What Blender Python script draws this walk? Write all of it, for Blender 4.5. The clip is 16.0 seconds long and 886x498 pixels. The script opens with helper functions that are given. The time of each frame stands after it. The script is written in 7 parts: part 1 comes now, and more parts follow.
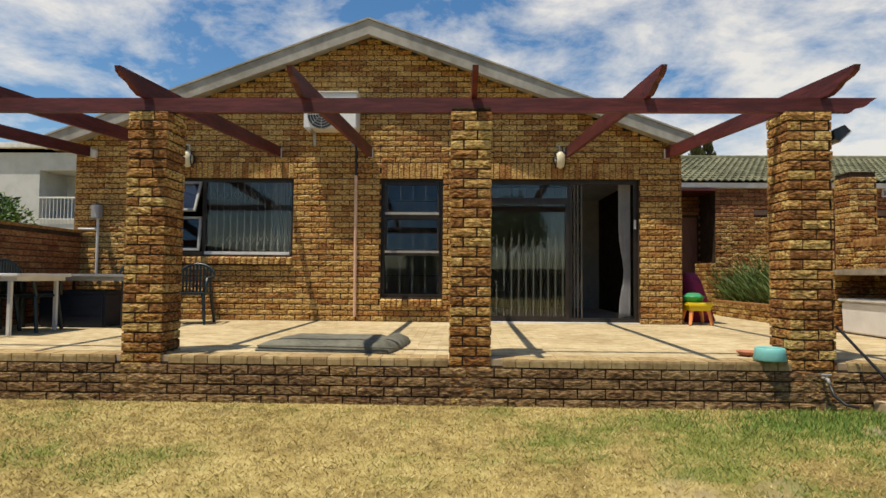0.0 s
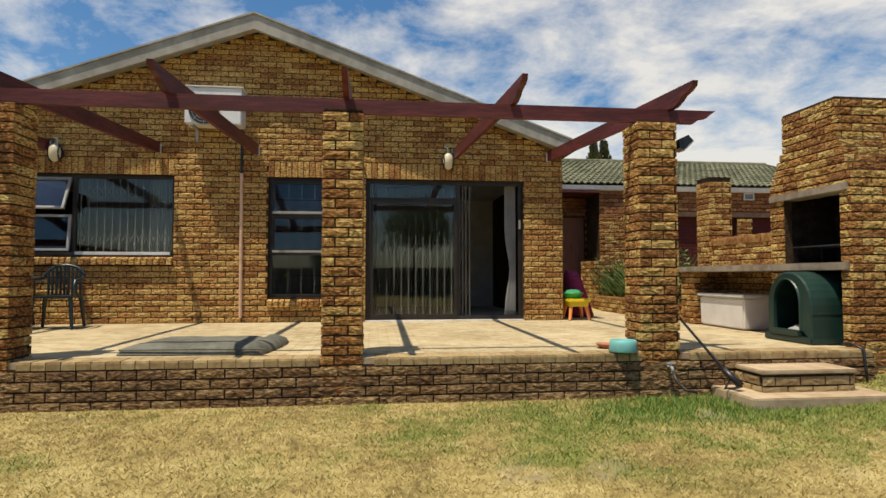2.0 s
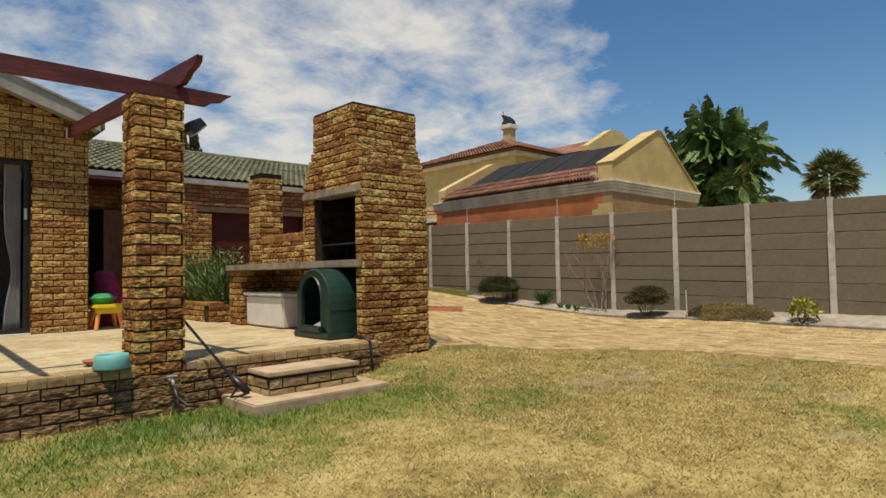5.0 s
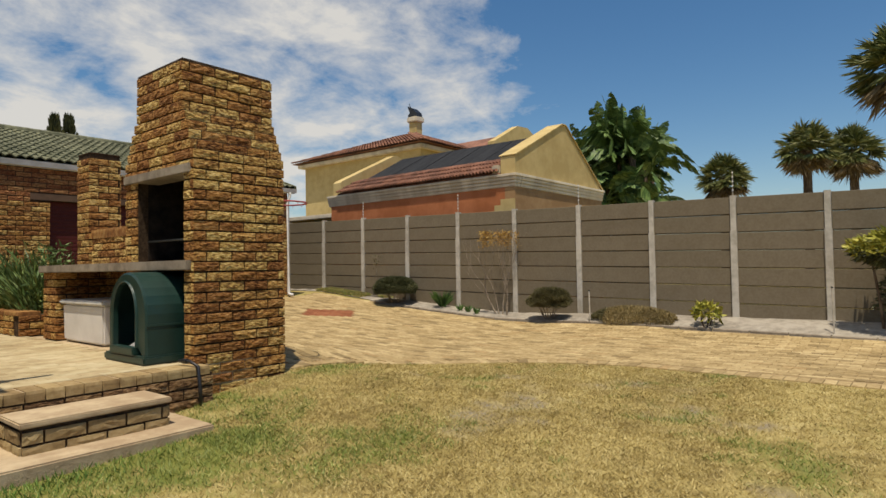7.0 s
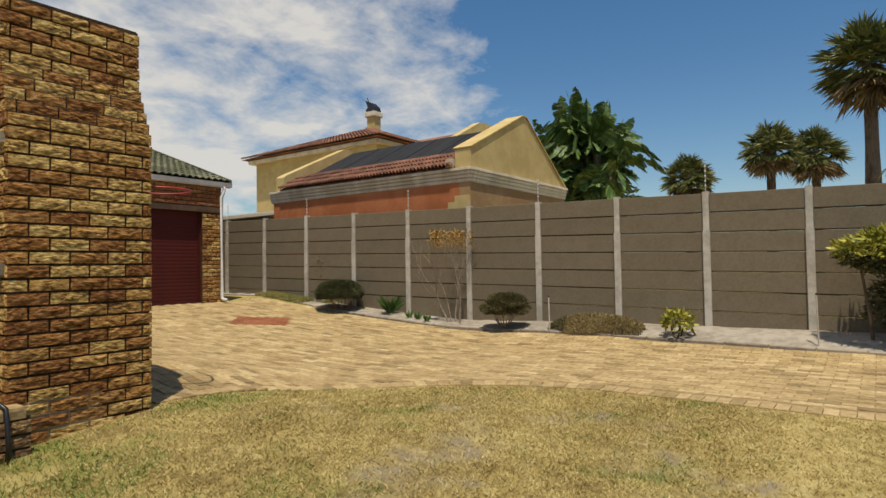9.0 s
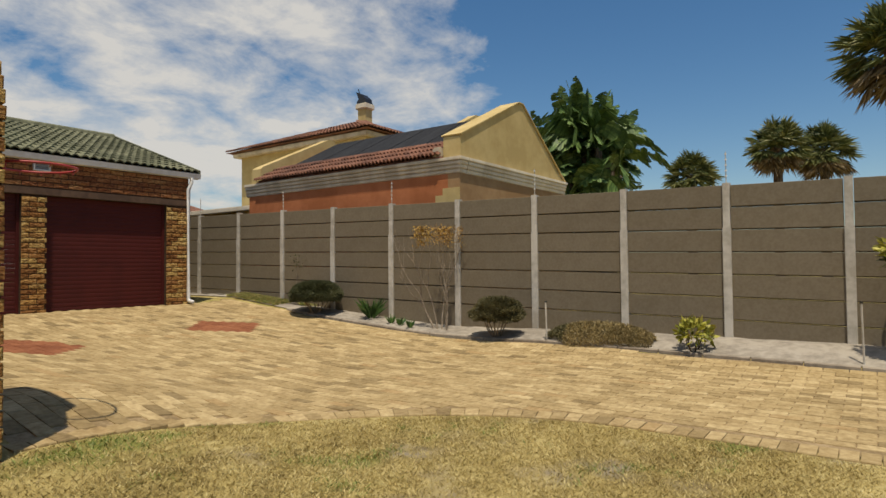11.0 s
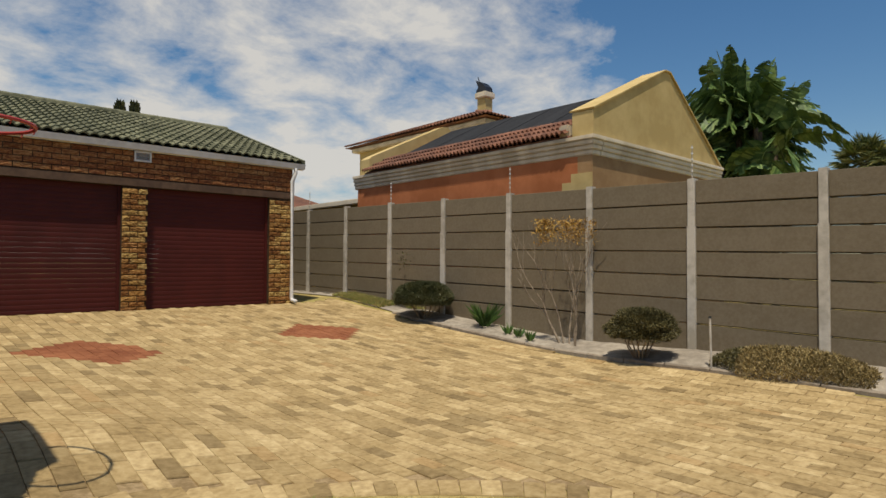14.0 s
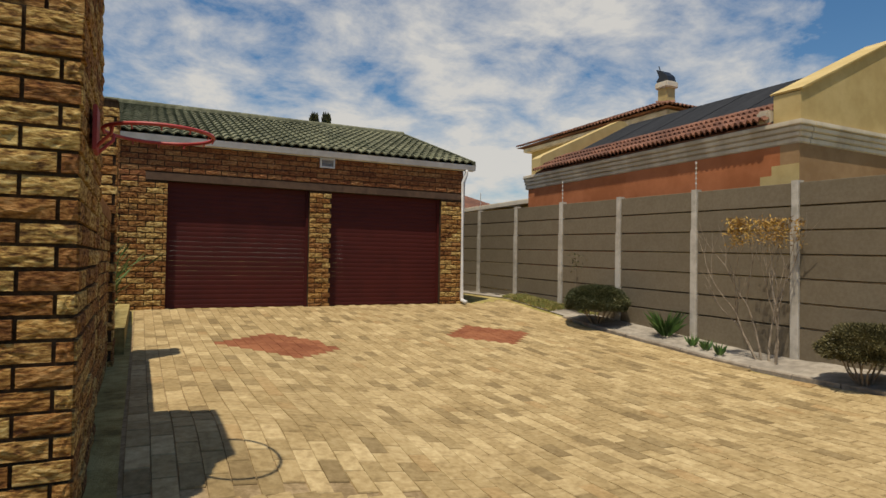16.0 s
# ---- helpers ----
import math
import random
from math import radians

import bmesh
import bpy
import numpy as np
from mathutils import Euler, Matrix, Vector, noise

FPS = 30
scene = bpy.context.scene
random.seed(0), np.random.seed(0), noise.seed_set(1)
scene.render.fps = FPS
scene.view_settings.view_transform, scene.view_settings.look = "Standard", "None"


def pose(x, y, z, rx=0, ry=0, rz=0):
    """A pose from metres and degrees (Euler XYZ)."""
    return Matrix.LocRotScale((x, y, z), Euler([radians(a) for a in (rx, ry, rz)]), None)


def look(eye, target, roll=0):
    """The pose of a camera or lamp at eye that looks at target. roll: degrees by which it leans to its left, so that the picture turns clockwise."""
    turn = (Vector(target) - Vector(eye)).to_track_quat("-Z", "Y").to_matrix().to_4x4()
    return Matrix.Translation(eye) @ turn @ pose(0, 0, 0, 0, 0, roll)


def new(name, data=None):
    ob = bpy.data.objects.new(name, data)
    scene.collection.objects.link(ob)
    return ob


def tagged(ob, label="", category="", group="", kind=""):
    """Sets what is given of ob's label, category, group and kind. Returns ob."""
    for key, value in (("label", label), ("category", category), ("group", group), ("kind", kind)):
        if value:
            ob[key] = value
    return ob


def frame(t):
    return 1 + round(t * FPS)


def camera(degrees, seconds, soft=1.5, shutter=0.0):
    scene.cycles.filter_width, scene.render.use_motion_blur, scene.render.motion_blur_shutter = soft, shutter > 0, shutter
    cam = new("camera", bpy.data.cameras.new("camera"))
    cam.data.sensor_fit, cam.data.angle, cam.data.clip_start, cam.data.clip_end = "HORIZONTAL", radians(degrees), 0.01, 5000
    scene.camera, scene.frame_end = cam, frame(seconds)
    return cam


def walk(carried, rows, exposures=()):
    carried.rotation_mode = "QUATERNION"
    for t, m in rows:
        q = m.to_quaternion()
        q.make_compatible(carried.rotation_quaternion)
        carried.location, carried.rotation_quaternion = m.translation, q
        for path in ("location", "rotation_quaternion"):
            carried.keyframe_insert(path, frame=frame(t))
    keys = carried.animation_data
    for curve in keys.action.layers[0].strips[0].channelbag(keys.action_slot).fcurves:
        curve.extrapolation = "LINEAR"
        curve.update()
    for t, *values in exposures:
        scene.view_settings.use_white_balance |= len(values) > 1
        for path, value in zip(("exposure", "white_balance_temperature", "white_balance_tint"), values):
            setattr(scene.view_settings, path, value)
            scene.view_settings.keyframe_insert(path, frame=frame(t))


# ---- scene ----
cam = camera(72.5, 16.0)
PATH = [
    (0, (0.023, -0.223, 1.037), (-0.036, 1.774, 1.129), 0.5),
    (0.5, (0.143, -0.231, 1.051), (0.096, 1.767, 1.14), 0.4),
    (1, (0.235, -0.248, 1.053), (0.232, 1.75, 1.14), 0.3),
    (1.5, (0.314, -0.274, 1.048), (0.408, 1.722, 1.137), 0.2),
    (2, (0.367, -0.322, 1.045), (0.596, 1.663, 1.134), 0.0),
    (2.5, (0.446, -0.351, 1.045), (0.845, 1.607, 1.135), -0.1),
    (3, (0.52, -0.342, 1.05), (1.193, 1.54, 1.137), -0.4),
    (3.5, (0.647, -0.241, 1.069), (1.551, 1.541, 1.151), -0.8),
    (4, (0.822, -0.212, 1.049), (1.947, 1.44, 1.13), -0.9),
    (4.5, (1.094, -0.179, 1.052), (2.357, 1.37, 1.127), -1.0),
    (5, (1.342, -0.066, 1.038), (2.703, 1.398, 1.112), -1.1),
    (5.2, (1.447, 0.001, 1.046), (2.84, 1.435, 1.118), -0.9),
    (7.5, (2.751, 0.527, 1.095), (4.331, 1.752, 1.154), -1.1),
    (8, (3.034, 0.604, 1.098), (4.632, 1.806, 1.16), -1.0),
    (8.5, (3.303, 0.745, 1.101), (4.912, 1.931, 1.165), -0.9),
    (9, (3.579, 0.871, 1.113), (5.201, 2.04, 1.174), -0.9),
    (11.5, (4.87, 1.52, 1.145), (6.494, 2.687, 1.2), -0.5),
    (12, (5.135, 1.698, 1.152), (6.733, 2.9, 1.206), -0.3),
    (12.5, (5.374, 1.832, 1.152), (6.945, 3.068, 1.211), -0.2),
    (13, (5.597, 1.952, 1.157), (7.11, 3.259, 1.214), -0.1),
    (13.5, (5.728, 2.166, 1.168), (7.172, 3.549, 1.222), 0.1),
    (14, (5.832, 2.317, 1.181), (7.192, 3.783, 1.23), 0.2),
    (14.5, (6.005, 2.401, 1.18), (7.231, 3.981, 1.23), 0.4),
    (15, (6.077, 2.457, 1.183), (7.154, 4.142, 1.232), 0.6),
    (15.5, (6.082, 2.459, 1.192), (7.048, 4.21, 1.238), 0.8),
    (16, (6.015, 2.504, 1.214), (6.911, 4.292, 1.257), 0.9),
]
EXPOSURES = [(0, 0.33, 7300, 10), (2.5, 0.28, 7300, 10), (5, 0.10, 7300, 10), (9, 0.04, 7300, 10), (11.5, -0.04, 7300, 10), (16, -0.05, 7300, 10)]
walk(cam, [(t, look(eye, target, roll)) for t, eye, target, roll in PATH], EXPOSURES)

# ---- world, sun, exposure ----
SUN_DIR = Vector((0.25, 0.20, -1.0)).normalized()
world = bpy.data.worlds.new("world")
scene.world = world
world.use_nodes = True
wn, wl = world.node_tree.nodes, world.node_tree.links
wn.clear()
sky = wn.new("ShaderNodeTexSky")
sky.sky_type = "NISHITA"
sky.sun_disc = False
sky.sun_elevation = math.asin(-SUN_DIR.z)
sky.sun_rotation = math.atan2(-SUN_DIR.x, -SUN_DIR.y)
sky.altitude, sky.air_density, sky.dust_density, sky.ozone_density = 50, 1.0, 0.7, 2.5
tc = wn.new("ShaderNodeTexCoord")
sep = wn.new("ShaderNodeSeparateXYZ")
wl.new(tc.outputs["Generated"], sep.inputs[0])


def wmath(op, a, b=None):
    n = wn.new("ShaderNodeMath")
    n.operation = op
    for i, v in enumerate((a, b)):
        if v is None:
            continue
        if isinstance(v, (int, float)):
            n.inputs[i].default_value = v
        else:
            wl.new(v, n.inputs[i])
    return n.outputs[0]


# the cloud layer: a flat sheet overhead, seen in perspective
up = wmath("MAXIMUM", sep.outputs[2], 0.03)
zz = wmath("ADD", up, 0.24)
cu, cv = wmath("DIVIDE", sep.outputs[0], zz), wmath("DIVIDE", sep.outputs[1], zz)
comb = wn.new("ShaderNodeCombineXYZ")
wl.new(cu, comb.inputs[0])
wl.new(cv, comb.inputs[1])


def wnoise(scale, detail, rough, distort, offset):
    m = wn.new("ShaderNodeMapping")
    m.inputs["Location"].default_value = offset
    wl.new(comb.outputs[0], m.inputs[0])
    n = wn.new("ShaderNodeTexNoise")
    n.inputs["Scale"].default_value, n.inputs["Detail"].default_value = scale, detail
    n.inputs["Roughness"].default_value, n.inputs["Distortion"].default_value = rough, distort
    wl.new(m.outputs[0], n.inputs["Vector"])
    return n.outputs[0]


big = wnoise(0.55, 3, 0.5, 0.1, (3.1, 0.4, 0))
fine = wnoise(3.8, 9, 0.62, 0.2, (0.0, 1.7, 0))
# the sky clears towards the east
off = wmath("SUBTRACT", wmath("MULTIPLY", sep.outputs[0], 0.469), wmath("MULTIPLY", sep.outputs[1], 0.883))
clear = wmath("MINIMUM", wmath("MAXIMUM", wmath("MULTIPLY", wmath("ADD", off, 0.09), 1.7), -0.03), 0.20)
# and thins out towards the west
thin = wmath("MINIMUM", wmath("MAXIMUM", wmath("MULTIPLY", wmath("SUBTRACT", 0.12, sep.outputs[0]), 0.28), 0.0), 0.035)
clear = wmath("ADD", clear, thin)
dens = wmath("SUBTRACT", wmath("ADD", wmath("MULTIPLY", big, 0.55), wmath("MULTIPLY", fine, 0.62)), clear)
hs = wn.new("ShaderNodeHueSaturation")
hs.inputs["Saturation"].default_value, hs.inputs["Value"].default_value = 1.30, 0.84
wl.new(sky.outputs[0], hs.inputs["Color"])
ramp = wn.new("ShaderNodeValToRGB")
ramp.color_ramp.elements[0].position, ramp.color_ramp.elements[0].color = 0.51, (0, 0, 0, 1)
ramp.color_ramp.elements[1].position, ramp.color_ramp.elements[1].color = 0.69, (1, 1, 1, 1)
wl.new(dens, ramp.inputs[0])
cmix = wn.new("ShaderNodeMix")
cmix.data_type = "RGBA"
wl.new(wmath("MULTIPLY", ramp.outputs[0], 0.93), cmix.inputs["Factor"])
wl.new(hs.outputs[0], cmix.inputs["A"])
cmix.inputs["B"].default_value = (5.15, 5.28, 5.42, 1)
bg = wn.new("ShaderNodeBackground")
bg.inputs["Strength"].default_value = 0.125
wl.new(cmix.outputs["Result"], bg.inputs[0])
wo = wn.new("ShaderNodeOutputWorld")
wl.new(bg.outputs[0], wo.inputs[0])

sun = new("sun", bpy.data.lights.new("sun", "SUN"))
sun.data.energy, sun.data.angle, sun.data.color = 4.2, radians(0.55), (1.0, 0.95, 0.86)
sun.matrix_basis = look((0, 0, 30), Vector((0, 0, 30)) + SUN_DIR)


# ---- materials ----
def material(name, stops, scale=6.0, detail=6, rough=0.85, metal=0.0, bump=0.3, bump_scale=None, per_piece=0.0, stretch=(1, 1, 1), second=None,
             bump_dist=0.01, spec=0.5, piece_stops=None, coarse=0.9):
    """A procedural surface: a ramp of base colours over two scales of noise, with relief, and a shift from piece to piece."""
    m = bpy.data.materials.new(name)
    m.use_nodes = True
    N, L = m.node_tree.nodes, m.node_tree.links
    bsdf = N["Principled BSDF"]
    geo = N.new("ShaderNodeNewGeometry")
    mp = N.new("ShaderNodeMapping")
    mp.inputs["Scale"].default_value = stretch
    L.new(geo.outputs["Position"], mp.inputs[0])

    def nz(s, d, r=0.6):
        n = N.new("ShaderNodeTexNoise")
        n.inputs["Scale"].default_value, n.inputs["Detail"].default_value, n.inputs["Roughness"].default_value = s, d, r
        L.new(mp.outputs[0], n.inputs["Vector"])
        return n.outputs[0]

    def mt(op, a, b):
        n = N.new("ShaderNodeMath")
        n.operation = op
        for i, v in enumerate((a, b)):
            if isinstance(v, (int, float)):
                n.inputs[i].default_value = v
            else:
                L.new(v, n.inputs[i])
        return n.outputs[0]

    def ramp_of(st, v):
        r = N.new("ShaderNodeValToRGB")
        el = r.color_ramp.elements
        while len(el) < len(st):
            el.new(0.5)
        for e, (p, c) in zip(el, st):
            e.position, e.color = p, (*c, 1)
        L.new(v, r.inputs[0])
        return r.outputs[0]

    f, c = nz(scale, detail), nz(scale * 0.13, 3)
    v = mt("ADD", mt("MULTIPLY", f, 1.0), mt("MULTIPLY", mt("SUBTRACT", c, 0.5), coarse))
    rnd = None
    if per_piece or piece_stops:
        oi = N.new("ShaderNodeObjectInfo")
        rnd = mt("FRACT", mt("ADD", oi.outputs["Random"], geo.outputs["Random Per Island"]), 0.0)
    if per_piece:
        v = mt("ADD", v, mt("MULTIPLY", mt("SUBTRACT", rnd, 0.5), per_piece))
    col = ramp_of(stops, v)
    if piece_stops:
        mx = N.new("ShaderNodeMix")
        mx.data_type, mx.blend_type = "RGBA", "MULTIPLY"
        mx.inputs["Factor"].default_value = 1.0
        L.new(col, mx.inputs["A"])
        L.new(ramp_of(piece_stops, rnd), mx.inputs["B"])
        col = mx.outputs["Result"]
    L.new(col, bsdf.inputs["Base Color"])
    bsdf.inputs["Roughness"].default_value, bsdf.inputs["Metallic"].default_value = rough, metal
    bsdf.inputs["Specular IOR Level"].default_value = spec
    if bump_scale == 0:
        b = N.new("ShaderNodeBump")
        b.inputs["Strength"].default_value, b.inputs["Distance"].default_value = bump, bump_dist
        L.new(f, b.inputs["Height"])
        L.new(b.outputs[0], bsdf.inputs["Normal"])
    elif bump:
        b = N.new("ShaderNodeBump")
        b.inputs["Strength"].default_value, b.inputs["Distance"].default_value = bump, bump_dist
        L.new(nz(bump_scale or scale * 3, 5, 0.65), b.inputs["Height"])
        L.new(b.outputs[0], bsdf.inputs["Normal"])
    return m


def two(a, b, lo=0.35, hi=0.65):
    return [(lo, a), (hi, b)]


M_BRICK = material("rockface_brick", [(0.34, (0.10, 0.050, 0.022)), (0.44, (0.30, 0.175, 0.065)), (0.52, (0.50, 0.335, 0.122)), (0.64, (0.72, 0.56, 0.27))],
                   scale=44, detail=8, rough=0.9, bump=1.0, bump_scale=0, bump_dist=0.026, stretch=(0.5, 0.5, 1.5), coarse=0.3, spec=0.2,
                   piece_stops=[(0.0, (0.50, 0.32, 0.27)), (0.22, (0.70, 0.48, 0.38)), (0.40, (0.98, 0.90, 0.78)), (0.62, (1.1, 1.08, 0.95)), (0.78, (0.90, 0.68, 0.52)), (1.0, (0.52, 0.34, 0.29))])
M_BRICK_FACADE = material("facade_brick", [(0.34, (0.12, 0.058, 0.026)), (0.43, (0.35, 0.20, 0.078)), (0.52, (0.58, 0.385, 0.145)), (0.66, (0.80, 0.61, 0.29))],
                          scale=44, detail=8, rough=0.9, bump=1.0, bump_scale=0, bump_dist=0.030, stretch=(0.5, 0.5, 1.5), coarse=0.3, spec=0.2,
                          piece_stops=[(0.0, (0.58, 0.40, 0.34)), (0.2, (0.86, 0.66, 0.53)), (0.45, (1, 0.95, 0.84)), (0.78, (1.0, 0.92, 0.76)), (1.0, (0.68, 0.53, 0.45))])
M_BRICK_DARK = material("weathered_plinth_brick", [(0.34, (0.070, 0.042, 0.025)), (0.45, (0.20, 0.128, 0.068)), (0.54, (0.31, 0.21, 0.11)), (0.66, (0.50, 0.37, 0.21))],
                        scale=44, detail=8, rough=0.92, bump=1.0, bump_scale=0, bump_dist=0.030, stretch=(0.5, 0.5, 1.5), coarse=0.3, spec=0.2,
                        piece_stops=[(0.0, (0.62, 0.52, 0.48)), (0.4, (0.95, 0.88, 0.80)), (0.75, (1.05, 0.98, 0.84)), (1.0, (0.7, 0.57, 0.5))])
M_SMOOTH_BRICK = material("smooth_face_brick", [(0.3, (0.20, 0.09, 0.035)), (0.5, (0.36, 0.20, 0.075)), (0.7, (0.47, 0.31, 0.13))], scale=14, rough=0.85, bump=0.5, bump_scale=60,
                          bump_dist=0.004, coarse=0.4, spec=0.25, piece_stops=[(0.0, (0.7, 0.55, 0.48)), (0.5, (1, 0.92, 0.8)), (1.0, (0.85, 0.72, 0.6))])
# redder rock-face brick, darkened so that its colour holds the walls' shade
M_BRICK_REDSHADE = material("reddish_shaded_brick", [(0.28, (0.13, 0.055, 0.030)), (0.42, (0.24, 0.105, 0.050)), (0.53, (0.35, 0.175, 0.080)), (0.68, (0.48, 0.29, 0.14))],
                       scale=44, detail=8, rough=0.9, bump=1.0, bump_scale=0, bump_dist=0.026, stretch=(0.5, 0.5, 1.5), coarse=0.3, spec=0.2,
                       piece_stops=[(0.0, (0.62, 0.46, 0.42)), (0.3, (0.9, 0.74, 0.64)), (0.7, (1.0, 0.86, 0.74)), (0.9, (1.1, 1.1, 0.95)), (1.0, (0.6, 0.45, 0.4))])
M_MORTAR = material("brown_mortar", two((0.042, 0.027, 0.017), (0.085, 0.056, 0.035)), scale=40, rough=0.95, bump=0.6, spec=0.1)
M_CAP = material("dull_cap_brick", [(0.25, (0.22, 0.15, 0.075)), (0.5, (0.34, 0.25, 0.125)), (0.75, (0.44, 0.34, 0.19))], scale=20, rough=0.88, bump=0.5, bump_scale=60, bump_dist=0.006, coarse=0.6,
                 spec=0.2, piece_stops=[(0.0, (0.75, 0.7, 0.66)), (0.5, (1, 0.96, 0.9)), (1.0, (1.05, 1.05, 1.02))])
M_PAVER = material("sandstone_paver", [(0.25, (0.25, 0.178, 0.085)), (0.5, (0.385, 0.287, 0.146)), (0.75, (0.49, 0.385, 0.215))], scale=22, rough=0.85, bump=0.35, bump_scale=90,
                   bump_dist=0.003, coarse=0.5, spec=0.25,
                   piece_stops=[(0.0, (0.58, 0.55, 0.50)), (0.12, (0.80, 0.77, 0.70)), (0.40, (0.96, 0.93, 0.86)), (0.75, (1.04, 1.02, 0.98)), (0.90, (1.18, 1.18, 1.16)), (0.965, (1.2, 1.2, 1.2)), (0.975, (0.92, 0.82, 0.72)), (1.0, (0.92, 0.86, 0.78))])
M_PATIO = material("pale_patio_paver", [(0.25, (0.33, 0.262, 0.148)), (0.5, (0.46, 0.382, 0.232)), (0.75, (0.545, 0.465, 0.30))], scale=9, rough=0.85, bump=0.3, bump_scale=70,
                   bump_dist=0.003, coarse=0.8, spec=0.25, piece_stops=[(0.0, (0.84, 0.78, 0.72)), (0.5, (0.97, 0.94, 0.9)), (1.0, (1, 1, 1))])
M_RED_PAVER = material("red_paver", two((0.22, 0.075, 0.033), (0.31, 0.12, 0.055)), scale=22, rough=0.85, bump=0.3, spec=0.25,
                       piece_stops=[(0.0, (0.8, 0.75, 0.75)), (1.0, (1, 1, 1))])
M_JOINT = material("sand_joint", two((0.22, 0.155, 0.08), (0.36, 0.265, 0.15)), scale=30, rough=0.95, bump=0.4, spec=0.1)
M_SOIL = material("dry_lawn_soil", [(0.3, (0.21, 0.155, 0.058)), (0.5, (0.38, 0.295, 0.112)), (0.7, (0.50, 0.405, 0.175))], scale=9, detail=9, rough=0.95, bump=0.8, bump_scale=70, bump_dist=0.02, spec=0.1)


def add_patches(m):
    """Where grass is green and where the soil lies bare, as the mesh carries it."""
    N, L = m.node_tree.nodes, m.node_tree.links
    b = N["Principled BSDF"]
    col = b.inputs["Base Color"].links[0].from_socket
    for name, tone in (("green", (0.19, 0.20, 0.05, 1)), ("bare", (0.27, 0.225, 0.155, 1))):
        at, nz, mu, mx = N.new("ShaderNodeAttribute"), N.new("ShaderNodeTexNoise"), N.new("ShaderNodeMath"), N.new("ShaderNodeMix")
        at.attribute_name = name
        nz.inputs["Scale"].default_value, nz.inputs["Detail"].default_value = 7, 10
        geo = N.new("ShaderNodeNewGeometry")
        L.new(geo.outputs["Position"], nz.inputs["Vector"])
        mu.operation = "MULTIPLY_ADD"
        L.new(nz.outputs[0], mu.inputs[0])
        mu.inputs[1].default_value = 4.0
        mu.inputs[2].default_value = -2.0
        ad = N.new("ShaderNodeMath")
        ad.use_clamp = True
        L.new(at.outputs["Fac"], ad.inputs[0])
        wt = N.new("ShaderNodeMath")
        wt.operation = "MULTIPLY"
        L.new(at.outputs["Fac"], wt.inputs[0])
        L.new(mu.outputs[0], wt.inputs[1])
        L.new(wt.outputs[0], ad.inputs[1])
        mx.data_type = "RGBA"
        L.new(ad.outputs[0], mx.inputs["Factor"])
        L.new(col, mx.inputs["A"])
        mx.inputs["B"].default_value = tone
        col = mx.outputs["Result"]
    L.new(col, b.inputs["Base Color"])


add_patches(M_SOIL)


def green_at(x, y):
    """How green the lawn is: in drifts, and lush by the tap."""
    v = 0.55 * noise.noise((x * 0.55, y * 0.8, 9.0)) + 0.6 * noise.noise((x * 1.5, y * 1.7, 5.0)) + 0.5 * noise.noise((x * 4.2, y * 4.6, 1.0)) - 0.03
    v += 1.3 * math.exp(-((x - 3.2) / 1.6) ** 2 - ((y - 4.3) / 0.65) ** 2) + 0.05 * math.exp(-((x - 6.0) / 2.2) ** 2 - ((y - 3.8) / 1.1) ** 2)
    v += 0.42 * math.exp(-((x - 3.2) / 1.5) ** 2 - ((y - 3.3) / 0.6) ** 2) + 0.15 * math.exp(-((x - 0.5) / 2.5) ** 2 - ((y - 3.9) / 0.6) ** 2)
    return min(1.0, max(0.0, (v - 0.02) * 1.15))


def bare_at(x, y):
    """Bare trodden soil, mostly near the drive."""
    v = 0.8 * noise.noise((x * 1.2 + 7, y * 1.5, 4.0)) + 0.75 * noise.noise((x * 3.2, y * 3.6, 2.0)) + 0.35 * noise.noise((x * 9, y * 9, 3.0)) + 0.5 * math.exp(-((x - 7.3) / 2.2) ** 2 - ((y - 3.0) / 2.0) ** 2)
    return min(0.7, max(0.0, (v - 0.50) * 1.3))


M_SAND = material("grey_bed_sand", two((0.24, 0.21, 0.17), (0.37, 0.33, 0.27)), scale=9, rough=0.95, bump=0.6, bump_scale=70, spec=0.1)
M_CONC = material("weathered_concrete", two((0.20, 0.165, 0.125), (0.34, 0.29, 0.225)), scale=8, rough=0.9, bump=0.4, bump_scale=60, spec=0.2)
M_SLAB = material("sandy_concrete", two((0.36, 0.26, 0.16), (0.50, 0.39, 0.25)), scale=8, rough=0.9, bump=0.4, bump_scale=60, spec=0.2)
M_WOOD = material("red_stained_timber", two((0.066, 0.011, 0.010), (0.140, 0.026, 0.023)), scale=14, rough=0.55, bump=0.25, stretch=(0.4, 0.4, 3), spec=0.4)
M_DOORWOOD = material("red_brown_door_timber", two((0.17, 0.062, 0.036), (0.25, 0.10, 0.06)), scale=10, rough=0.6, bump=0.2, stretch=(3, 3, 0.4), spec=0.3)
M_FASCIA = material("weathered_pale_fascia", two((0.24, 0.225, 0.185), (0.37, 0.35, 0.30)), scale=5, rough=0.7, bump=0.1)
M_WHITE = material("white_paint", two((0.58, 0.57, 0.54), (0.74, 0.73, 0.70)), scale=5, rough=0.55, bump=0.06)
M_TILE = material("green_roof_tile", two((0.078, 0.082, 0.044), (0.190, 0.190, 0.115)), scale=10, rough=0.8, bump=0.3, spec=0.3,
                  piece_stops=[(0.0, (0.75, 0.75, 0.75)), (1.0, (1, 1, 1))])
M_DOORRED = material("maroon_roller_paint", two((0.058, 0.008, 0.006), (0.078, 0.011, 0.008)), scale=3, rough=0.62, bump=0.05, spec=0.25)
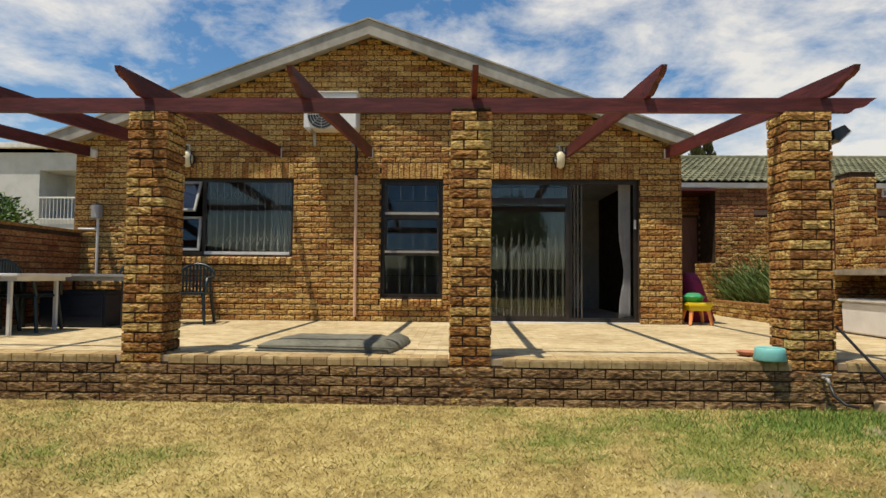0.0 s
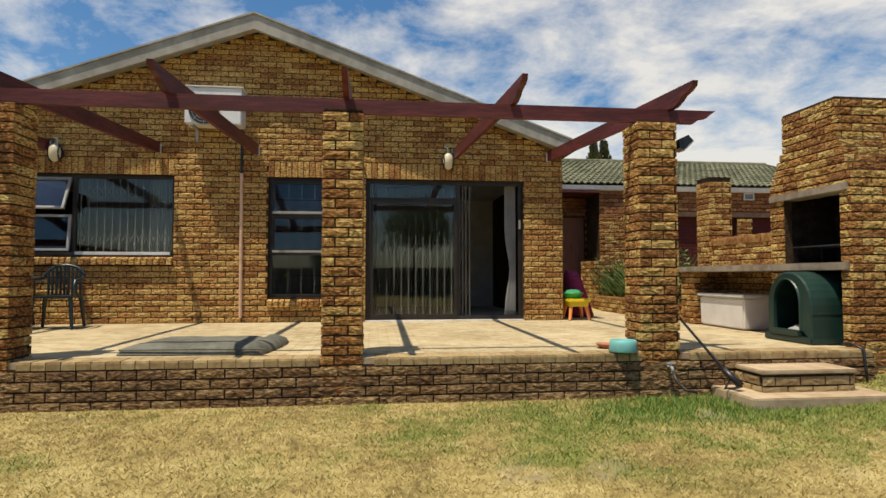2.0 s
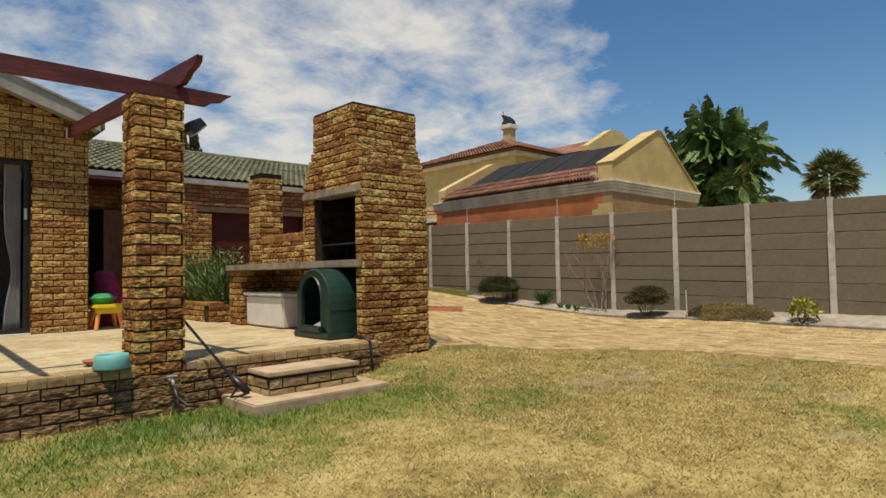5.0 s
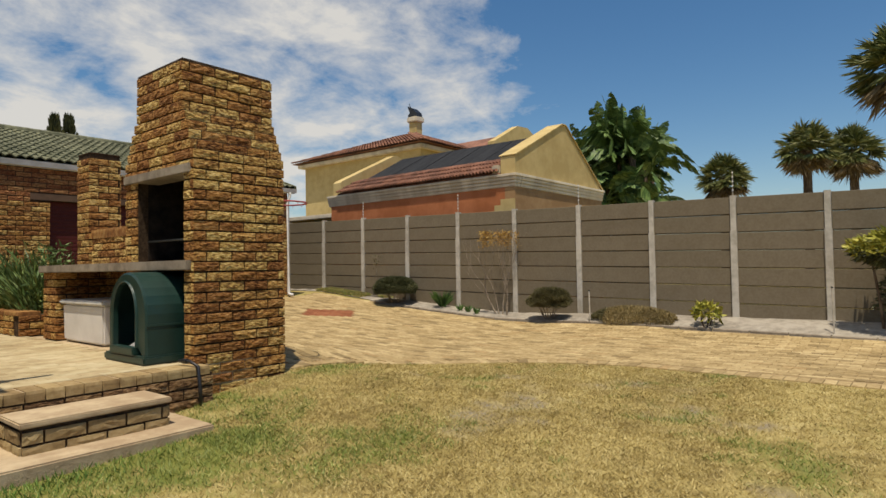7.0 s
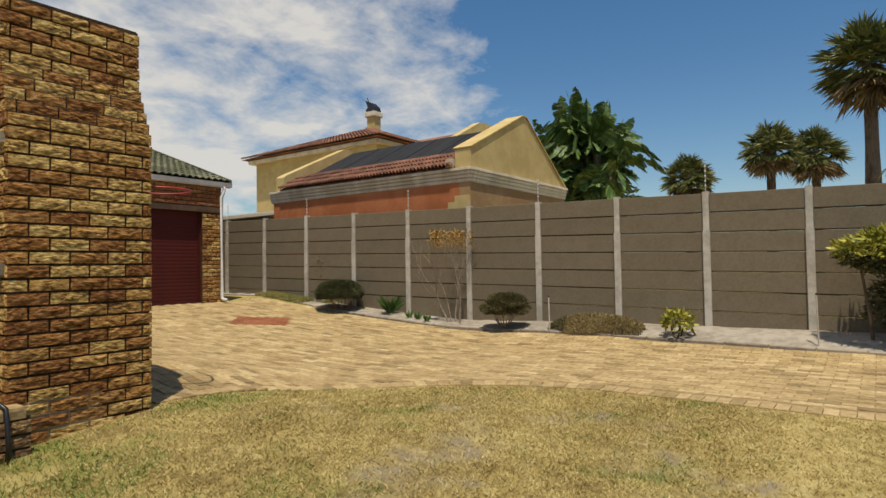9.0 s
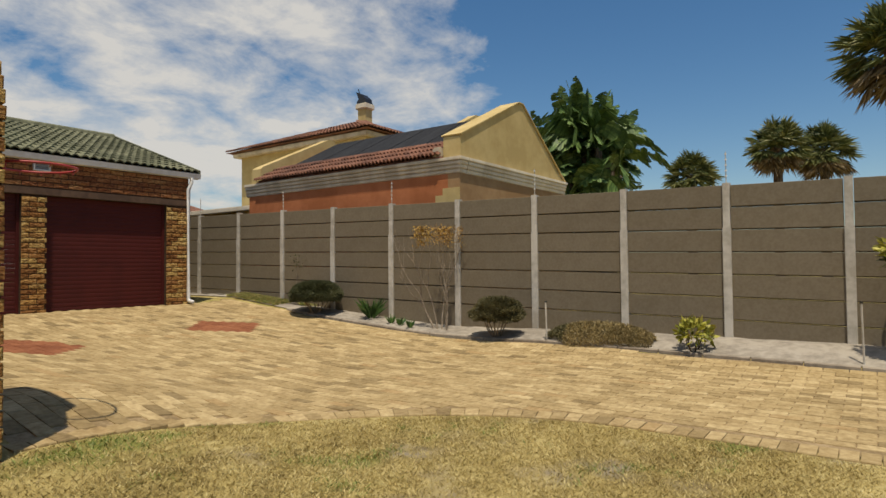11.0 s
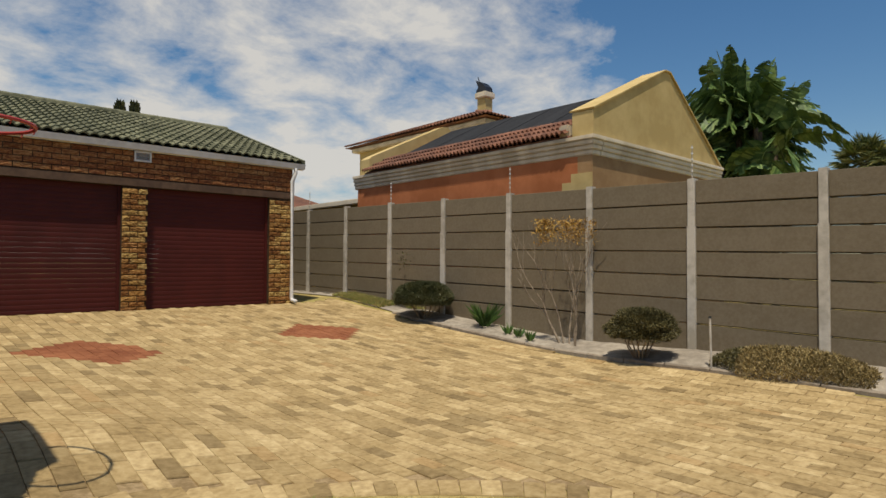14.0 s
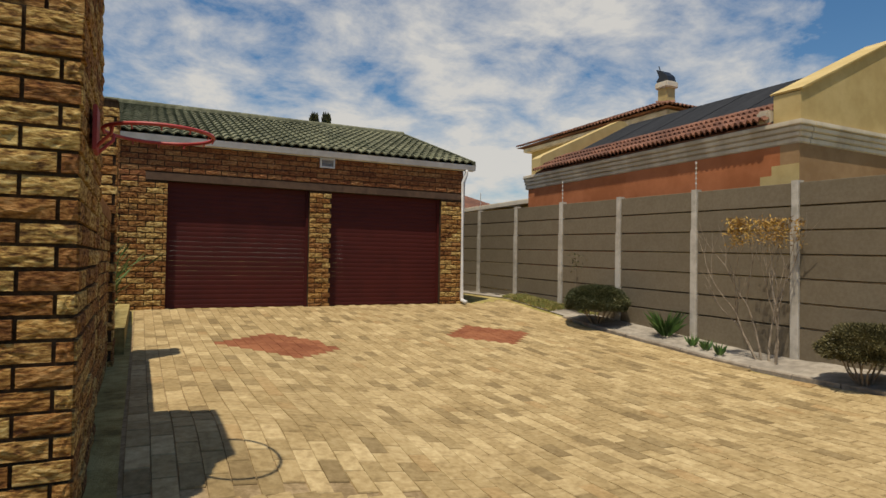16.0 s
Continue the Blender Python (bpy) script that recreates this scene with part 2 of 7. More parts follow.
M_PANEL = material("olive_precast_panel", two((0.178, 0.144, 0.096), (0.212, 0.175, 0.122)), scale=30, rough=0.9, bump=0.25, bump_scale=60, coarse=0.5, spec=0.2,
                   piece_stops=[(0.0, (0.90, 0.90, 0.90)), (1.0, (1, 1, 1))])
M_POST = material("pale_precast_post", two((0.40, 0.365, 0.305), (0.56, 0.52, 0.45)), scale=9, rough=0.9, bump=0.4, bump_scale=50, coarse=1.2, spec=0.2)
M_ALU = material("bronze_aluminium", two((0.030, 0.024, 0.021), (0.048, 0.038, 0.033)), scale=12, rough=0.4, metal=0.5, bump=0.03)
M_DARK = material("dark_plastic", two((0.010, 0.012, 0.012), (0.022, 0.025, 0.025)), scale=9, rough=0.45, bump=0.05)
M_GATE = material("bronze_gate_steel", two((0.10, 0.085, 0.075), (0.16, 0.14, 0.12)), scale=20, rough=0.45, metal=0.3, bump=0.03)
# soot in the fire opening, and painted darkness behind the recess doorway
M_SOOT_DARK = material("soot_and_doorway_black", two((0.012, 0.010, 0.009), (0.040, 0.030, 0.024)), scale=9, rough=0.95, bump=0.5, spec=0.1)
M_ROOM = material("interior_plaster", two((0.50, 0.48, 0.44), (0.62, 0.60, 0.55)), scale=4, rough=0.9, bump=0.05)


def glass():
    m = bpy.data.materials.new("window_glass")
    m.use_nodes = True
    N, L = m.node_tree.nodes, m.node_tree.links
    N.clear()
    tr, gl, mix, lw, out = (N.new("ShaderNode" + k) for k in ("BsdfTransparent", "BsdfGlossy", "MixShader", "Fresnel", "OutputMaterial"))
    tr.inputs[0].default_value = (0.78, 0.80, 0.80, 1)
    gl.inputs["Roughness"].default_value = 0.02
    lw.inputs["IOR"].default_value = 1.5
    L.new(lw.outputs[0], mix.inputs[0])
    L.new(tr.outputs[0], mix.inputs[1])
    L.new(gl.outputs[0], mix.inputs[2])
    L.new(mix.outputs[0], out.inputs[0])
    return m


M_GLASS = glass()

# ---- building blocks ----
WORLD = {}


def where(ob):
    return WORLD.get(ob.name, Matrix())


def thing(name, at, label, category, group="", kind=""):
    """An Empty at the base of a thing, to which its parts belong."""
    ob = new(name)
    ob.empty_display_size = 0.1
    ob.matrix_basis = Matrix.Translation(at)
    WORLD[ob.name] = ob.matrix_basis.copy()
    return tagged(ob, label, category, group, kind)


def part(name, bm, mat, parent=None, label="", smooth=False):
    """Links a bmesh, given in world metres, as one mesh object under a thing or a part."""
    me = bpy.data.meshes.new(name)
    bm.normal_update()
    bm.to_mesh(me)
    bm.free()
    me.materials.append(mat)
    if smooth:
        me.polygons.foreach_set("use_smooth", [True] * len(me.polygons))
    ob = new(name, me)
    if parent is not None:
        ob.parent = parent
        ob.matrix_parent_inverse = where(parent).inverted()
    if label:
        ob["label"] = label
    return ob


def box(x0, x1, y0, y1, z0, z1, bevel=0.0, bm=None):
    bm = bm or bmesh.new()
    m = Matrix.Translation(((x0 + x1) / 2, (y0 + y1) / 2, (z0 + z1) / 2)) @ Matrix.Diagonal((x1 - x0, y1 - y0, z1 - z0, 1))
    r = bmesh.ops.create_cube(bm, size=1, matrix=m)
    if bevel:
        bmesh.ops.bevel(bm, geom=list({e for v in r["verts"] for e in v.link_edges}), offset=bevel, segments=2, affect="EDGES")
    return bm


def tube(pts, r, bm=None, sides=8, r_end=None):
    """A round bar along a line of points, thinning to r_end."""
    bm = bm or bmesh.new()
    pts = [Vector(p) for p in pts]
    r_end = r if r_end is None else r_end
    rings = []
    for i, p in enumerate(pts):
        d = (pts[min(i + 1, len(pts) - 1)] - pts[max(i - 1, 0)]).normalized()
        q = d.to_track_quat("Z", "Y")
        rr = r + (r_end - r) * i / max(1, len(pts) - 1)
        rings.append([bm.verts.new(p + q @ Vector((rr * math.cos(2 * math.pi * k / sides), rr * math.sin(2 * math.pi * k / sides), 0))) for k in range(sides)])
    for a, b in zip(rings, rings[1:]):
        for k in range(sides):
            bm.faces.new((a[k], a[(k + 1) % sides], b[(k + 1) % sides], b[k]))
    bm.faces.new(rings[0][::-1])
    bm.faces.new(rings[-1])
    return bm


def prism(poly, axis, a, b, bm=None):
    """A flat outline (pairs) pushed along an axis from a to b."""
    bm = bm or bmesh.new()

    def at(p, s):
        return {"x": (s, p[0], p[1]), "y": (p[0], s, p[1]), "z": (p[0], p[1], s)}[axis]

    lo, hi = [bm.verts.new(at(p, a)) for p in poly], [bm.verts.new(at(p, b)) for p in poly]
    bm.faces.new(lo)
    bm.faces.new(hi[::-1])
    for i in range(len(poly)):
        j = (i + 1) % len(poly)
        bm.faces.new((lo[i], hi[i], hi[j], lo[j]))
    bmesh.ops.recalc_face_normals(bm, faces=bm.faces)
    return bm


# ---- bricks and pavers: one small mesh of unit size, set down piece by piece ----
def unit_piece(name, seed, ex, ez, rise):
    """A unit block, its face at y = 1 with worn edges and a middle that stands proud."""
    rg = random.Random(seed)
    j = lambda s: rg.uniform(-s, s)
    back = [(0, 0, 0), (1, 0, 0), (1, 0, 1), (0, 0, 1)]
    rim = [(0, 0.72, 0), (1, 0.72, 0), (1, 0.72, 1), (0, 0.72, 1)]
    face = [(ex + j(ex / 3), 1, ez + j(ez / 3)), (1 - ex + j(ex / 3), 1, ez + j(ez / 3)), (1 - ex + j(ex / 3), 1, 1 - ez + j(ez / 3)), (ex + j(ex / 3), 1, 1 - ez + j(ez / 3))]
    mid = [(0.33 + j(0.1), 1 + rise + j(rise), 0.5 + j(0.2)), (0.67 + j(0.1), 1 + rise + j(rise), 0.5 + j(0.2))]
    v = back + rim + face + mid
    f = []
    for k in range(4):
        n = (k + 1) % 4
        f += [(k, n, 4 + n, 4 + k), (4 + k, 4 + n, 8 + n, 8 + k)]
    f += [(8, 9, 13, 12), (9, 10, 13), (10, 11, 12, 13), (11, 8, 12)]
    return v, [t[::-1] for t in f]


def rock_piece(seed, nx=6, nz=4):
    """A unit block whose face is split stone: an uneven grid of facets, low at the rim."""
    rg = random.Random(seed)
    v, f = [], []
    for k in range(nz):
        for i in range(nx):
            edge = i in (0, nx - 1) or k in (0, nz - 1)
            x = i / (nx - 1) + (0 if i in (0, nx - 1) else rg.uniform(-0.06, 0.06))
            z = k / (nz - 1) + (0 if k in (0, nz - 1) else rg.uniform(-0.10, 0.10))
            v.append((x, rg.uniform(0.82, 1.02) if edge else rg.uniform(0.82, 1.42), z))
    for k in range(nz - 1):
        for i in range(nx - 1):
            p = k * nx + i
            f.append((p, p + nx, p + nx + 1, p + 1))
    rim = [i for i in range(nx)] + [k * nx + nx - 1 for k in range(1, nz)] + [(nz - 1) * nx + i for i in range(nx - 2, -1, -1)] + [k * nx for k in range(nz - 2, 0, -1)]
    corner = {0: nx * nz, nx - 1: nx * nz + 1, nx * nz - 1: nx * nz + 2, nx * (nz - 1): nx * nz + 3}
    v += [(0, 0, 0), (1, 0, 0), (1, 0, 1), (0, 0, 1)]
    at = [rim.index(c) for c in corner]
    for q, c in enumerate(corner):
        stop = at[(q + 1) % 4] or len(rim)
        run = [rim[i % len(rim)] for i in range(at[q], stop + 1)]
        f.append(tuple(run[::1] + [corner[run[-1]], corner[c]]))
    return v, f


BRICKS = [rock_piece(s) for s in range(11)]
PAVERS = [unit_piece("paver", 20 + s, 0.012, 0.022, 0.01) for s in range(3)]
SHARED = {}


def shared_mesh(name, shape, mat):
    key = (name, id(shape), mat.name)
    if key not in SHARED:
        me = bpy.data.meshes.new(name)
        me.from_pydata(shape[0], [], shape[1])
        me.materials.append(mat)
        SHARED[key] = me
    return SHARED[key]


def joined(name, mats, shapes, mat, parent, label=""):
    """Many pieces in one mesh."""
    vs, fs, n = [], [], 0
    for i, m in enumerate(mats):
        v, f = shapes[i % len(shapes)]
        a = np.array(m)
        vs.append(np.array(v) @ a[:3, :3].T + a[:3, 3])
        fs += [tuple(k + n for k in t) for t in f]
        n += len(v)
    me = bpy.data.meshes.new(name)
    me.from_pydata(np.concatenate(vs).tolist(), [], fs)
    me.materials.append(mat)
    ob = new(name, me)
    if parent is not None:
        ob.parent = parent
        ob.matrix_parent_inverse = where(parent).inverted()
    return tagged(ob, label, "", "", "stuff")


LATER = []


def set_pieces(name, mats, shapes, mat, parent, near, limit=300):
    """Kept for the end of the script: the pieces nearest to a place are objects, the rest is one mesh."""
    LATER.append((name, mats, shapes, mat, parent, Vector(near), limit))


def put_pieces():
    for name, mats, shapes, mat, parent, near, limit in LATER:
        mats = sorted(mats, key=lambda m: (m.translation - near).length)
        inv = where(parent).inverted()
        for i, m in enumerate(mats[:limit]):
            ob = new(name, shared_mesh(name, shapes[i % len(shapes)], mat))
            ob.parent = parent
            ob.matrix_parent_inverse = inv
            ob.matrix_basis = m
        if len(mats) > limit:
            joined("far_" + name + "s", mats[limit:], shapes, mat, parent)


COURSE, LONG = 0.083, 0.230


def piece_matrix(o, u, n, up, a0, z0, la, lz, deep):
    m = Matrix.Identity(4)
    for i in range(3):
        m[i][0], m[i][1], m[i][2], m[i][3] = u[i] * la, n[i] * deep, up[i] * lz, o[i] + u[i] * a0 + up[i] * z0
    return m


def courses(o, u, n, length, z_from, z_to, holes=(), clip=None, shift=0.0, deep=0.013, course=COURSE, unit=LONG, seed=1):
    """Bricks in stretcher bond on the face that starts at o, runs along u and looks along n. z's are heights over o."""
    rg = random.Random(seed)
    o, u, n = Vector(o), Vector(u), Vector(n)
    up, out = Vector((0, 0, 1)), []
    for c in range(int(math.floor((z_to - z_from) / course + 0.35))):
        z = z_from + c * course
        lo, hi = (0.0, length) if clip is None else clip(z)
        spans = [(lo, hi)]
        for a0, a1, h0, h1 in holes:
            if h0 < z + course * 0.6 and z + course * 0.4 < h1:
                spans = [s for p, q in spans for s in ((p, min(q, a0)), (max(p, a1), q)) if s[1] - s[0] > 0.02]
        for p, q in spans:
            a = math.floor((p - shift) / unit) * unit - (c % 2) * unit / 2 + shift
            while a < q:
                s, e = max(a, p), (a + unit - 0.014 if a + unit < q else q - 0.001)
                if e - s > 0.025:
                    out.append(piece_matrix(o, u, n, up, s, z + 0.006, e - s, course - 0.0145 + rg.uniform(-0.002, 0.002), deep * rg.uniform(0.75, 1.3)))
                a += unit
    return out


def soldiers(o, u, n, length, z, height, deep=0.014, width=0.088, seed=1):
    rg = random.Random(seed)
    o, u, n, k = Vector(o), Vector(u), Vector(n), max(1, round(length / width))
    return [piece_matrix(o, u, n, Vector((0, 0, 1)), i * length / k + 0.005, z, length / k - 0.011, height, deep * rg.uniform(0.8, 1.2)) for i in range(k)]


X, Y, Z = Vector((1, 0, 0)), Vector((0, 1, 0)), Vector((0, 0, 1))


def ground_z(x, y):
    """The lie of the land: the drive climbs to the garage, and the lawn swells by the braai."""
    k = min(1.0, max(0.0, (y - 5.5) / 6.9)) if x > 3 else 0.0
    e = min(1.0, max(0.0, (x - 11.7) / 1.0))
    s = math.exp(-((x - 6.0) / 1.3) ** 2 - ((y - 5.0) / 1.5) ** 2)
    ease = lambda v: min(1.0, max(0.0, v)) ** 2 * (3 - 2 * min(1.0, max(0.0, v)))
    bank = 0.21 * ease((8.6 - x) / 2.2) * ease((y - 5.05) / 1.2) * (1 - ease((y - 7) / 5.4)) if x > 3 else 0.0
    rise = 0.13 * ease((x - 11.1) / 1.4) * ease((7.6 - y) / 3.0)
    return -0.03 + 0.48 * k ** 1.4 + 0.20 * s + 0.10 * e * e * (3 - 2 * e) + bank + rise


def wall_mesh(name, x0, x1, y0, y1, z0, z1, openings, axis, label, mat=M_MORTAR):
    """A wall with thickness and openings right through it; openings are (a0, a1, z0, z1) along the wall."""
    bm = bmesh.new()
    lo, hi = (x0, x1) if axis == "x" else (y0, y1)
    cuts = sorted({lo, hi, *[c for o in openings for c in o[:2]]})
    zc = sorted({z0, z1, *[c for o in openings for c in o[2:]]})
    for a, b in zip(cuts, cuts[1:]):
        for p, q in zip(zc, zc[1:]):
            if any(o[0] <= (a + b) / 2 <= o[1] and o[2] <= (p + q) / 2 <= o[3] for o in openings):
                continue
            if axis == "x":
                box(a, b, y0, y1, p, q, bm=bm)
            else:
                box(x0, x1, a, b, p, q, bm=bm)
    bmesh.ops.remove_doubles(bm, verts=bm.verts, dist=0.0005)
    inner = [f for f in bm.faces if all(len(e.link_faces) > 2 for e in f.edges)]
    seen = {}
    for f in bm.faces:
        seen.setdefault(tuple(round(c, 3) for c in f.calc_center_median()), []).append(f)
    bmesh.ops.delete(bm, geom=[f for fs in seen.values() if len(fs) > 1 for f in fs], context="FACES_ONLY")
    return tagged(part(name, bm, mat), label, "wall", "", "structure")

# ---- the house front ----
FY, WT = 8.875, 0.24
HX0, HX1 = -5.92, 3.31
PZ = 0.36
W1 = (-4.75, -2.53, 1.34, 2.52)
W2 = (-1.19, -0.25, 0.72, 2.52)
SD = (0.25, 2.69, PZ, 2.52)
AX, AZ, SLOPE = -1.38, 4.70, 0.3655
wall_south = wall_mesh("wall_south", HX0, HX1, FY, FY + WT, PZ - 0.4, 2.95, [W1, W2, SD], "x", "yellow-brown rock-face brick house wall with gable above the patio")
part("gable", prism([(HX0, 2.95), (HX1, 2.95), (AX, 2.95 + (HX1 - AX) * SLOPE)], "y", FY, FY + WT), M_MORTAR, wall_south)
gz = lambda z: (max(0.0, AX - (2.95 + (HX1 - AX) * SLOPE - z) / SLOPE - HX0) if z > 3.0 else 0.0,
                min(HX1 - HX0, AX + (2.95 + (HX1 - AX) * SLOPE - z) / SLOPE - HX0) if z > 3.0 else HX1 - HX0)
holes = [(a - HX0, b - HX0, z0 - (0.12 if z0 > 0.5 else 0.0), z1 + 0.205) for a, b, z0, z1 in (W1, W2, SD)]
set_pieces("brick", courses((HX0, FY, 0), X, -Y, HX1 - HX0, PZ, 4.70, [(a, b, c, d) for a, b, c, d in holes], gz, seed=3), BRICKS, M_BRICK_FACADE, wall_south, (0.2, FY, 1.6))
sold = []
for a, b, z0, z1 in (W1, W2, SD):
    sold += soldiers((a, FY, 0), X, -Y, b - a, z1 + 0.004, 0.234, seed=int(a * 10) + 99)
set_pieces("soldier_brick", sold, BRICKS, M_BRICK_FACADE, wall_south, (0, FY, 2.6), 200)
wall_east = wall_mesh("wall_east", HX1 - WT, HX1, FY + WT + 0.002, 13.2, PZ - 0.4, 2.95, [], "y", "rock-face brick side wall of the house")
set_pieces("brick", courses((HX1, FY, 0), Y, X, 4.3, PZ, 2.9, seed=4), BRICKS, M_BRICK, wall_east, (HX1, FY, 1.5), 120)
wall_mesh("wall_west", HX0, HX0 + WT, FY + WT + 0.002, 13.2, PZ - 0.4, 2.95, [], "y", "plain brick side wall of the house")
# the rooms behind the glass
tagged(part("floor", box(HX0 + WT, HX1 - WT, FY + WT, 13.2, PZ - 0.1, PZ + 0.01), M_ROOM), "dark interior floor", "floor", "", "structure")
tagged(part("ceiling", box(HX0 + WT, HX1 - WT, FY + WT, 13.2, 2.75, 2.85), M_ROOM), "plain interior ceiling", "ceiling", "", "structure")
tagged(part("wall_inside", box(HX0, HX1, 13.2, 13.4, PZ - 0.1, 2.95), M_ROOM), "plain interior back wall", "wall", "", "structure")
tagged(part("wall_partition", box(-0.05, 0.05, FY + WT + 0.01, 13.19, PZ, 2.75), M_ROOM), "plain partition between the rooms", "wall", "", "structure")

# main roof: two slopes, barge boards on the gable
roof = thing("roof_house", (AX, 8.6, 4.6), "low gabled tile roof of the brick house with pale barge boards", "roof", "", "structure")
for name, x_end in (("roof_slope_west", -6.22), ("roof_slope_east", 3.46)):
    z_end = AZ + 0.14 - abs(x_end - AX) * SLOPE
    part(name, prism([(AX, AZ + 0.14), (x_end, z_end), (x_end, z_end - 0.1), (AX, AZ + 0.04)], "y", 8.65, 13.6), M_TILE, roof)
for x_end in (-6.24, 3.40):
    z_end = AZ + 0.17 - abs(x_end - AX) * SLOPE
    part("barge_board", prism([(AX, AZ + 0.17), (x_end, z_end), (x_end, z_end - 0.19), (AX, AZ - 0.05)], "y", 8.60, 8.648), M_FASCIA, roof, "weathered pale barge board")
    part("soffit", prism([(AX, AZ + 0.03), (x_end, z_end - 0.145), (x_end, z_end - 0.165), (AX, AZ + 0.01)], "y", 8.649, FY - 0.002), M_FASCIA, roof)
    part("verge_trim", prism([(AX, AZ + 0.20), (x_end, z_end + 0.03), (x_end, z_end + 0.004), (AX, AZ + 0.174)], "y", 8.58, 8.66), M_FASCIA, roof)

# ---- patio, its plinth and step ----
patio = part("floor_patio", prism([(-9.0, 4.88), (4.95, 4.88), (4.95, 8.88), (4.95, 13.2), (3.31, 13.2), (3.31, 8.872), (-9.0, 8.872)], "z", -0.35, PZ - 0.008), M_SLAB)
tagged(patio, "raised patio floor of pale sandy pavers", "patio", "", "structure")
tagged(part("floor_braai", box(4.951, 5.49, 5.01, 8.75, -0.2, PZ - 0.012), M_SLAB), "concrete floor under the braai shelf", "floor", "", "structure")
rg = random.Random(5)
pav = []
for i in range(int(13.9 / 0.205) + 1):
    for j in range(int(8.4 / 0.105)):
        x0 = -9.0 + i * 0.205 + (j % 2) * 0.1
        y0 = 5.10 + j * 0.105
        if y0 > 8.78 and x0 < 3.33 or x0 + 0.2 > 4.95 or x0 < -7 or y0 > 13:
            continue
        pav.append(piece_matrix(Vector((x0, y0 + 0.1, PZ - 0.014)), X, Z, -Y, 0, 0, 0.203, 0.103, 0.012 + rg.uniform(0, 0.0015)))
set_pieces("paver", pav, PAVERS, M_PATIO, patio, (1.0, 5.2, PZ))
plinth = wall_mesh("wall_plinth", -9.0, 5.03, 4.87, 4.879, -0.35, 0.30, [], "x", "dark weathered rock-face brick plinth along the patio edge")
set_pieces("brick", courses((-9.0, 4.87, 0), X, -Y, 14.03, 0.285 - 6 * COURSE, 0.286, seed=7), BRICKS, M_BRICK_DARK, plinth, (1.0, 4.8, 0.1))
rg = random.Random(8)
caps = [piece_matrix(Vector((-9.0 + i * 0.113, 5.095, 0.289)), X, Z, -Y, 0, 0, 0.106, 0.236 + rg.uniform(-0.004, 0.004), 0.066 + rg.uniform(-0.003, 0.003)) for i in range(124)]
set_pieces("cap_brick", [m for m in caps if not any(a - 0.08 < m.translation.x < b for a, b in ((-2.85, -2.52), (-0.07, 0.28), (2.74, 3.11)))], PAVERS, M_CAP, plinth, (1, 4.9, 0.3), 130)

step = thing("brick_step", (4.2, 4.4, 0.1), "low brick step with sandy concrete tread in front of the patio", "step")
part("tread", box(3.62, 4.50, 4.46, 4.855, 0.212, 0.248, 0.008), M_SLAB, step, "smooth sandy concrete tread")
core = part("riser", box(3.64, 4.48, 4.485, 4.85, 0.0, 0.212), M_MORTAR, step)
set_pieces("brick", courses((3.64, 4.485, 0), X, -Y, 0.84, 0.03, 0.205, seed=9) + courses((3.64, 4.85, 0), -Y, -X, 0.36, 0.03, 0.205, seed=10)
           + courses((4.48, 4.485, 0), Y, X, 0.36, 0.03, 0.205, seed=11), BRICKS, M_CAP, core, (4, 4, 0))
tagged(part("ground_slab", box(3.40, 4.68, 4.24, 4.868, -0.05, 0.060, 0.01), M_SLAB), "thin sandy concrete slab on the lawn under the step", "slab", "", "structure")


# ---- pillars and pergola ----
def pillar(x, y, z0, z1, w, d, near, label, seed):
    ob = thing("brick_pillar", (x, y, z0), label, "pillar", "brick pillars")
    c = part("core", box(x - w / 2 + 0.012, x + w / 2 - 0.012, y - d / 2 + 0.012, y + d / 2 - 0.012, z0, z1), M_MORTAR, ob)
    a, b, e, f = x - w / 2 + 0.012, x + w / 2 - 0.012, y - d / 2 + 0.012, y + d / 2 - 0.012
    n = (z1 - z0)
    m = courses((a - 0.01, e, z0), X, -Y, b - a + 0.02, 0, n, seed=seed) + courses((b, e - 0.01, z0), Y, X, f - e + 0.02, 0, n, shift=0.118, seed=seed + 1)
    m += courses((b + 0.01, f, z0), -X, Y, b - a + 0.02, 0, n, seed=seed + 2) + courses((a, f + 0.01, z0), -Y, -X, f - e + 0.02, 0, n, shift=0.118, seed=seed + 3)
    set_pieces("brick", m, BRICKS, M_BRICK, c, near, 260)
    part("cap", box(x - w / 2 + 0.004, x + w / 2 - 0.004, y - d / 2 + 0.004, y + d / 2 - 0.004, z1 - 0.004, z1 + 0.02, 0.008), M_MORTAR, ob)
    return ob


PD = 0.345
for k, (px, z1) in enumerate(((-2.685, 2.44), (0.105, 2.46), (2.93, 2.44))):
    pillar(px, 4.868 + PD / 2 - 0.004, -0.12, z1, 0.345 + 0.02 * (k == 2), PD, (px, 4.5, 1.2), "square rock-face brick pergola pillar at the patio edge", 30 + 5 * k)

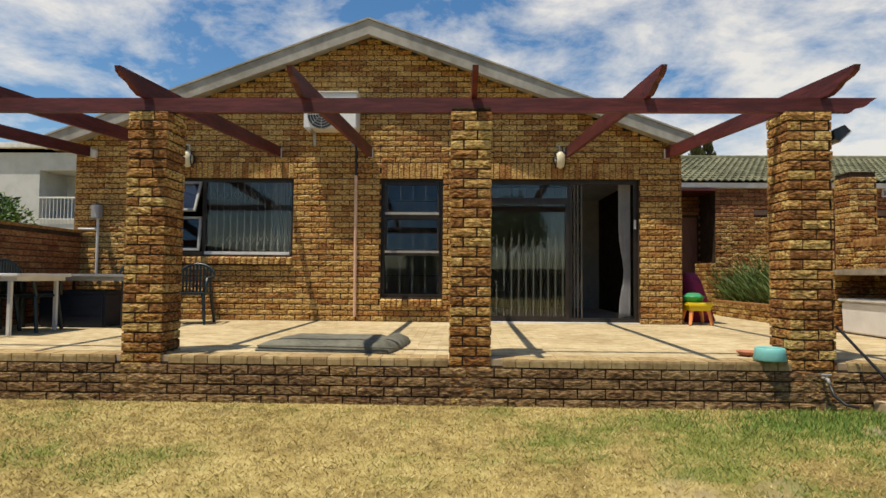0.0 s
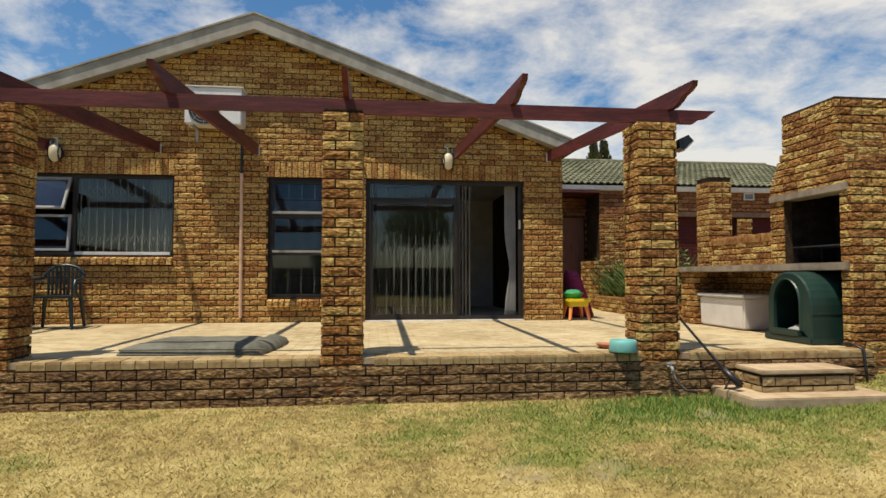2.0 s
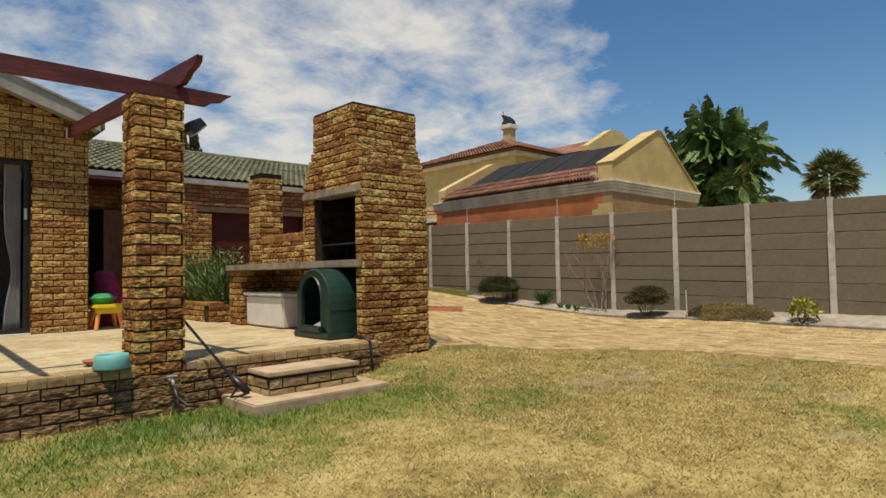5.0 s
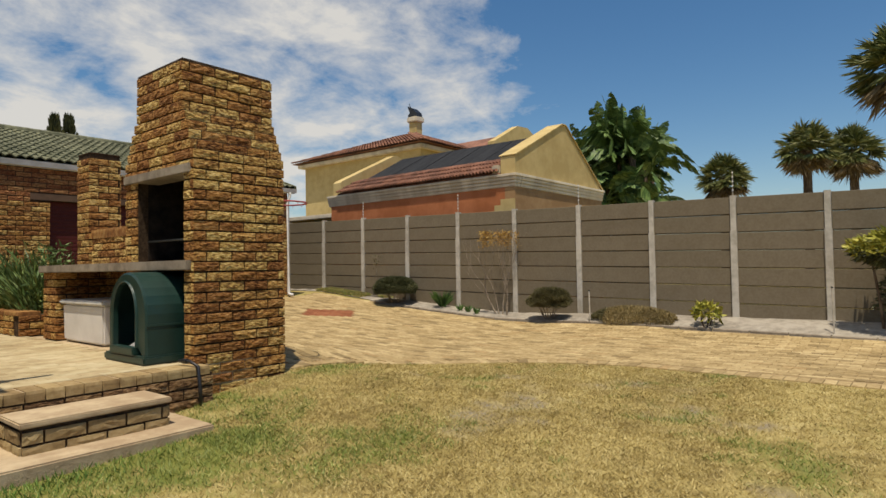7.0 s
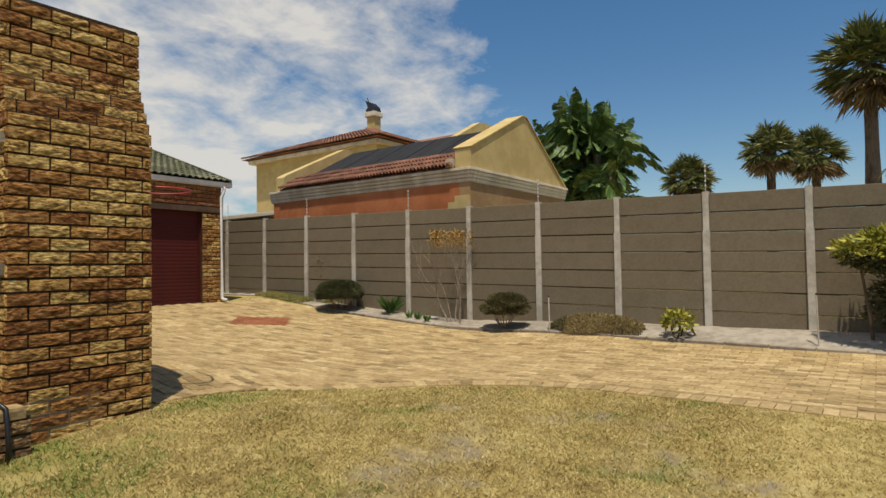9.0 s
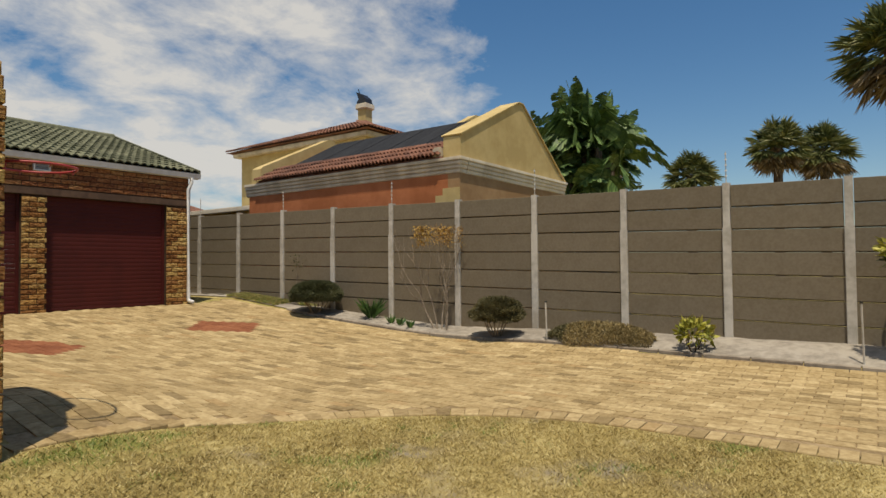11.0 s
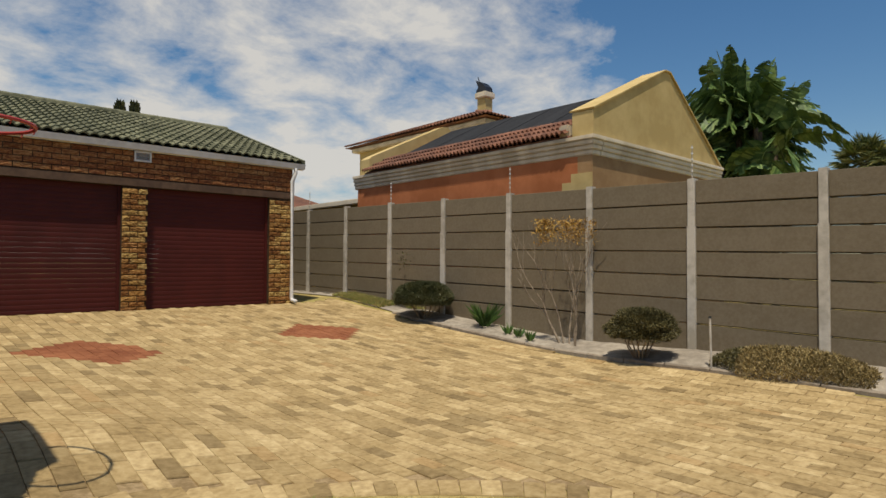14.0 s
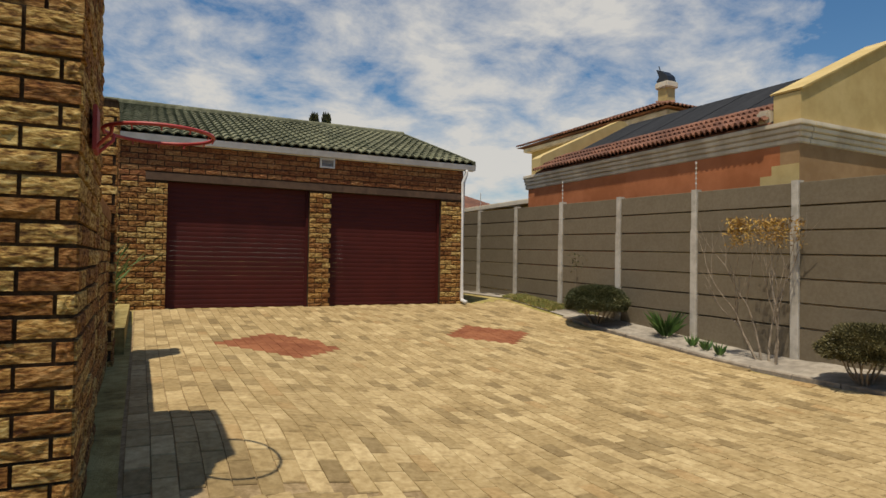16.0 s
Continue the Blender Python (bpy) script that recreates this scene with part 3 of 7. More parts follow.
beam = thing("pergola_beam", (0, 4.99, 2.465), "long dark red stained timber pergola beam with scrolled end", "beam")
part("timber", prism([(-8.5, 2.465), (-8.5, 2.59), (3.55, 2.59), (3.50, 2.555), (3.46, 2.52), (3.38, 2.505), (3.33, 2.465)], "y", 4.955, 5.005), M_WOOD, beam)
for x in (-5.72, -4.27, -2.76, -1.36, 0.13, 1.61, 3.10):
    r = thing("pergola_rafter", (x, 6.5, 2.7), "dark red stained timber pergola rafter with scrolled tip", "rafter", "pergola rafters")
    zt = lambda y: 2.74 + (y - 4.98) * 0.066
    part("timber", prism([(FY - 0.015, zt(FY) - 0.155), (FY - 0.015, zt(FY)), (4.50, zt(4.50) + 0.012), (4.515, zt(4.5) - 0.03), (4.57, zt(4.57) - 0.06), (4.68, zt(4.68) - 0.085), (4.74, zt(4.74) - 0.12), (4.84, zt(4.84) - 0.155)], "x", x - 0.024, x + 0.024), M_WOOD, r)
    part("wall_bracket", box(x - 0.04, x + 0.04, FY - 0.03, FY - 0.014, zt(FY) - 0.16, zt(FY) - 0.02, 0.004), M_WHITE, r, "small white metal bracket")

# ---- braai: chimney, shelf, back wall ----
braai = thing("braai_fireplace", (5.4, 5.6, PZ), "tall rock-face brick outdoor braai fireplace with tapering chimney", "fireplace")
CX0, CX1, CY0, CY1 = 4.95, 5.82, 5.0, 6.2
body = prism([(CX0 + 0.012, CY0 + 0.012), (CX1 - 0.012, CY0 + 0.012), (CX1 - 0.012, CY1 - 0.012), (CX0 + 0.012, CY1 - 0.012), (CX0 + 0.012, 5.97), (5.60, 5.97), (5.60, 5.15), (CX0 + 0.012, 5.15)], "z", 0.0, 1.951)
body = part("firebox_wall", body, M_MORTAR, braai)
part("fire_lining", box(5.585, 5.599, 5.152, 5.968, PZ, 1.95), M_SOOT_DARK, braai, "soot-blackened back of the fire opening")
part("fire_cheek", box(CX0 + 0.10, 5.584, 5.151, 5.156, 1.2, 1.95), M_SOOT_DARK, braai)
part("fire_cheek", box(CX0 + 0.10, 5.584, 5.964, 5.969, 1.2, 1.95), M_SOOT_DARK, braai)
part("hearth", box(CX0 + 0.01, 5.584, 5.157, 5.963, 1.10, 1.182, 0.005), M_CONC, braai, "grey concrete fire hearth")
part("lintel", box(CX0 - 0.022, CX0 + 0.2, CY0 + 0.03, CY1 - 0.01, 1.885, 1.96, 0.006), M_CONC, braai, "grey concrete lintel over the fire opening")
mb = []
ZB = 0.09 + 23 * COURSE
mb += courses((CX0 + 0.005, CY0 + 0.012, 0), X, -Y, CX1 - CX0 - 0.01, 0.09, ZB, seed=50)
mb += courses((CX1 - 0.012, CY0 + 0.005, 0), Y, X, CY1 - CY0 - 0.01, 0.09, ZB, shift=0.118, seed=51)
mb += courses((CX1 - 0.005, CY1 - 0.012, 0), -X, Y, CX1 - CX0 - 0.01, 0.09 + 2 * COURSE, ZB, seed=52)
mb += courses((CX0 + 0.012, CY1 - 0.005, 0), -Y, -X, CY1 - CY0 - 0.01, 0.09 + 3 * COURSE, ZB, holes=[(0.225, 1.05, 0, 1.9)], shift=0.118, seed=53)
n_step, z0 = 5, 0.09 + 23 * COURSE
steps = [(z0 + i * COURSE, z0 + (i + 1) * COURSE, 0.17 * i / n_step, 0.22 * i / n_step) for i in range(n_step)] + [(z0 + n_step * COURSE, 2.84, 0.17, 0.23)]
for i, (za, zb, s, t) in enumerate(steps):
    y0, y1 = CY0 + s, CY1 - t
    mb += courses((CX0 + 0.005, y0 + 0.012, 0), X, -Y, CX1 - CX0 - 0.01, za, zb, shift=0.06 * i, seed=60 + i)
    mb += courses((CX1 - 0.012, y0 + 0.005, 0), Y, X, y1 - y0 - 0.01, za, zb, shift=0.06 * i, seed=70 + i)
    mb += courses((CX0 + 0.012, y1 - 0.005, 0), -Y, -X, y1 - y0 - 0.01, za, zb, shift=0.06 * i, seed=80 + i)
    mb += courses((CX1 - 0.005, y1 - 0.012, 0), -X, Y, CX1 - CX0 - 0.01, za, zb, shift=0.06 * i, seed=90 + i)
outline = [(CY0 + s + 0.012, z) for za, zb, s, t in steps for z in (za, zb)] + [(CY1 - t - 0.012, z) for za, zb, s, t in steps[::-1] for z in (zb, za)]
outline[0], outline[-1] = (outline[0][0], 1.952), (outline[-1][0], 1.952)
part("chimney", prism(outline, "x", CX0 + 0.012, CX1 - 0.012), M_MORTAR, braai)
part("chimney_cap", box(CX0 + 0.004, CX1 - 0.004, CY0 + 0.174, CY1 - 0.234, 2.80, 2.85, 0.01), M_MORTAR, braai)
set_pieces("brick", mb, BRICKS, M_BRICK, body, (5.3, 4.6, 1.3), 300)
grill = thing("fire_grill", (5.2, 5.55, 1.3), "black steel grill rack inside the fire opening", "grill")
for z in (1.36,):
    part("bar", tube([(5.05, 5.16, z), (5.05, 5.96, z)], 0.008), M_DARK, grill)
    part("bar", tube([(5.35, 5.16, z), (5.35, 5.96, z)], 0.008), M_DARK, grill)
    for i in range(12):
        part("rod", tube([(5.05, 5.22 + i * 0.062, z + 0.01), (5.35, 5.22 + i * 0.062, z + 0.01)], 0.003, sides=5), M_DARK, grill)
part("leg", tube([(5.05, 5.2, 1.18), (5.05, 5.2, 1.36)], 0.008), M_DARK, grill)
part("leg", tube([(5.35, 5.9, 1.18), (5.35, 5.9, 1.36)], 0.008), M_DARK, grill)

counter = thing("braai_counter", (5.2, 7.3, PZ), "concrete braai counter slab on a brick leg with back wall", "counter")
part("slab", box(4.915, 5.499, 5.04, 8.32, 1.10, 1.18, 0.008), M_CONC, counter, "thick grey-brown concrete slab")
leg = part("leg", box(4.972, 5.488, 7.94, 8.28, PZ - 0.02, 1.099), M_MORTAR, counter)
set_pieces("brick", courses((4.96, 7.94, 0), X, -Y, 0.53, PZ, 1.1, seed=101) + courses((4.972, 8.29, 0), -Y, -X, 0.36, PZ, 1.1, seed=102), BRICKS, M_BRICK, leg, (5, 7, 1))
back = part("back_wall", box(5.502, 5.77, 6.205, 8.75, 0.0, 1.50), M_MORTAR, counter)
set_pieces("brick", courses((5.502, 8.75, 0), -Y, -X, 2.54, PZ, 1.50, seed=103) + courses((5.77, 6.205, 0), Y, X, 2.54, 0.1, 1.5, seed=104), BRICKS, M_BRICK, back, (5.5, 7, 1.4), 280)
rg = random.Random(12)
set_pieces("coping_brick", [piece_matrix(Vector((5.79, 6.21 + i * 0.087, 1.50)), Y, Z, -X, 0, 0, 0.078, 0.31, 0.11 * rg.uniform(0.93, 1.05)) for i in range(29)], PAVERS, M_SMOOTH_BRICK, back, (5, 7, 1.5), 40)
pillar(5.64, 8.52, 0.25, 2.54, 0.37, 0.36, (5.6, 7, 2), "rock-face brick pillar at the end of the braai wall", 120)

# planter beside the patio
planter = thing("brick_planter", (5.1, 10.4, PZ), "low brick planter wall beside the patio", "planter")
pw = part("front_wall", box(4.862, 5.07, 8.95, 11.6, 0.2, 0.60), M_MORTAR, planter)
pe = part("end_wall", box(4.862, 5.45, 8.75, 8.949, 0.2, 0.60), M_MORTAR, planter)
pt = part("tall_pier", box(4.862, 5.27, 11.601, 12.38, 0.2, 1.36), M_MORTAR, planter)
set_pieces("brick", courses((4.862, 11.6, 0), -Y, -X, 2.65, PZ, 0.62, seed=131), BRICKS, M_BRICK, pw, (4.8, 9, 0.5), 80)
set_pieces("brick", courses((4.85, 8.75, 0), X, -Y, 0.6, PZ, 0.62, seed=132), BRICKS, M_BRICK, pe, (4.8, 8, 0.5), 80)
set_pieces("brick", courses((4.862, 12.38, 0), -Y, -X, 0.78, PZ, 1.36, seed=133) + courses((4.85, 11.601, 0), X, -Y, 0.42, PZ, 1.36, seed=134), BRICKS, M_BRICK, pt, (4.8, 11, 0.5), 200)
set_pieces("coping_brick", [piece_matrix(Vector((4.845 + 0.235, 8.76 + i * 0.087, 0.60)), Y, Z, -X, 0, 0, 0.078, 0.235, 0.045) for i in range(32)], PAVERS, M_SMOOTH_BRICK, pw, (5, 9, 0.6), 40)
part("soil", box(5.071, 5.9, 8.955, 12.3, 0.2, 0.54), M_SOIL, planter)

# ---- garage wing ----
GY = 12.395
GX0, GX1 = 5.28, 11.37
D1, D2 = (6.36, 8.50, 0.40, 2.36), (8.86, 10.92, 0.40, 2.36)
wall_garage = wall_mesh("wall_garage", GX0, GX1, GY, GY + WT, 0.1, 3.02, [D1, D2], "x", "rock-face brick garage wall with two roller doors")
gh = [(a - GX0, b - GX0, z0, 2.36) for a, b, z0, z1 in (D1, D2)] + [(D1[0] - GX0 - 0.3, GX1 - GX0, 2.36, 2.48)]
set_pieces("brick", courses((GX0, GY, 0), X, -Y, GX1 - GX0, 0.42, 2.36, gh, seed=140), BRICKS, M_BRICK, wall_garage, (9, GY, 1.2), 240)
# the band under the eave: the eave's shade is in the brick colour
set_pieces("brick", courses((GX0, GY, 0), X, -Y, GX1 - GX0, 0.42 + 23 * COURSE, 2.98, gh, seed=141), BRICKS, M_BRICK_REDSHADE, wall_garage, (9, GY, 2.7), 100)
tagged(part("lintel_garage", box(D1[0] - 0.3, GX1 - 0.01, GY - 0.022, GY - 0.001, 2.365, 2.475), material("brown_lintel", two((0.075, 0.042, 0.026), (0.12, 0.07, 0.042)), scale=9, rough=0.9)), "brown concrete lintel band over the garage doors", "lintel", "", "structure")
tagged(part("wall_garage_side", box(GX1 - WT, GX1, GY + WT + 0.002, 19.0, 0.1, 3.0), M_MORTAR), "garage side wall", "wall", "", "structure")
part("gable_side", prism([(GY + 0.3, 3.0), (19.0, 3.0), (15.8, 4.05)], "x", GX1 - WT, GX1), M_MORTAR, wall_garage)
tagged(part("wall_garage_inner", box(GX0, GX0 + WT, GY + WT + 0.002, 13.2, 0.1, 3.0), M_MORTAR), "recess side wall", "wall", "", "structure")
wall_recess = wall_mesh("wall_recess", HX1 - WT, GX0 + WT, 13.202, 13.4, 0.1, 3.0, [(3.85, 5.25, PZ, 2.40)], "x", "shaded brick wall of the entrance recess")
# recess bricks carry the recess's shade in their colour
set_pieces("brick", courses((HX1, 13.202, 0), X, -Y, GX0 - HX1, PZ, 2.9, [(3.85 - HX1, 5.25 - HX1, 0, 2.40)], seed=150), BRICKS, M_BRICK_REDSHADE, wall_recess, (4, 13, 1.5), 200)
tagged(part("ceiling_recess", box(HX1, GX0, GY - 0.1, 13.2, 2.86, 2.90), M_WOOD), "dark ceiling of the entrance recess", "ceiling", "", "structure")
rdoor = thing("door_4", (4.9, 13.28, PZ), "half-open red-brown timber double door in the shaded recess", "door", "", "structure")
part("door_panel", box(4.56, 5.24, 13.25, 13.29, PZ + 0.004, 2.395, 0.004), M_DOORWOOD, rdoor)
for k in range(3):
    part("raised_panel", box(4.66, 5.14, 13.238, 13.249, PZ + 0.14 + k * 0.64, PZ + 0.66 + k * 0.64, 0.006), M_DOORWOOD, rdoor)
part("door_handle", tube([(4.62, 13.22, 1.35), (4.72, 13.22, 1.35)], 0.01), M_GATE, rdoor)
# unseen wall added; its black paint makes the doorway's darkness
tagged(part("wall_recess_dark", box(HX1, GX0 + 1, 14.6, 14.7, 0.1, 3.0), M_SOOT_DARK), "unseen wall painted near-black for the dark of the recess doorway", "wall", "", "structure")
for k, (a, b, z0, z1) in enumerate((D1, D2)):
    d = thing("door_%d" % (k + 1), ((a + b) / 2, GY + 0.12, z0), "closed maroon steel roller garage door", "garage door", "garage doors", "structure")
    n = 26
    for i in range(n):
        za, zb = 0.43 + (z1 - 0.43) * i / n, 0.43 + (z1 - 0.43) * (i + 1) / n
        part("slat", prism([(GY + 0.104, za), (GY + 0.101, za + 0.006), (GY + 0.099, (za + zb) / 2), (GY + 0.101, zb - 0.006), (GY + 0.104, zb - 0.001), (GY + 0.125, zb - 0.001), (GY + 0.125, za)], "x", a + 0.005, b - 0.005), M_DOORRED, d)
    for x in (a, b - 0.045):
        part("guide_rail", box(x + 0.002, x + 0.043, GY + 0.07, GY + 0.093, 0.43, z1 - 0.002), M_DOORRED, d)
    part("threshold", box(a, b, GY - 0.01, GY + 0.2, 0.36, 0.425, 0.006), M_WHITE, d, "pale concrete threshold strip")
tagged(part("floor_garage", box(GX0 + 0.3, GX1 - 0.3, GY + 0.2, 18, 0.30, 0.36), M_CONC), "garage floor", "floor", "", "structure")

roof_g = thing("roof_garage", (8, 14, 3.0), "moss-green double roman concrete tile roof over the garage wing", "roof", "", "structure")
EY, EZ, RY, RZ = 12.335, 3.05, 15.80, 4.20
RX0, RX1 = 3.34, 11.55
sl = Vector((0, RY - EY, RZ - EZ)).normalized()
nrm = Vector((0, -sl.z, sl.y))
part("deck", prism([(EY + 0.02, EZ - 0.05), (RY, RZ - 0.05), (19.3, EZ - 0.05), (19.3, EZ - 0.08), (RY, RZ - 0.10), (EY + 0.02, EZ - 0.08)], "x", RX0, RX1), M_TILE, roof_g)
prof = [(0, 0.0), (0.06, 0.5), (0.16, 1.0), (0.27, 0.95), (0.36, 0.45), (0.44, 0.06), (0.52, 0.0), (0.58, 0.5), (0.68, 1.0), (0.79, 0.95), (0.88, 0.45), (0.96, 0.06), (1.0, 0.0)]
tv = [(u, 1.0 + h * 1.6, 0) for u, h in prof] + [(u, -0.2 + h * 1.6, 1) for u, h in prof] + [(u, h * 1.6 - 0.1, 0) for u, h in prof]
q = len(prof)
tf = [(i, i + 1, q + i + 1, q + i) for i in range(q - 1)] + [(2 * q + i, 2 * q + i + 1, i + 1, i) for i in range(q - 1)]
ROMAN = [(tv, tf)]
rows, cols = 13, 28
lr, lc = (Vector((0, RY - EY, RZ - EZ)).length) / rows, (RX1 - RX0) / cols
tiles = []
for r in range(rows):
    for c in range(cols):
        m = Matrix.Identity(4)
        o = Vector((RX0 + c * lc, EY, EZ)) + sl * (r * lr - 0.01) + nrm * 0.002
        for i in range(3):
            m[i][0], m[i][1], m[i][2], m[i][3] = X[i] * lc, nrm[i] * 0.022, sl[i] * (lr + 0.03), o[i]
        tiles.append(m)
set_pieces("roof_tile", tiles, ROMAN, M_TILE, roof_g, (9, 12, 3), 300)
for i in range(22):
    x = RX0 + i * (RX1 - RX0) / 22
    part("ridge_tile", tube([(x, RY, RZ + 0.0), (x + 0.385, RY, RZ + 0.004)], 0.10, sides=10), M_TILE, roof_g)
part("verge", prism([(EY, EZ - 0.06), (EY, EZ + 0.05), (RY, RZ + 0.07), (RY, RZ - 0.08)], "x", RX1 - 0.01, RX1 + 0.05), M_TILE, roof_g)
part("fascia", box(RX0, RX1 + 0.02, EY + 0.03, EY + 0.055, EZ - 0.135, EZ - 0.02), M_WHITE, roof_g, "white fascia board")
gut = thing("gutter", (8, EY, EZ - 0.1), "white gutter and downpipe along the garage eave", "gutter")
part("trough", prism([(EY + 0.028, EZ - 0.03), (EY + 0.028, EZ - 0.125), (EY - 0.03, EZ - 0.125), (EY - 0.05, EZ - 0.03), (EY - 0.043, EZ - 0.03), (EY - 0.025, EZ - 0.118), (EY + 0.02, EZ - 0.118), (EY + 0.02, EZ - 0.03)], "x", RX0, RX1 + 0.03), M_WHITE, gut, "white painted gutter")
part("downpipe", tube([(11.40, EY - 0.005, EZ - 0.12), (11.40, EY - 0.005, EZ - 0.2), (11.34, GY - 0.06, EZ - 0.36), (11.34, GY - 0.06, 0.56), (11.34, GY - 0.08, 0.51), (11.36, GY - 0.2, 0.485)], 0.036, sides=10), M_WHITE, gut, "white round downpipe", smooth=True)

# ---- ground, drive, bed ----
def sheet(name, xs, ys, dz, mat, label, category, inside=None):
    bm = bmesh.new()
    g = {(i, j): bm.verts.new((x, y, ground_z(x, y) + (dz(x, y) if callable(dz) else dz))) for i, x in enumerate(xs) for j, y in enumerate(ys)}
    for i in range(len(xs) - 1):
        for j in range(len(ys) - 1):
            if inside is None or inside((xs[i] + xs[i + 1]) / 2, (ys[j] + ys[j + 1]) / 2):
                bm.faces.new((g[i, j], g[i + 1, j], g[i + 1, j + 1], g[i, j + 1]))
    return tagged(part(name, bm, mat, smooth=True), label, category, "", "structure")


LCX, LCY, LR = 6.55, 2.75, 2.35


def on_drive(x, y):
    """Whether a place belongs to the paved drive: outside the rounded lawn corner."""
    if x < 5.85 or x > 11.9 + 0.035 * (y - 2) or y > GY - 0.02 or y < -6:
        return False
    if x < LCX:
        return y > LCY + LR
    if y < LCY:
        return x > LCX + LR
    return math.hypot(x - LCX, y - LCY) > LR


fine_x = [-2000, -300, -60, -20] + [-10 + 0.125 * i for i in range(210)] + [30, 60, 300, 2000]
fine_y = [-2000, -300, -60, -20] + [-8 + 0.125 * i for i in range(210)] + [30, 60, 300, 2000]
ground = sheet("ground", fine_x, fine_y, lambda x, y: -0.05 if on_drive(x - 0.2, y - 0.2) and on_drive(x, y) else -0.006, M_SOIL, "dry patchy lawn ground of straw and soil", "lawn")
for name, f in (("green", green_at), ("bare", bare_at)):
    ground.data.attributes.new(name, "FLOAT", "POINT").data.foreach_set("value", [f(v.co.x, v.co.y) if abs(v.co.x) < 40 and abs(v.co.y) < 40 else 0.2 for v in ground.data.vertices])
drive = sheet("pavement", [5.85 + 0.1 * i for i in range(66)], [-6 + 0.1 * i for i in range(184)], -0.0045, M_JOINT, "sandy paved drive of running-bond pavers rising to the garage", "paving",
              lambda x, y: on_drive(x - 0.1, y - 0.1) and on_drive(x, y))


def lay_flat(x, y, lx, ly, deep=0.0):
    z = ground_z(x + lx / 2, y + ly / 2)
    gx, gy = (ground_z(x + lx, y) - ground_z(x, y)) / lx, (ground_z(x, y + ly) - ground_z(x, y)) / ly
    u, v = Vector((1, 0, gx)), Vector((0, 1, gy))
    n = u.cross(v).normalized()
    return piece_matrix(Vector((x, y + ly, ground_z(x, y + ly) - 0.016)), u, n, -v, 0, 0, lx, ly, 0.018 + deep)


rg = random.Random(21)
sandy, red = [], []
for i in range(58):
    for j in range(84):
        x, y = 5.86 + i * 0.112, -5.9 + j * 0.224 + (i % 2) * 0.112
        if not on_drive(x + 0.05, y + 0.1) or not on_drive(x + 0.05, y - 0.02) or not on_drive(x - 0.06, y) or math.hypot(x + 0.05 - LCX, y + 0.1 - LCY) < LR + 0.24 and x > LCX - 0.1 and y > LCY - 0.1 or x < LCX and y < LCY + LR + 0.2 or y < LCY and x < LCX + LR + 0.22:
            continue
        dia = min(abs(x + 0.05 - cx) / 0.68 + abs(y + 0.1 - cy) / 0.72 for cx, cy in ((7.47, 9.42), (10.36, 9.75)))
        (red if dia < 1 else sandy).append(lay_flat(x, y, 0.1075, 0.219, rg.uniform(-0.0015, 0.003)))
edge = []
na = int(LR * math.pi / 2 / 0.107)
for i in range(na):
    a = math.pi / 2 * (i + 0.5) / na
    c, s = math.cos(a), math.sin(a)
    u, v = Vector((-s, c, 0)), Vector((c, s, 0))
    p = Vector((LCX, LCY, 0)) + v * (LR + 0.215) - u * 0.05
    edge.append(piece_matrix(Vector((p.x, p.y, ground_z(p.x, p.y) - 0.014)), u, Z, -v, 0, 0, 0.108, 0.205, 0.022 + 0.0015 * (i % 3)))
for i in range(70):
    y = LCY - 0.107 * (i + 1)
    edge.append(piece_matrix(Vector((LCX + LR + 0.215, y, ground_z(LCX + LR, y) - 0.014)), Y, Z, -X, 0, 0, 0.101, 0.205, 0.022))
for i in range(6):
    x = LCX - 0.107 * (i + 1)
    edge.append(piece_matrix(Vector((x, LCY + LR + 0.215, ground_z(x, LCY + LR) - 0.014)), X, Z, -Y, 0, 0, 0.101, 0.205, 0.022))
set_pieces("paver", sandy, PAVERS, M_PAVER, drive, (7.6, 5.6, 0.1), 300)
set_pieces("red_paver", red, PAVERS, M_RED_PAVER, drive, (7.6, 9.7, 0.2), 130)
set_pieces("edging_paver", edge, PAVERS, M_PAVER, drive, (8.2, 4.2, 0.1), 120)
kx = lambda y: 11.93 + 0.035 * (y - 2)
bm = bmesh.new()
ks = [-6 + i * 0.5 for i in range(34)]
for a, b in zip(ks, ks[1:]):
    vs = []
    for y in (a + 0.006, b - 0.006):
        z = ground_z(kx(y), y)
        vs.append([bm.verts.new((kx(y) + dx, y, z + dz)) for dx, dz in ((0, -0.05), (0, 0.025), (0.01, 0.035), (0.07, 0.035), (0.08, 0.025), (0.08, -0.05))])
    for k in range(5):
        bm.faces.new((vs[0][k], vs[0][k + 1], vs[1][k + 1], vs[1][k]))
    bm.faces.new(vs[0])
    bm.faces.new(vs[1][::-1])
bmesh.ops.recalc_face_normals(bm, faces=bm.faces)
tagged(part("kerb", bm, M_CONC), "narrow grey concrete kerb along the planting bed", "kerb", "", "structure")
bm = bmesh.new()
ys = [-6 + 0.25 * i for i in range(100)]
vs = [[bm.verts.new((x, y, ground_z(x, y) + 0.012 + 0.03 * noise.noise((x * 3, y * 3, 0)) * (1 if k in (1, 2, 3) else 0))) for k, x in enumerate((kx(y) + 0.08, kx(y) + 0.28, kx(y) + 0.45, 12.65, 12.98))] for y in ys]
for a, b in zip(vs, vs[1:]):
    for k in range(4):
        bm.faces.new((a[k], a[k + 1], b[k + 1], b[k]))
tagged(part("ground_bed", bm, M_SAND, smooth=True), "pale grey sandy planting bed along the fence", "planting bed", "", "structure")

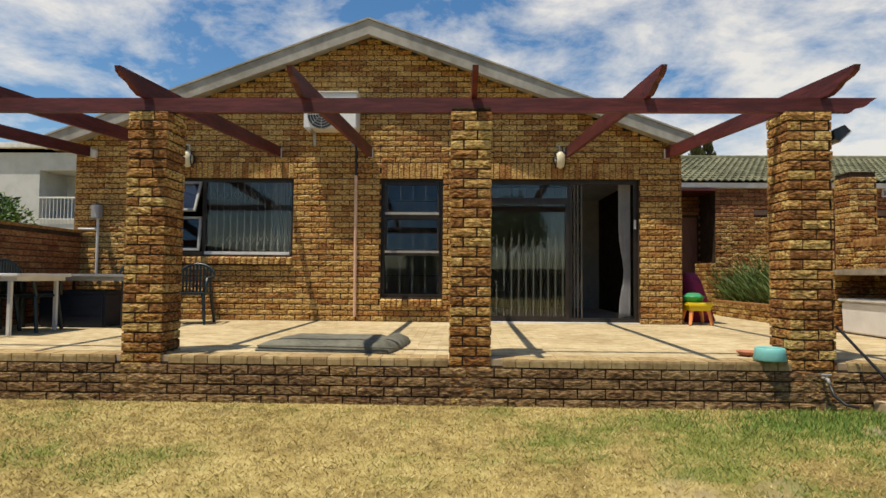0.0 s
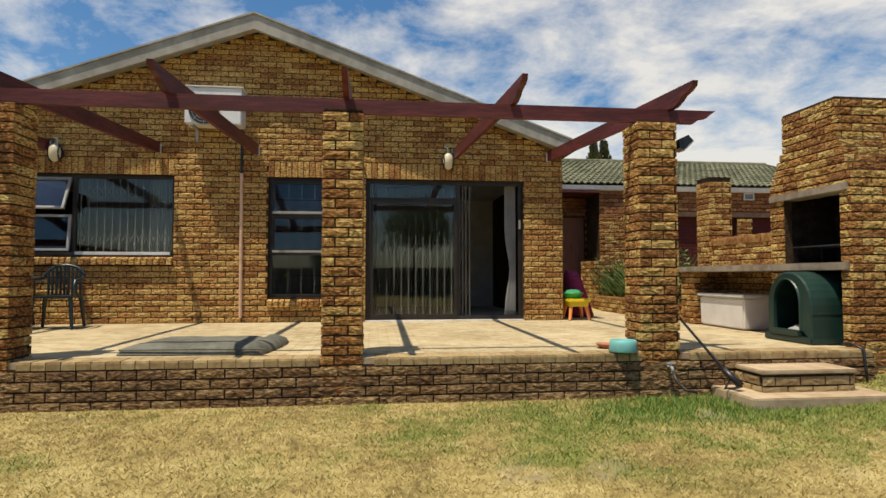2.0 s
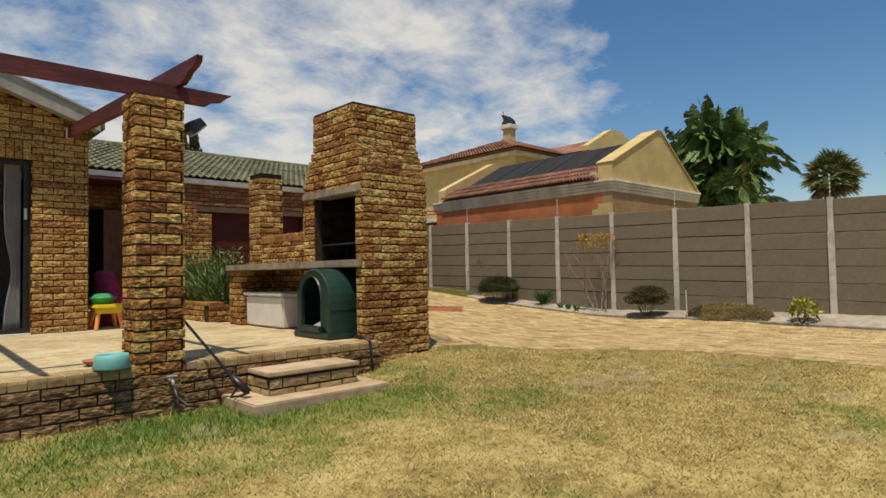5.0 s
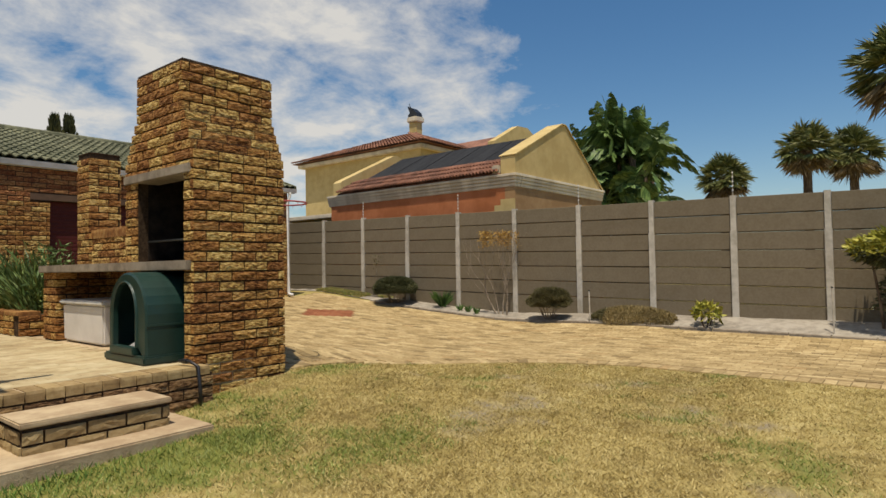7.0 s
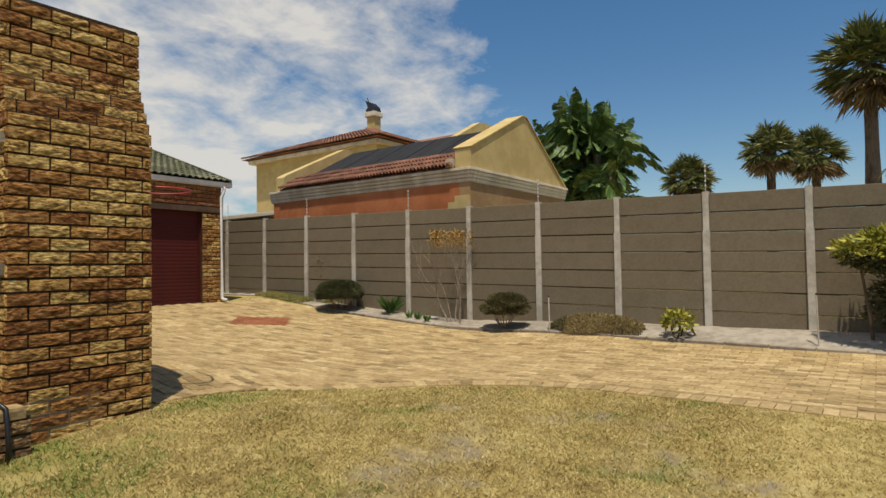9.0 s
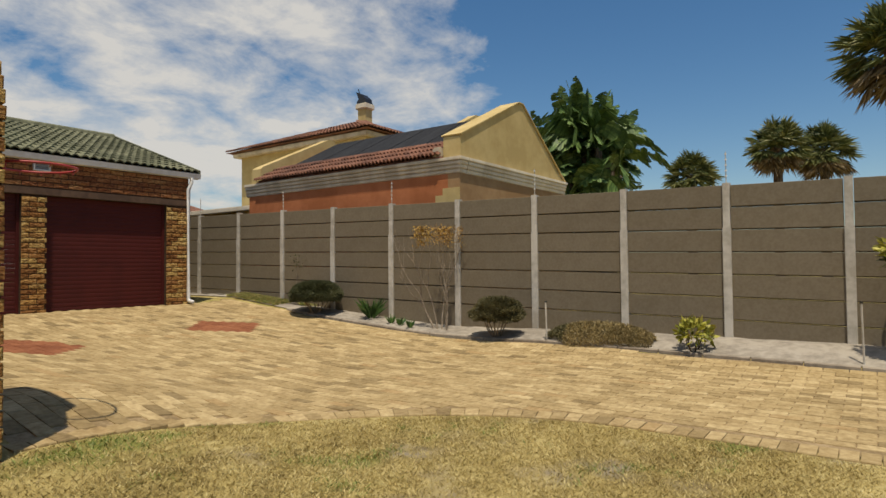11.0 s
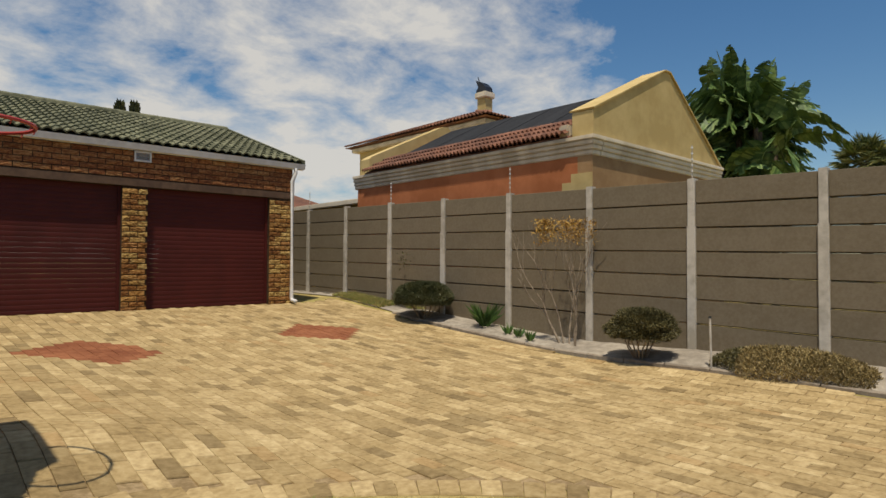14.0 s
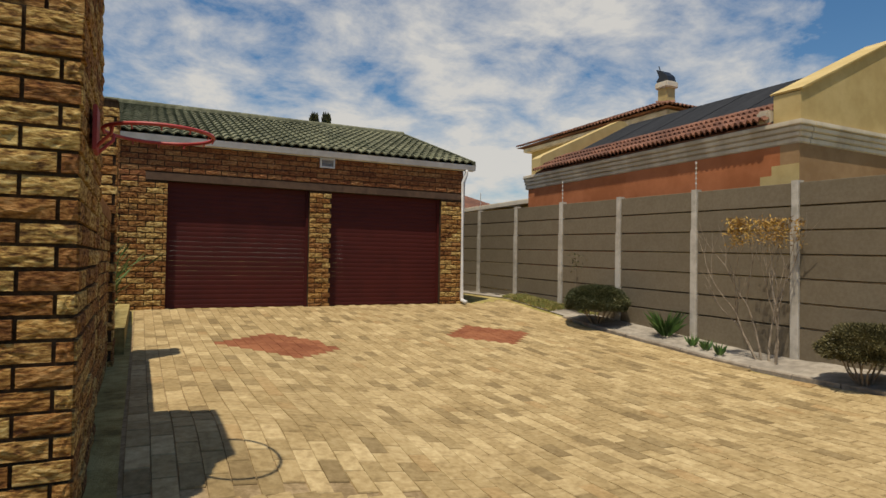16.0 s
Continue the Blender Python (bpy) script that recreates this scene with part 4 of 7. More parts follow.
# ---- precast boundary fence ----
FX = 12.875
fence = thing("precast_fence", (FX, 6, 0.1), "tall olive-grey precast concrete panel fence with pale posts", "fence")
ftop = lambda y: 2.10 + 0.0213 * (y - 1.58)
POSTS = [-7.4, -6.1, -4.8, -3.5, -2.25, -0.98, 0.30, 1.594, 2.874, 4.184, 5.555, 6.964, 8.402, 9.879, 11.361, 12.839, 14.332, 15.83, 17.33, 18.83]
rg = random.Random(31)
for y, y_next in zip(POSTS, POSTS[1:]):
    zt, zb = ftop(y) + 0.02, ground_z(FX, y) - 0.1
    bm = bmesh.new()
    top = zt + rg.uniform(-0.006, 0.006)
    for wy, wx, za, zc in ((0.043, 0.048, top - 0.565, top), (0.050, 0.056, zb, top - 0.566)):
        prism([(FX - wx, y - wy + 0.007), (FX - wx + 0.007, y - wy), (FX + 0.06, y - wy), (FX + 0.06, y + wy), (FX - wx + 0.007, y + wy), (FX - wx, y + wy - 0.007)], "z", za, zc, bm)
    part("post", bm, M_POST, fence)
    for i in range(7):
        h = 0.283
        bm = bmesh.new()
        vs = []
        for yy in (y + 0.050, y_next - 0.050):
            t = ftop(yy) - i * h - 0.004
            b = t - h + 0.010 if i < 6 else t - h - 0.15
            off = rg.uniform(-0.003, 0.003)
            vs.append([bm.verts.new((FX + dx + off, yy, zz)) for dx, zz in ((0.010, b), (-0.020, b + 0.007), (-0.020, t - 0.007), (0.010, t - 0.001), (0.03, t - 0.001), (0.03, b - 0.008))])
        for j in range(6):
            bm.faces.new((vs[0][j], vs[0][(j + 1) % 6], vs[1][(j + 1) % 6], vs[1][j]))
        bm.faces.new(vs[0])
        bm.faces.new(vs[1][::-1])
        bmesh.ops.recalc_face_normals(bm, faces=bm.faces)
        part("panel", bm, M_PANEL, fence)
for y in (11.361, 8.402, 14.332, 5.555, 2.874, -2.25):
    part("wire_stub", tube([(FX, y, ftop(y)), (FX, y, ftop(y) + 0.42)], 0.006, sides=6), M_POST, fence, "thin electric-fence stub")
    for j in range(5):
        part("insulator", tube([(FX, y, ftop(y) + 0.10 + 0.07 * j), (FX, y, ftop(y) + 0.12 + 0.07 * j)], 0.013, sides=6), M_WHITE, fence)
tagged(part("ground_far_south", box(-30, 40, -16, -15.8, -1, 1.5), M_PANEL), "far boundary wall behind the lawn", "wall", "", "structure")

# ---- west boundary ----
wall_w = wall_mesh("wall_boundary", -6.05, -5.82, -20, FY - 0.002, -0.3, 1.66, [], "y", "shaded brick boundary wall beside the patio")
# this wall's shaded face is coloured into its bricks
set_pieces("brick", courses((-5.82, 4.0, 0), Y, X, 4.87, PZ, 1.64, seed=170), BRICKS, M_BRICK_REDSHADE, wall_w, (-5.8, 8, 1.2), 260)
tagged(part("coping_boundary", box(-6.08, -5.79, -20, FY - 0.004, 1.661, 1.70, 0.008), M_SMOOTH_BRICK), "brick coping of the boundary wall", "coping", "", "structure")

# ---- more materials ----
M_CUSHION = material("grey_green_canvas", two((0.10, 0.10, 0.078), (0.16, 0.158, 0.125)), scale=14, rough=0.9, bump=0.4, bump_scale=120, bump_dist=0.004, spec=0.2)
M_KENNEL = material("dark_green_plastic", two((0.007, 0.028, 0.022), (0.012, 0.040, 0.032)), scale=7, rough=0.42, bump=0.08, bump_scale=140)
M_BOXW = material("translucent_white_plastic", two((0.62, 0.60, 0.57), (0.74, 0.72, 0.69)), scale=3, rough=0.45, bump=0.03)
M_TEAL = material("turquoise_plastic", two((0.13, 0.40, 0.38), (0.18, 0.48, 0.45)), scale=8, rough=0.4, bump=0.03)
M_TERRA = material("terracotta", two((0.30, 0.10, 0.05), (0.42, 0.17, 0.09)), scale=12, rough=0.8, bump=0.1)
M_YELLOW = material("yellow_plastic", two((0.72, 0.52, 0.02), (0.80, 0.60, 0.03)), scale=6, rough=0.4, bump=0.03)
M_ORANGE = material("orange_plastic", two((0.75, 0.24, 0.06), (0.82, 0.30, 0.09)), scale=6, rough=0.4, bump=0.03)
M_GREENP = material("green_plastic", two((0.02, 0.22, 0.08), (0.03, 0.28, 0.11)), scale=6, rough=0.4, bump=0.03)
M_MAROON = material("crimson_fabric", two((0.20, 0.010, 0.045), (0.30, 0.018, 0.065)), scale=8, rough=0.8, bump=0.1)
M_CHAIR = material("dark_green_chair_plastic", two((0.006, 0.016, 0.020), (0.012, 0.028, 0.034)), scale=7, rough=0.35, bump=0.03)
M_NAVY = material("dark_blue_plastic", two((0.008, 0.012, 0.024), (0.014, 0.020, 0.038)), scale=7, rough=0.5, bump=0.05)
M_CREAM = material("cream_enamel", two((0.62, 0.56, 0.38), (0.72, 0.66, 0.46)), scale=5, rough=0.4, bump=0.03)
M_COPPER = material("salmon_pipe_lagging", two((0.58, 0.36, 0.25), (0.70, 0.47, 0.34)), scale=10, rough=0.7, bump=0.1)
M_GREY = material("grey_plastic", two((0.26, 0.26, 0.25), (0.34, 0.34, 0.33)), scale=6, rough=0.5, bump=0.04)
M_CURTAIN = material("pale_curtain_cloth", two((0.64, 0.63, 0.62), (0.76, 0.75, 0.74)), scale=6, rough=0.9, bump=0.1)
M_RED = material("red_ring_paint", two((0.30, 0.025, 0.025), (0.42, 0.05, 0.045)), scale=9, rough=0.5, bump=0.05)
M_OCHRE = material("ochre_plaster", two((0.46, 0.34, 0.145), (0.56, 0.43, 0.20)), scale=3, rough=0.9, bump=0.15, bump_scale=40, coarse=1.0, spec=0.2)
# ochre darkened and browned: the wall's shade and stain share this colour
M_SHADEOCHRE = material("shade_drab_plaster", two((0.30, 0.18, 0.088), (0.39, 0.25, 0.13)), scale=3, rough=0.9, bump=0.15, bump_scale=40, spec=0.2)
M_ORANGEW = material("burnt_orange_plaster", two((0.36, 0.122, 0.048), (0.46, 0.165, 0.072)), scale=3, rough=0.9, bump=0.15, bump_scale=40, coarse=1.1, spec=0.2)
M_CORNICE = material("stained_cream_cornice", [(0.25, (0.46, 0.39, 0.29)), (0.5, (0.65, 0.58, 0.46)), (0.75, (0.73, 0.66, 0.54))], scale=3, rough=0.9, bump=0.2, coarse=1.3, stretch=(1, 1, 0.3), spec=0.2)
M_TERRATILE = material("terracotta_roof_tile", two((0.13, 0.055, 0.034), (0.29, 0.13, 0.078)), scale=7, rough=0.85, bump=0.3, piece_stops=[(0.0, (0.6, 0.55, 0.5)), (0.5, (0.9, 0.85, 0.8)), (1.0, (1, 1, 1))])
M_SOLAR = material("black_solar_mat", two((0.016, 0.017, 0.019), (0.030, 0.031, 0.034)), spec=0.15, scale=6, rough=0.85, bump=0.2, stretch=(1, 8, 1))
M_BARS = material("pale_bar_enamel", two((0.42, 0.41, 0.38), (0.52, 0.50, 0.46)), scale=20, rough=0.5, bump=0.03)
M_BLACK = material("black_steel", two((0.010, 0.010, 0.012), (0.02, 0.02, 0.022)), scale=9, rough=0.4, bump=0.03)
M_WHITEWALL = material("white_render", two((0.44, 0.45, 0.44), (0.54, 0.55, 0.54)), scale=2, rough=0.9, bump=0.1)


def leaf_material(name, a, b, c, trans=0.35):
    m = material(name, [(0.3, a), (0.55, b), (0.8, c)], scale=4, rough=0.55, bump=0, per_piece=0.5, coarse=0.5, spec=0.35)
    m.node_tree.nodes["Principled BSDF"].inputs["Subsurface Weight"].default_value = 0.0
    return m


M_LEAF_DARK = leaf_material("dark_clipped_leaf", (0.034, 0.040, 0.014), (0.070, 0.076, 0.025), (0.13, 0.125, 0.048))
M_LEAF_BROWN = leaf_material("brownish_shrub_leaf", (0.055, 0.050, 0.018), (0.105, 0.092, 0.034), (0.17, 0.145, 0.058))
M_LEAF_STRAP = leaf_material("strap_leaf", (0.035, 0.08, 0.018), (0.075, 0.15, 0.032), (0.15, 0.22, 0.06))
M_LEAF_LIME = leaf_material("lime_leaf", (0.15, 0.16, 0.02), (0.31, 0.30, 0.04), (0.45, 0.40, 0.075))
M_LEAF_GOLD = leaf_material("golden_dry_leaf", (0.22, 0.11, 0.02), (0.40, 0.23, 0.045), (0.52, 0.34, 0.09))
M_LEAF_LAV = leaf_material("lavender_leaf", (0.04, 0.075, 0.018), (0.09, 0.15, 0.036), (0.20, 0.27, 0.085))
M_LEAF_HEATH = leaf_material("dry_heath", (0.16, 0.12, 0.045), (0.27, 0.20, 0.08), (0.38, 0.29, 0.125))
M_PALM = leaf_material("palm_leaf", (0.06, 0.08, 0.022), (0.14, 0.16, 0.05), (0.30, 0.29, 0.12))
M_PALMDRY = leaf_material("dry_palm_leaf", (0.11, 0.075, 0.035), (0.22, 0.16, 0.08), (0.36, 0.27, 0.15))
M_STREL = leaf_material("banana_leaf", (0.04, 0.08, 0.02), (0.085, 0.15, 0.036), (0.18, 0.25, 0.075))
M_BARK = material("grey_bark", two((0.07, 0.05, 0.035), (0.17, 0.13, 0.095)), scale=16, rough=0.95, bump=0.6, stretch=(1, 1, 0.3), spec=0.1)
M_TWIG = material("pale_bare_twig", two((0.20, 0.16, 0.12), (0.34, 0.28, 0.21)), scale=20, rough=0.9, bump=0.2, spec=0.1)
M_GRASS = leaf_material("straw_grass", (0.29, 0.215, 0.072), (0.45, 0.35, 0.125), (0.58, 0.475, 0.21))
M_LUSH = leaf_material("lush_grass", (0.07, 0.135, 0.022), (0.125, 0.215, 0.036), (0.22, 0.31, 0.07))
M_GRASSG = leaf_material("green_grass", (0.13, 0.175, 0.035), (0.22, 0.26, 0.055), (0.36, 0.36, 0.11))


# ---- windows and doors of the house ----
def pane(x0, x1, z0, z1, y, parent, tilt=0.0):
    bm = box(x0, x1, y - 0.003, y + 0.003, z0, z1)
    if tilt:
        bmesh.ops.rotate(bm, cent=(0, y, z1), matrix=Matrix.Rotation(tilt, 3, "X"), verts=bm.verts)
    ob = part("pane", bm, M_GLASS, parent)
    ob.visible_shadow = False
    return ob


def sash(name, x0, x1, z0, z1, y, parent, w=0.045, mat=M_ALU, tilt=0.0, glazed=True, label=""):
    bm = bmesh.new()
    for a, b, c, d in ((x0, x1, z1 - w, z1), (x0, x1, z0, z0 + w), (x0, x0 + w, z0 + w, z1 - w), (x1 - w, x1, z0 + w, z1 - w)):
        box(a, b, y - 0.02, y + 0.02, c, d, 0.003, bm)
    if tilt:
        bmesh.ops.rotate(bm, cent=(0, y, z1), matrix=Matrix.Rotation(tilt, 3, "X"), verts=bm.verts)
    ob = part(name, bm, mat, parent, label)
    if glazed:
        pane(x0 + w, x1 - w, z0 + w, z1 - w, y, ob, tilt)
    return ob


def burglar_bars(x0, x1, z0, z1, y, step, parent, lattice=()):
    n = round((x1 - x0) / step)
    for i in range(n + 1):
        x = x0 + (x1 - x0) * i / n
        part("bar", box(x - 0.008, x + 0.008, y - 0.004, y + 0.004, z0, z1), M_BARS, parent)
    for z in lattice:
        for i in range(n):
            a, b = x0 + (x1 - x0) * i / n, x0 + (x1 - x0) * (i + 1) / n
            part("lattice", tube([(a, y - 0.006, z - 0.09), (b, y - 0.006, z + 0.09)], 0.005, sides=5), M_BARS, parent)
            part("lattice", tube([(b, y + 0.006, z - 0.09), (a, y + 0.006, z + 0.09)], 0.005, sides=5), M_BARS, parent)


YF = FY + 0.10
win1 = thing("window_1", (-3.6, YF, 1.34), "wide bronze aluminium window with an open top sash and burglar bars", "window", "", "structure")
a, b, z0, z1 = W1
sash("window_frame", a + 0.002, b - 0.002, z0 + 0.002, z1 - 0.002, YF, win1, 0.05, glazed=False)
part("mullion", box(-3.965, -3.91, YF - 0.025, YF + 0.025, z0 + 0.05, z1 - 0.05), M_ALU, win1)
sash("top_sash", a + 0.06, -3.97, 1.95, z1 - 0.055, YF - 0.045, win1, 0.035, M_GREY, tilt=-0.42, label="open grey aluminium top sash")
sash("lower_sash", a + 0.06, -3.97, z0 + 0.06, 1.93, YF - 0.03, win1, 0.035, M_GREY, tilt=-0.10)
pane(-3.905, b - 0.05, z0 + 0.05, z1 - 0.05, YF, win1)
burglar_bars(-3.88, b - 0.06, z0 + 0.06, z1 - 0.06, YF + 0.05, 0.105, win1, (2.28, 1.58))
part("inner_sill", box(-3.9, b - 0.06, YF - 0.075, YF - 0.026, z0 + 0.01, z0 + 0.055), M_WHITE, win1)
win2 = thing("window_2", (-0.72, YF, 0.72), "tall bronze aluminium window with two grey opening sashes", "window", "", "structure")
a, b, z0, z1 = W2
sash("window_frame", a + 0.002, b - 0.002, z0 + 0.002, z1 - 0.002, YF, win2, 0.05, glazed=False)
for zz in (1.96, 1.38):
    part("transom", box(a + 0.052, b - 0.052, YF - 0.02, YF + 0.02, zz - 0.025, zz + 0.025), M_ALU, win2)
sash("top_sash", a + 0.06, b - 0.06, 1.99, z1 - 0.06, YF - 0.03, win2, 0.03, M_ALU, tilt=-0.08)
sash("middle_sash", a + 0.06, b - 0.06, 1.41, 1.93, YF - 0.03, win2, 0.03, M_ALU, tilt=-0.06)
for zz, yy in ((1.985, 0.082), (1.405, 0.07)):
    part("drip_rail", box(a + 0.06, b - 0.06, YF - yy - 0.012, YF - yy + 0.006, zz - 0.012, zz + 0.026, 0.003), M_GREY, win2, "pale grey bottom rail")
pane(a + 0.05, b - 0.05, z0 + 0.05, 1.355, YF, win2)
burglar_bars(a + 0.08, b - 0.08, z0 + 0.06, z1 - 0.06, YF + 0.07, 0.20, win2)
for zz in (1.05, 1.70, 2.2):
    part("bar", box(a + 0.08, b - 0.08, YF + 0.066, YF + 0.074, zz - 0.006, zz + 0.006), M_GATE, win2)
for win, (a, b, z0, z1), n in ((win1, W1, 26), (win2, W2, 11)):
    for i in range(n):
        x = a + (b - a) * i / n
        bm = box(x + 0.005, x + (b - a) / n - 0.006, FY - 0.075, FY + 0.07, z0 - 0.10, z0 - 0.006, 0.005)
        for v in bm.verts:
            v.co.z -= (FY + 0.07 - v.co.y) * 0.25
        part("sill_brick", bm, M_BRICK_FACADE, win)
door = thing("door_3", (1.5, YF, PZ), "bronze aluminium sliding patio door standing half open", "sliding door", "", "structure")
a, b, z0, z1 = SD
sash("door_frame", a + 0.002, b - 0.002, z0 + 0.014, z1 - 0.002, YF, door, 0.06, glazed=False)
part("transom", box(a + 0.062, 1.66, YF - 0.018, YF + 0.018, 2.20, 2.25), M_ALU, door)
pane(a + 0.06, 1.62, 2.25, z1 - 0.06, YF, door)
sash("fixed_leaf", a + 0.065, 1.655, z0 + 0.05, 2.2, YF - 0.022, door, 0.05)
sash("sliding_leaf", a + 0.12, 1.70, z0 + 0.05, 2.46, YF + 0.025, door, 0.05)
part("track", box(a, b, FY - 0.03, FY + 0.16, z0 - 0.004, z0 + 0.013), M_WHITE, door, "pale threshold strip")
gate = thing("security_gate", (1.8, YF + 0.09, PZ), "folded bronze steel trellis security gate in the doorway", "gate")
burglar_bars(a + 0.1, 1.58, z0 + 0.06, 2.44, YF + 0.062, 0.11, gate, (1.45,))
for x in (1.66, 1.71, 1.76, 1.81, 1.87):
    part("bar", box(x - 0.007, x + 0.007, YF + 0.08, YF + 0.10, z0 + 0.03, 2.45), M_GATE, gate)
for z in (0.78, 0.88, 1.45, 1.55, 2.1, 2.2):
    for x in (1.66, 1.71, 1.76, 1.81):
        part("lattice", tube([(x, YF + 0.075, z - 0.05), (x + 0.05, YF + 0.075, z + 0.05)], 0.005, sides=5), M_GATE, gate)
part("latch", box(2.628, 2.66, YF - 0.045, YF - 0.022, 1.78, 1.92, 0.005), M_WHITE, gate, "white latch plate")


def curtain(x0, x1, z0, z1, y, gather, label):
    ob = thing("curtain", ((x0 + x1) / 2, y, z0), label, "curtain", "curtains")
    bm, n, rows = bmesh.new(), 40, 14
    g = []
    for j in range(rows + 1):
        k = j / rows
        sq = 1 - gather * math.exp(-((k - 0.35) / 0.16) ** 2)
        g.append([bm.verts.new((x1 - (x1 - x0) * (1 - i / n) * sq, y + 0.025 * math.sin(i * 1.35), z0 + (z1 - z0) * k)) for i in range(n + 1)])
    for p, q2 in zip(g, g[1:]):
        for i in range(n):
            bm.faces.new((p[i], p[i + 1], q2[i + 1], q2[i]))
    bmesh.ops.solidify(bm, geom=bm.faces[:], thickness=0.003)
    part("cloth", bm, M_CURTAIN, ob, smooth=True)
    part("rail", tube([(x0 - 0.1, y, z1 + 0.01), (x1 + 0.05, y, z1 + 0.01)], 0.012), M_GATE, ob)


curtain(2.44, 2.62, PZ + 0.02, 2.55, YF + 0.14, 0.45, "pale grey curtain tied back at the open patio door")
curtain(-2.95, -2.56, PZ + 0.02, 2.55, YF + 0.22, 0.0, "pale curtain drawn aside behind the barred window")


# ---- fixtures on the house front ----
def wall_lamp(x):
    ob = thing("bulkhead_lamp", (x, FY, 2.80), "round cream bulkhead wall lamp with dark guard ring", "wall lamp", "bulkhead lamps")
    bm = bmesh.new()
    bmesh.ops.create_uvsphere(bm, u_segments=20, v_segments=12, radius=0.115, matrix=Matrix.Translation((x, FY - 0.085, 2.80)) @ Matrix.Diagonal((0.72, 0.68, 1.15, 1)))
    part("bowl", bm, M_CREAM, ob, "cream glass bowl", smooth=True)
    part("backplate", tube([(x, FY - 0.012, 2.80), (x, FY - 0.035, 2.80)], 0.10, sides=20), M_DARK, ob)
    for dx in (-0.068, 0.068):
        pts = [(x + dx, FY - 0.035 - 0.10 * math.sin(math.pi * k / 10), 2.80 - 0.12 * math.cos(math.pi * k / 10)) for k in range(11)]
        part("guard", tube(pts, 0.012, sides=6), M_DARK, ob, "dark guard ring")
    part("conduit", tube([(x, FY - 0.02, 2.92), (x, FY - 0.02, 3.02), (x - 0.05, FY - 0.02, 3.03)], 0.012), M_WHITE, ob)


wall_lamp(-4.15)
wall_lamp(1.50)
ac = thing("air_conditioner", (-1.915, FY, 3.215), "white outdoor air-conditioning unit fixed to the gable wall", "air conditioner")
part("case", box(-2.315, -1.525, FY - 0.33, FY - 0.03, 3.215, 3.745, 0.015), M_WHITE, ac)
part("top_cover", box(-2.330, -1.510, FY - 0.345, FY - 0.02, 3.746, 3.765, 0.006), M_WHITE, ac)
part("fan_well", tube([(-2.045, FY - 0.331, 3.415), (-2.045, FY - 0.336, 3.415)], 0.215, sides=28), M_DARK, ac, "dark round fan opening")
for r in (0.05, 0.09, 0.13, 0.17, 0.21):
    part("guard_ring", tube([(-2.045 + r * math.cos(t * math.pi / 14), FY - 0.343, 3.415 + r * math.sin(t * math.pi / 14)) for t in range(29)], 0.005, sides=5), M_GREY, ac)
for t in range(8):
    c, s = math.cos(t * math.pi / 4), math.sin(t * math.pi / 4)
    part("guard_spoke", tube([(-2.045 + 0.04 * c, FY - 0.347, 3.415 + 0.04 * s), (-2.045 + 0.21 * c, FY - 0.347, 3.415 + 0.21 * s)], 0.004, sides=5), M_GREY, ac)
for x in (-2.215, -1.635):
    part("bracket", prism([(FY - 0.34, 3.185), (FY - 0.34, 3.213), (FY - 0.016, 3.213), (FY - 0.016, 3.015), (FY - 0.04, 3.015), (FY - 0.06, 3.185)], "x", x - 0.02, x + 0.02), M_GREY, ac)
pipe = thing("wall_pipe", (-1.58, FY - 0.02, 0.42), "salmon lagged pipe running down the wall from the air conditioner", "pipe")
part("lagging", tube([(-1.575, FY - 0.032, 2.56), (-1.565, FY - 0.032, 0.43)], 0.024), M_COPPER, pipe)
part("upper_pipe", tube([(-1.62, FY - 0.1, 3.36), (-1.58, FY - 0.035, 3.2), (-1.575, FY - 0.035, 2.561)], 0.02), M_DARK, pipe, "dark insulated upper pipe")
meter = thing("meter_box", (-5.54, FY, 2.0), "grey electrical box with white conduits on the wall", "meter box")
part("box", box(-5.61, -5.47, FY - 0.11, FY - 0.014, 1.88, 2.09, 0.012), M_GREY, meter)
part("conduit", tube([(-5.53, FY - 0.04, 1.88), (-5.53, FY - 0.04, 1.0)], 0.02), M_WHITE, meter, "white vertical conduit")
part("side_conduit", tube([(-5.55, FY - 0.05, 1.72), (-5.82, FY - 0.05, 1.72)], 0.016), M_WHITE, meter)
cam_ob = thing("alarm_sensor", (-5.62, FY, 2.9), "small white alarm sensor under the eave", "sensor")
part("sensor_body", box(-5.66, -5.58, FY - 0.08, FY - 0.012, 2.82, 2.95, 0.015), M_WHITE, cam_ob)
flood = thing("floodlight", (3.2, 5.0, 2.3), "black floodlight on a bracket beside the pillar top", "floodlight")
bm = prism([(3.19, 2.315), (3.28, 2.36), (3.33, 2.31), (3.235, 2.22), (3.195, 2.235)], "y", 4.96, 5.09)
part("housing", bm, M_BLACK, flood)
part("lens", prism([(3.334, 2.312), (3.340, 2.302), (3.245, 2.212), (3.238, 2.220)], "y", 4.965, 5.085), M_BOXW, flood, "pale glass front")
part("bracket", tube([(3.11, 5.03, 2.25), (3.19, 5.03, 2.24)], 0.012), M_BLACK, flood)
vent = thing("wall_vent", (8.77, GY, 2.82), "white framed wall vent above the garage doors", "vent")
sash("vent_frame", 8.65, 8.90, 2.75, 2.91, GY - 0.03, vent, 0.025, M_WHITE, glazed=False)
for i in range(5):
    part("louvre", box(8.675, 8.875, GY - 0.035, GY - 0.022, 2.778 + i * 0.022, 2.79 + i * 0.022), M_GREY, vent)
tap = thing("garden_tap", (3.0, 4.85, 0.2), "brass garden tap with grey fittings on the plinth", "tap")
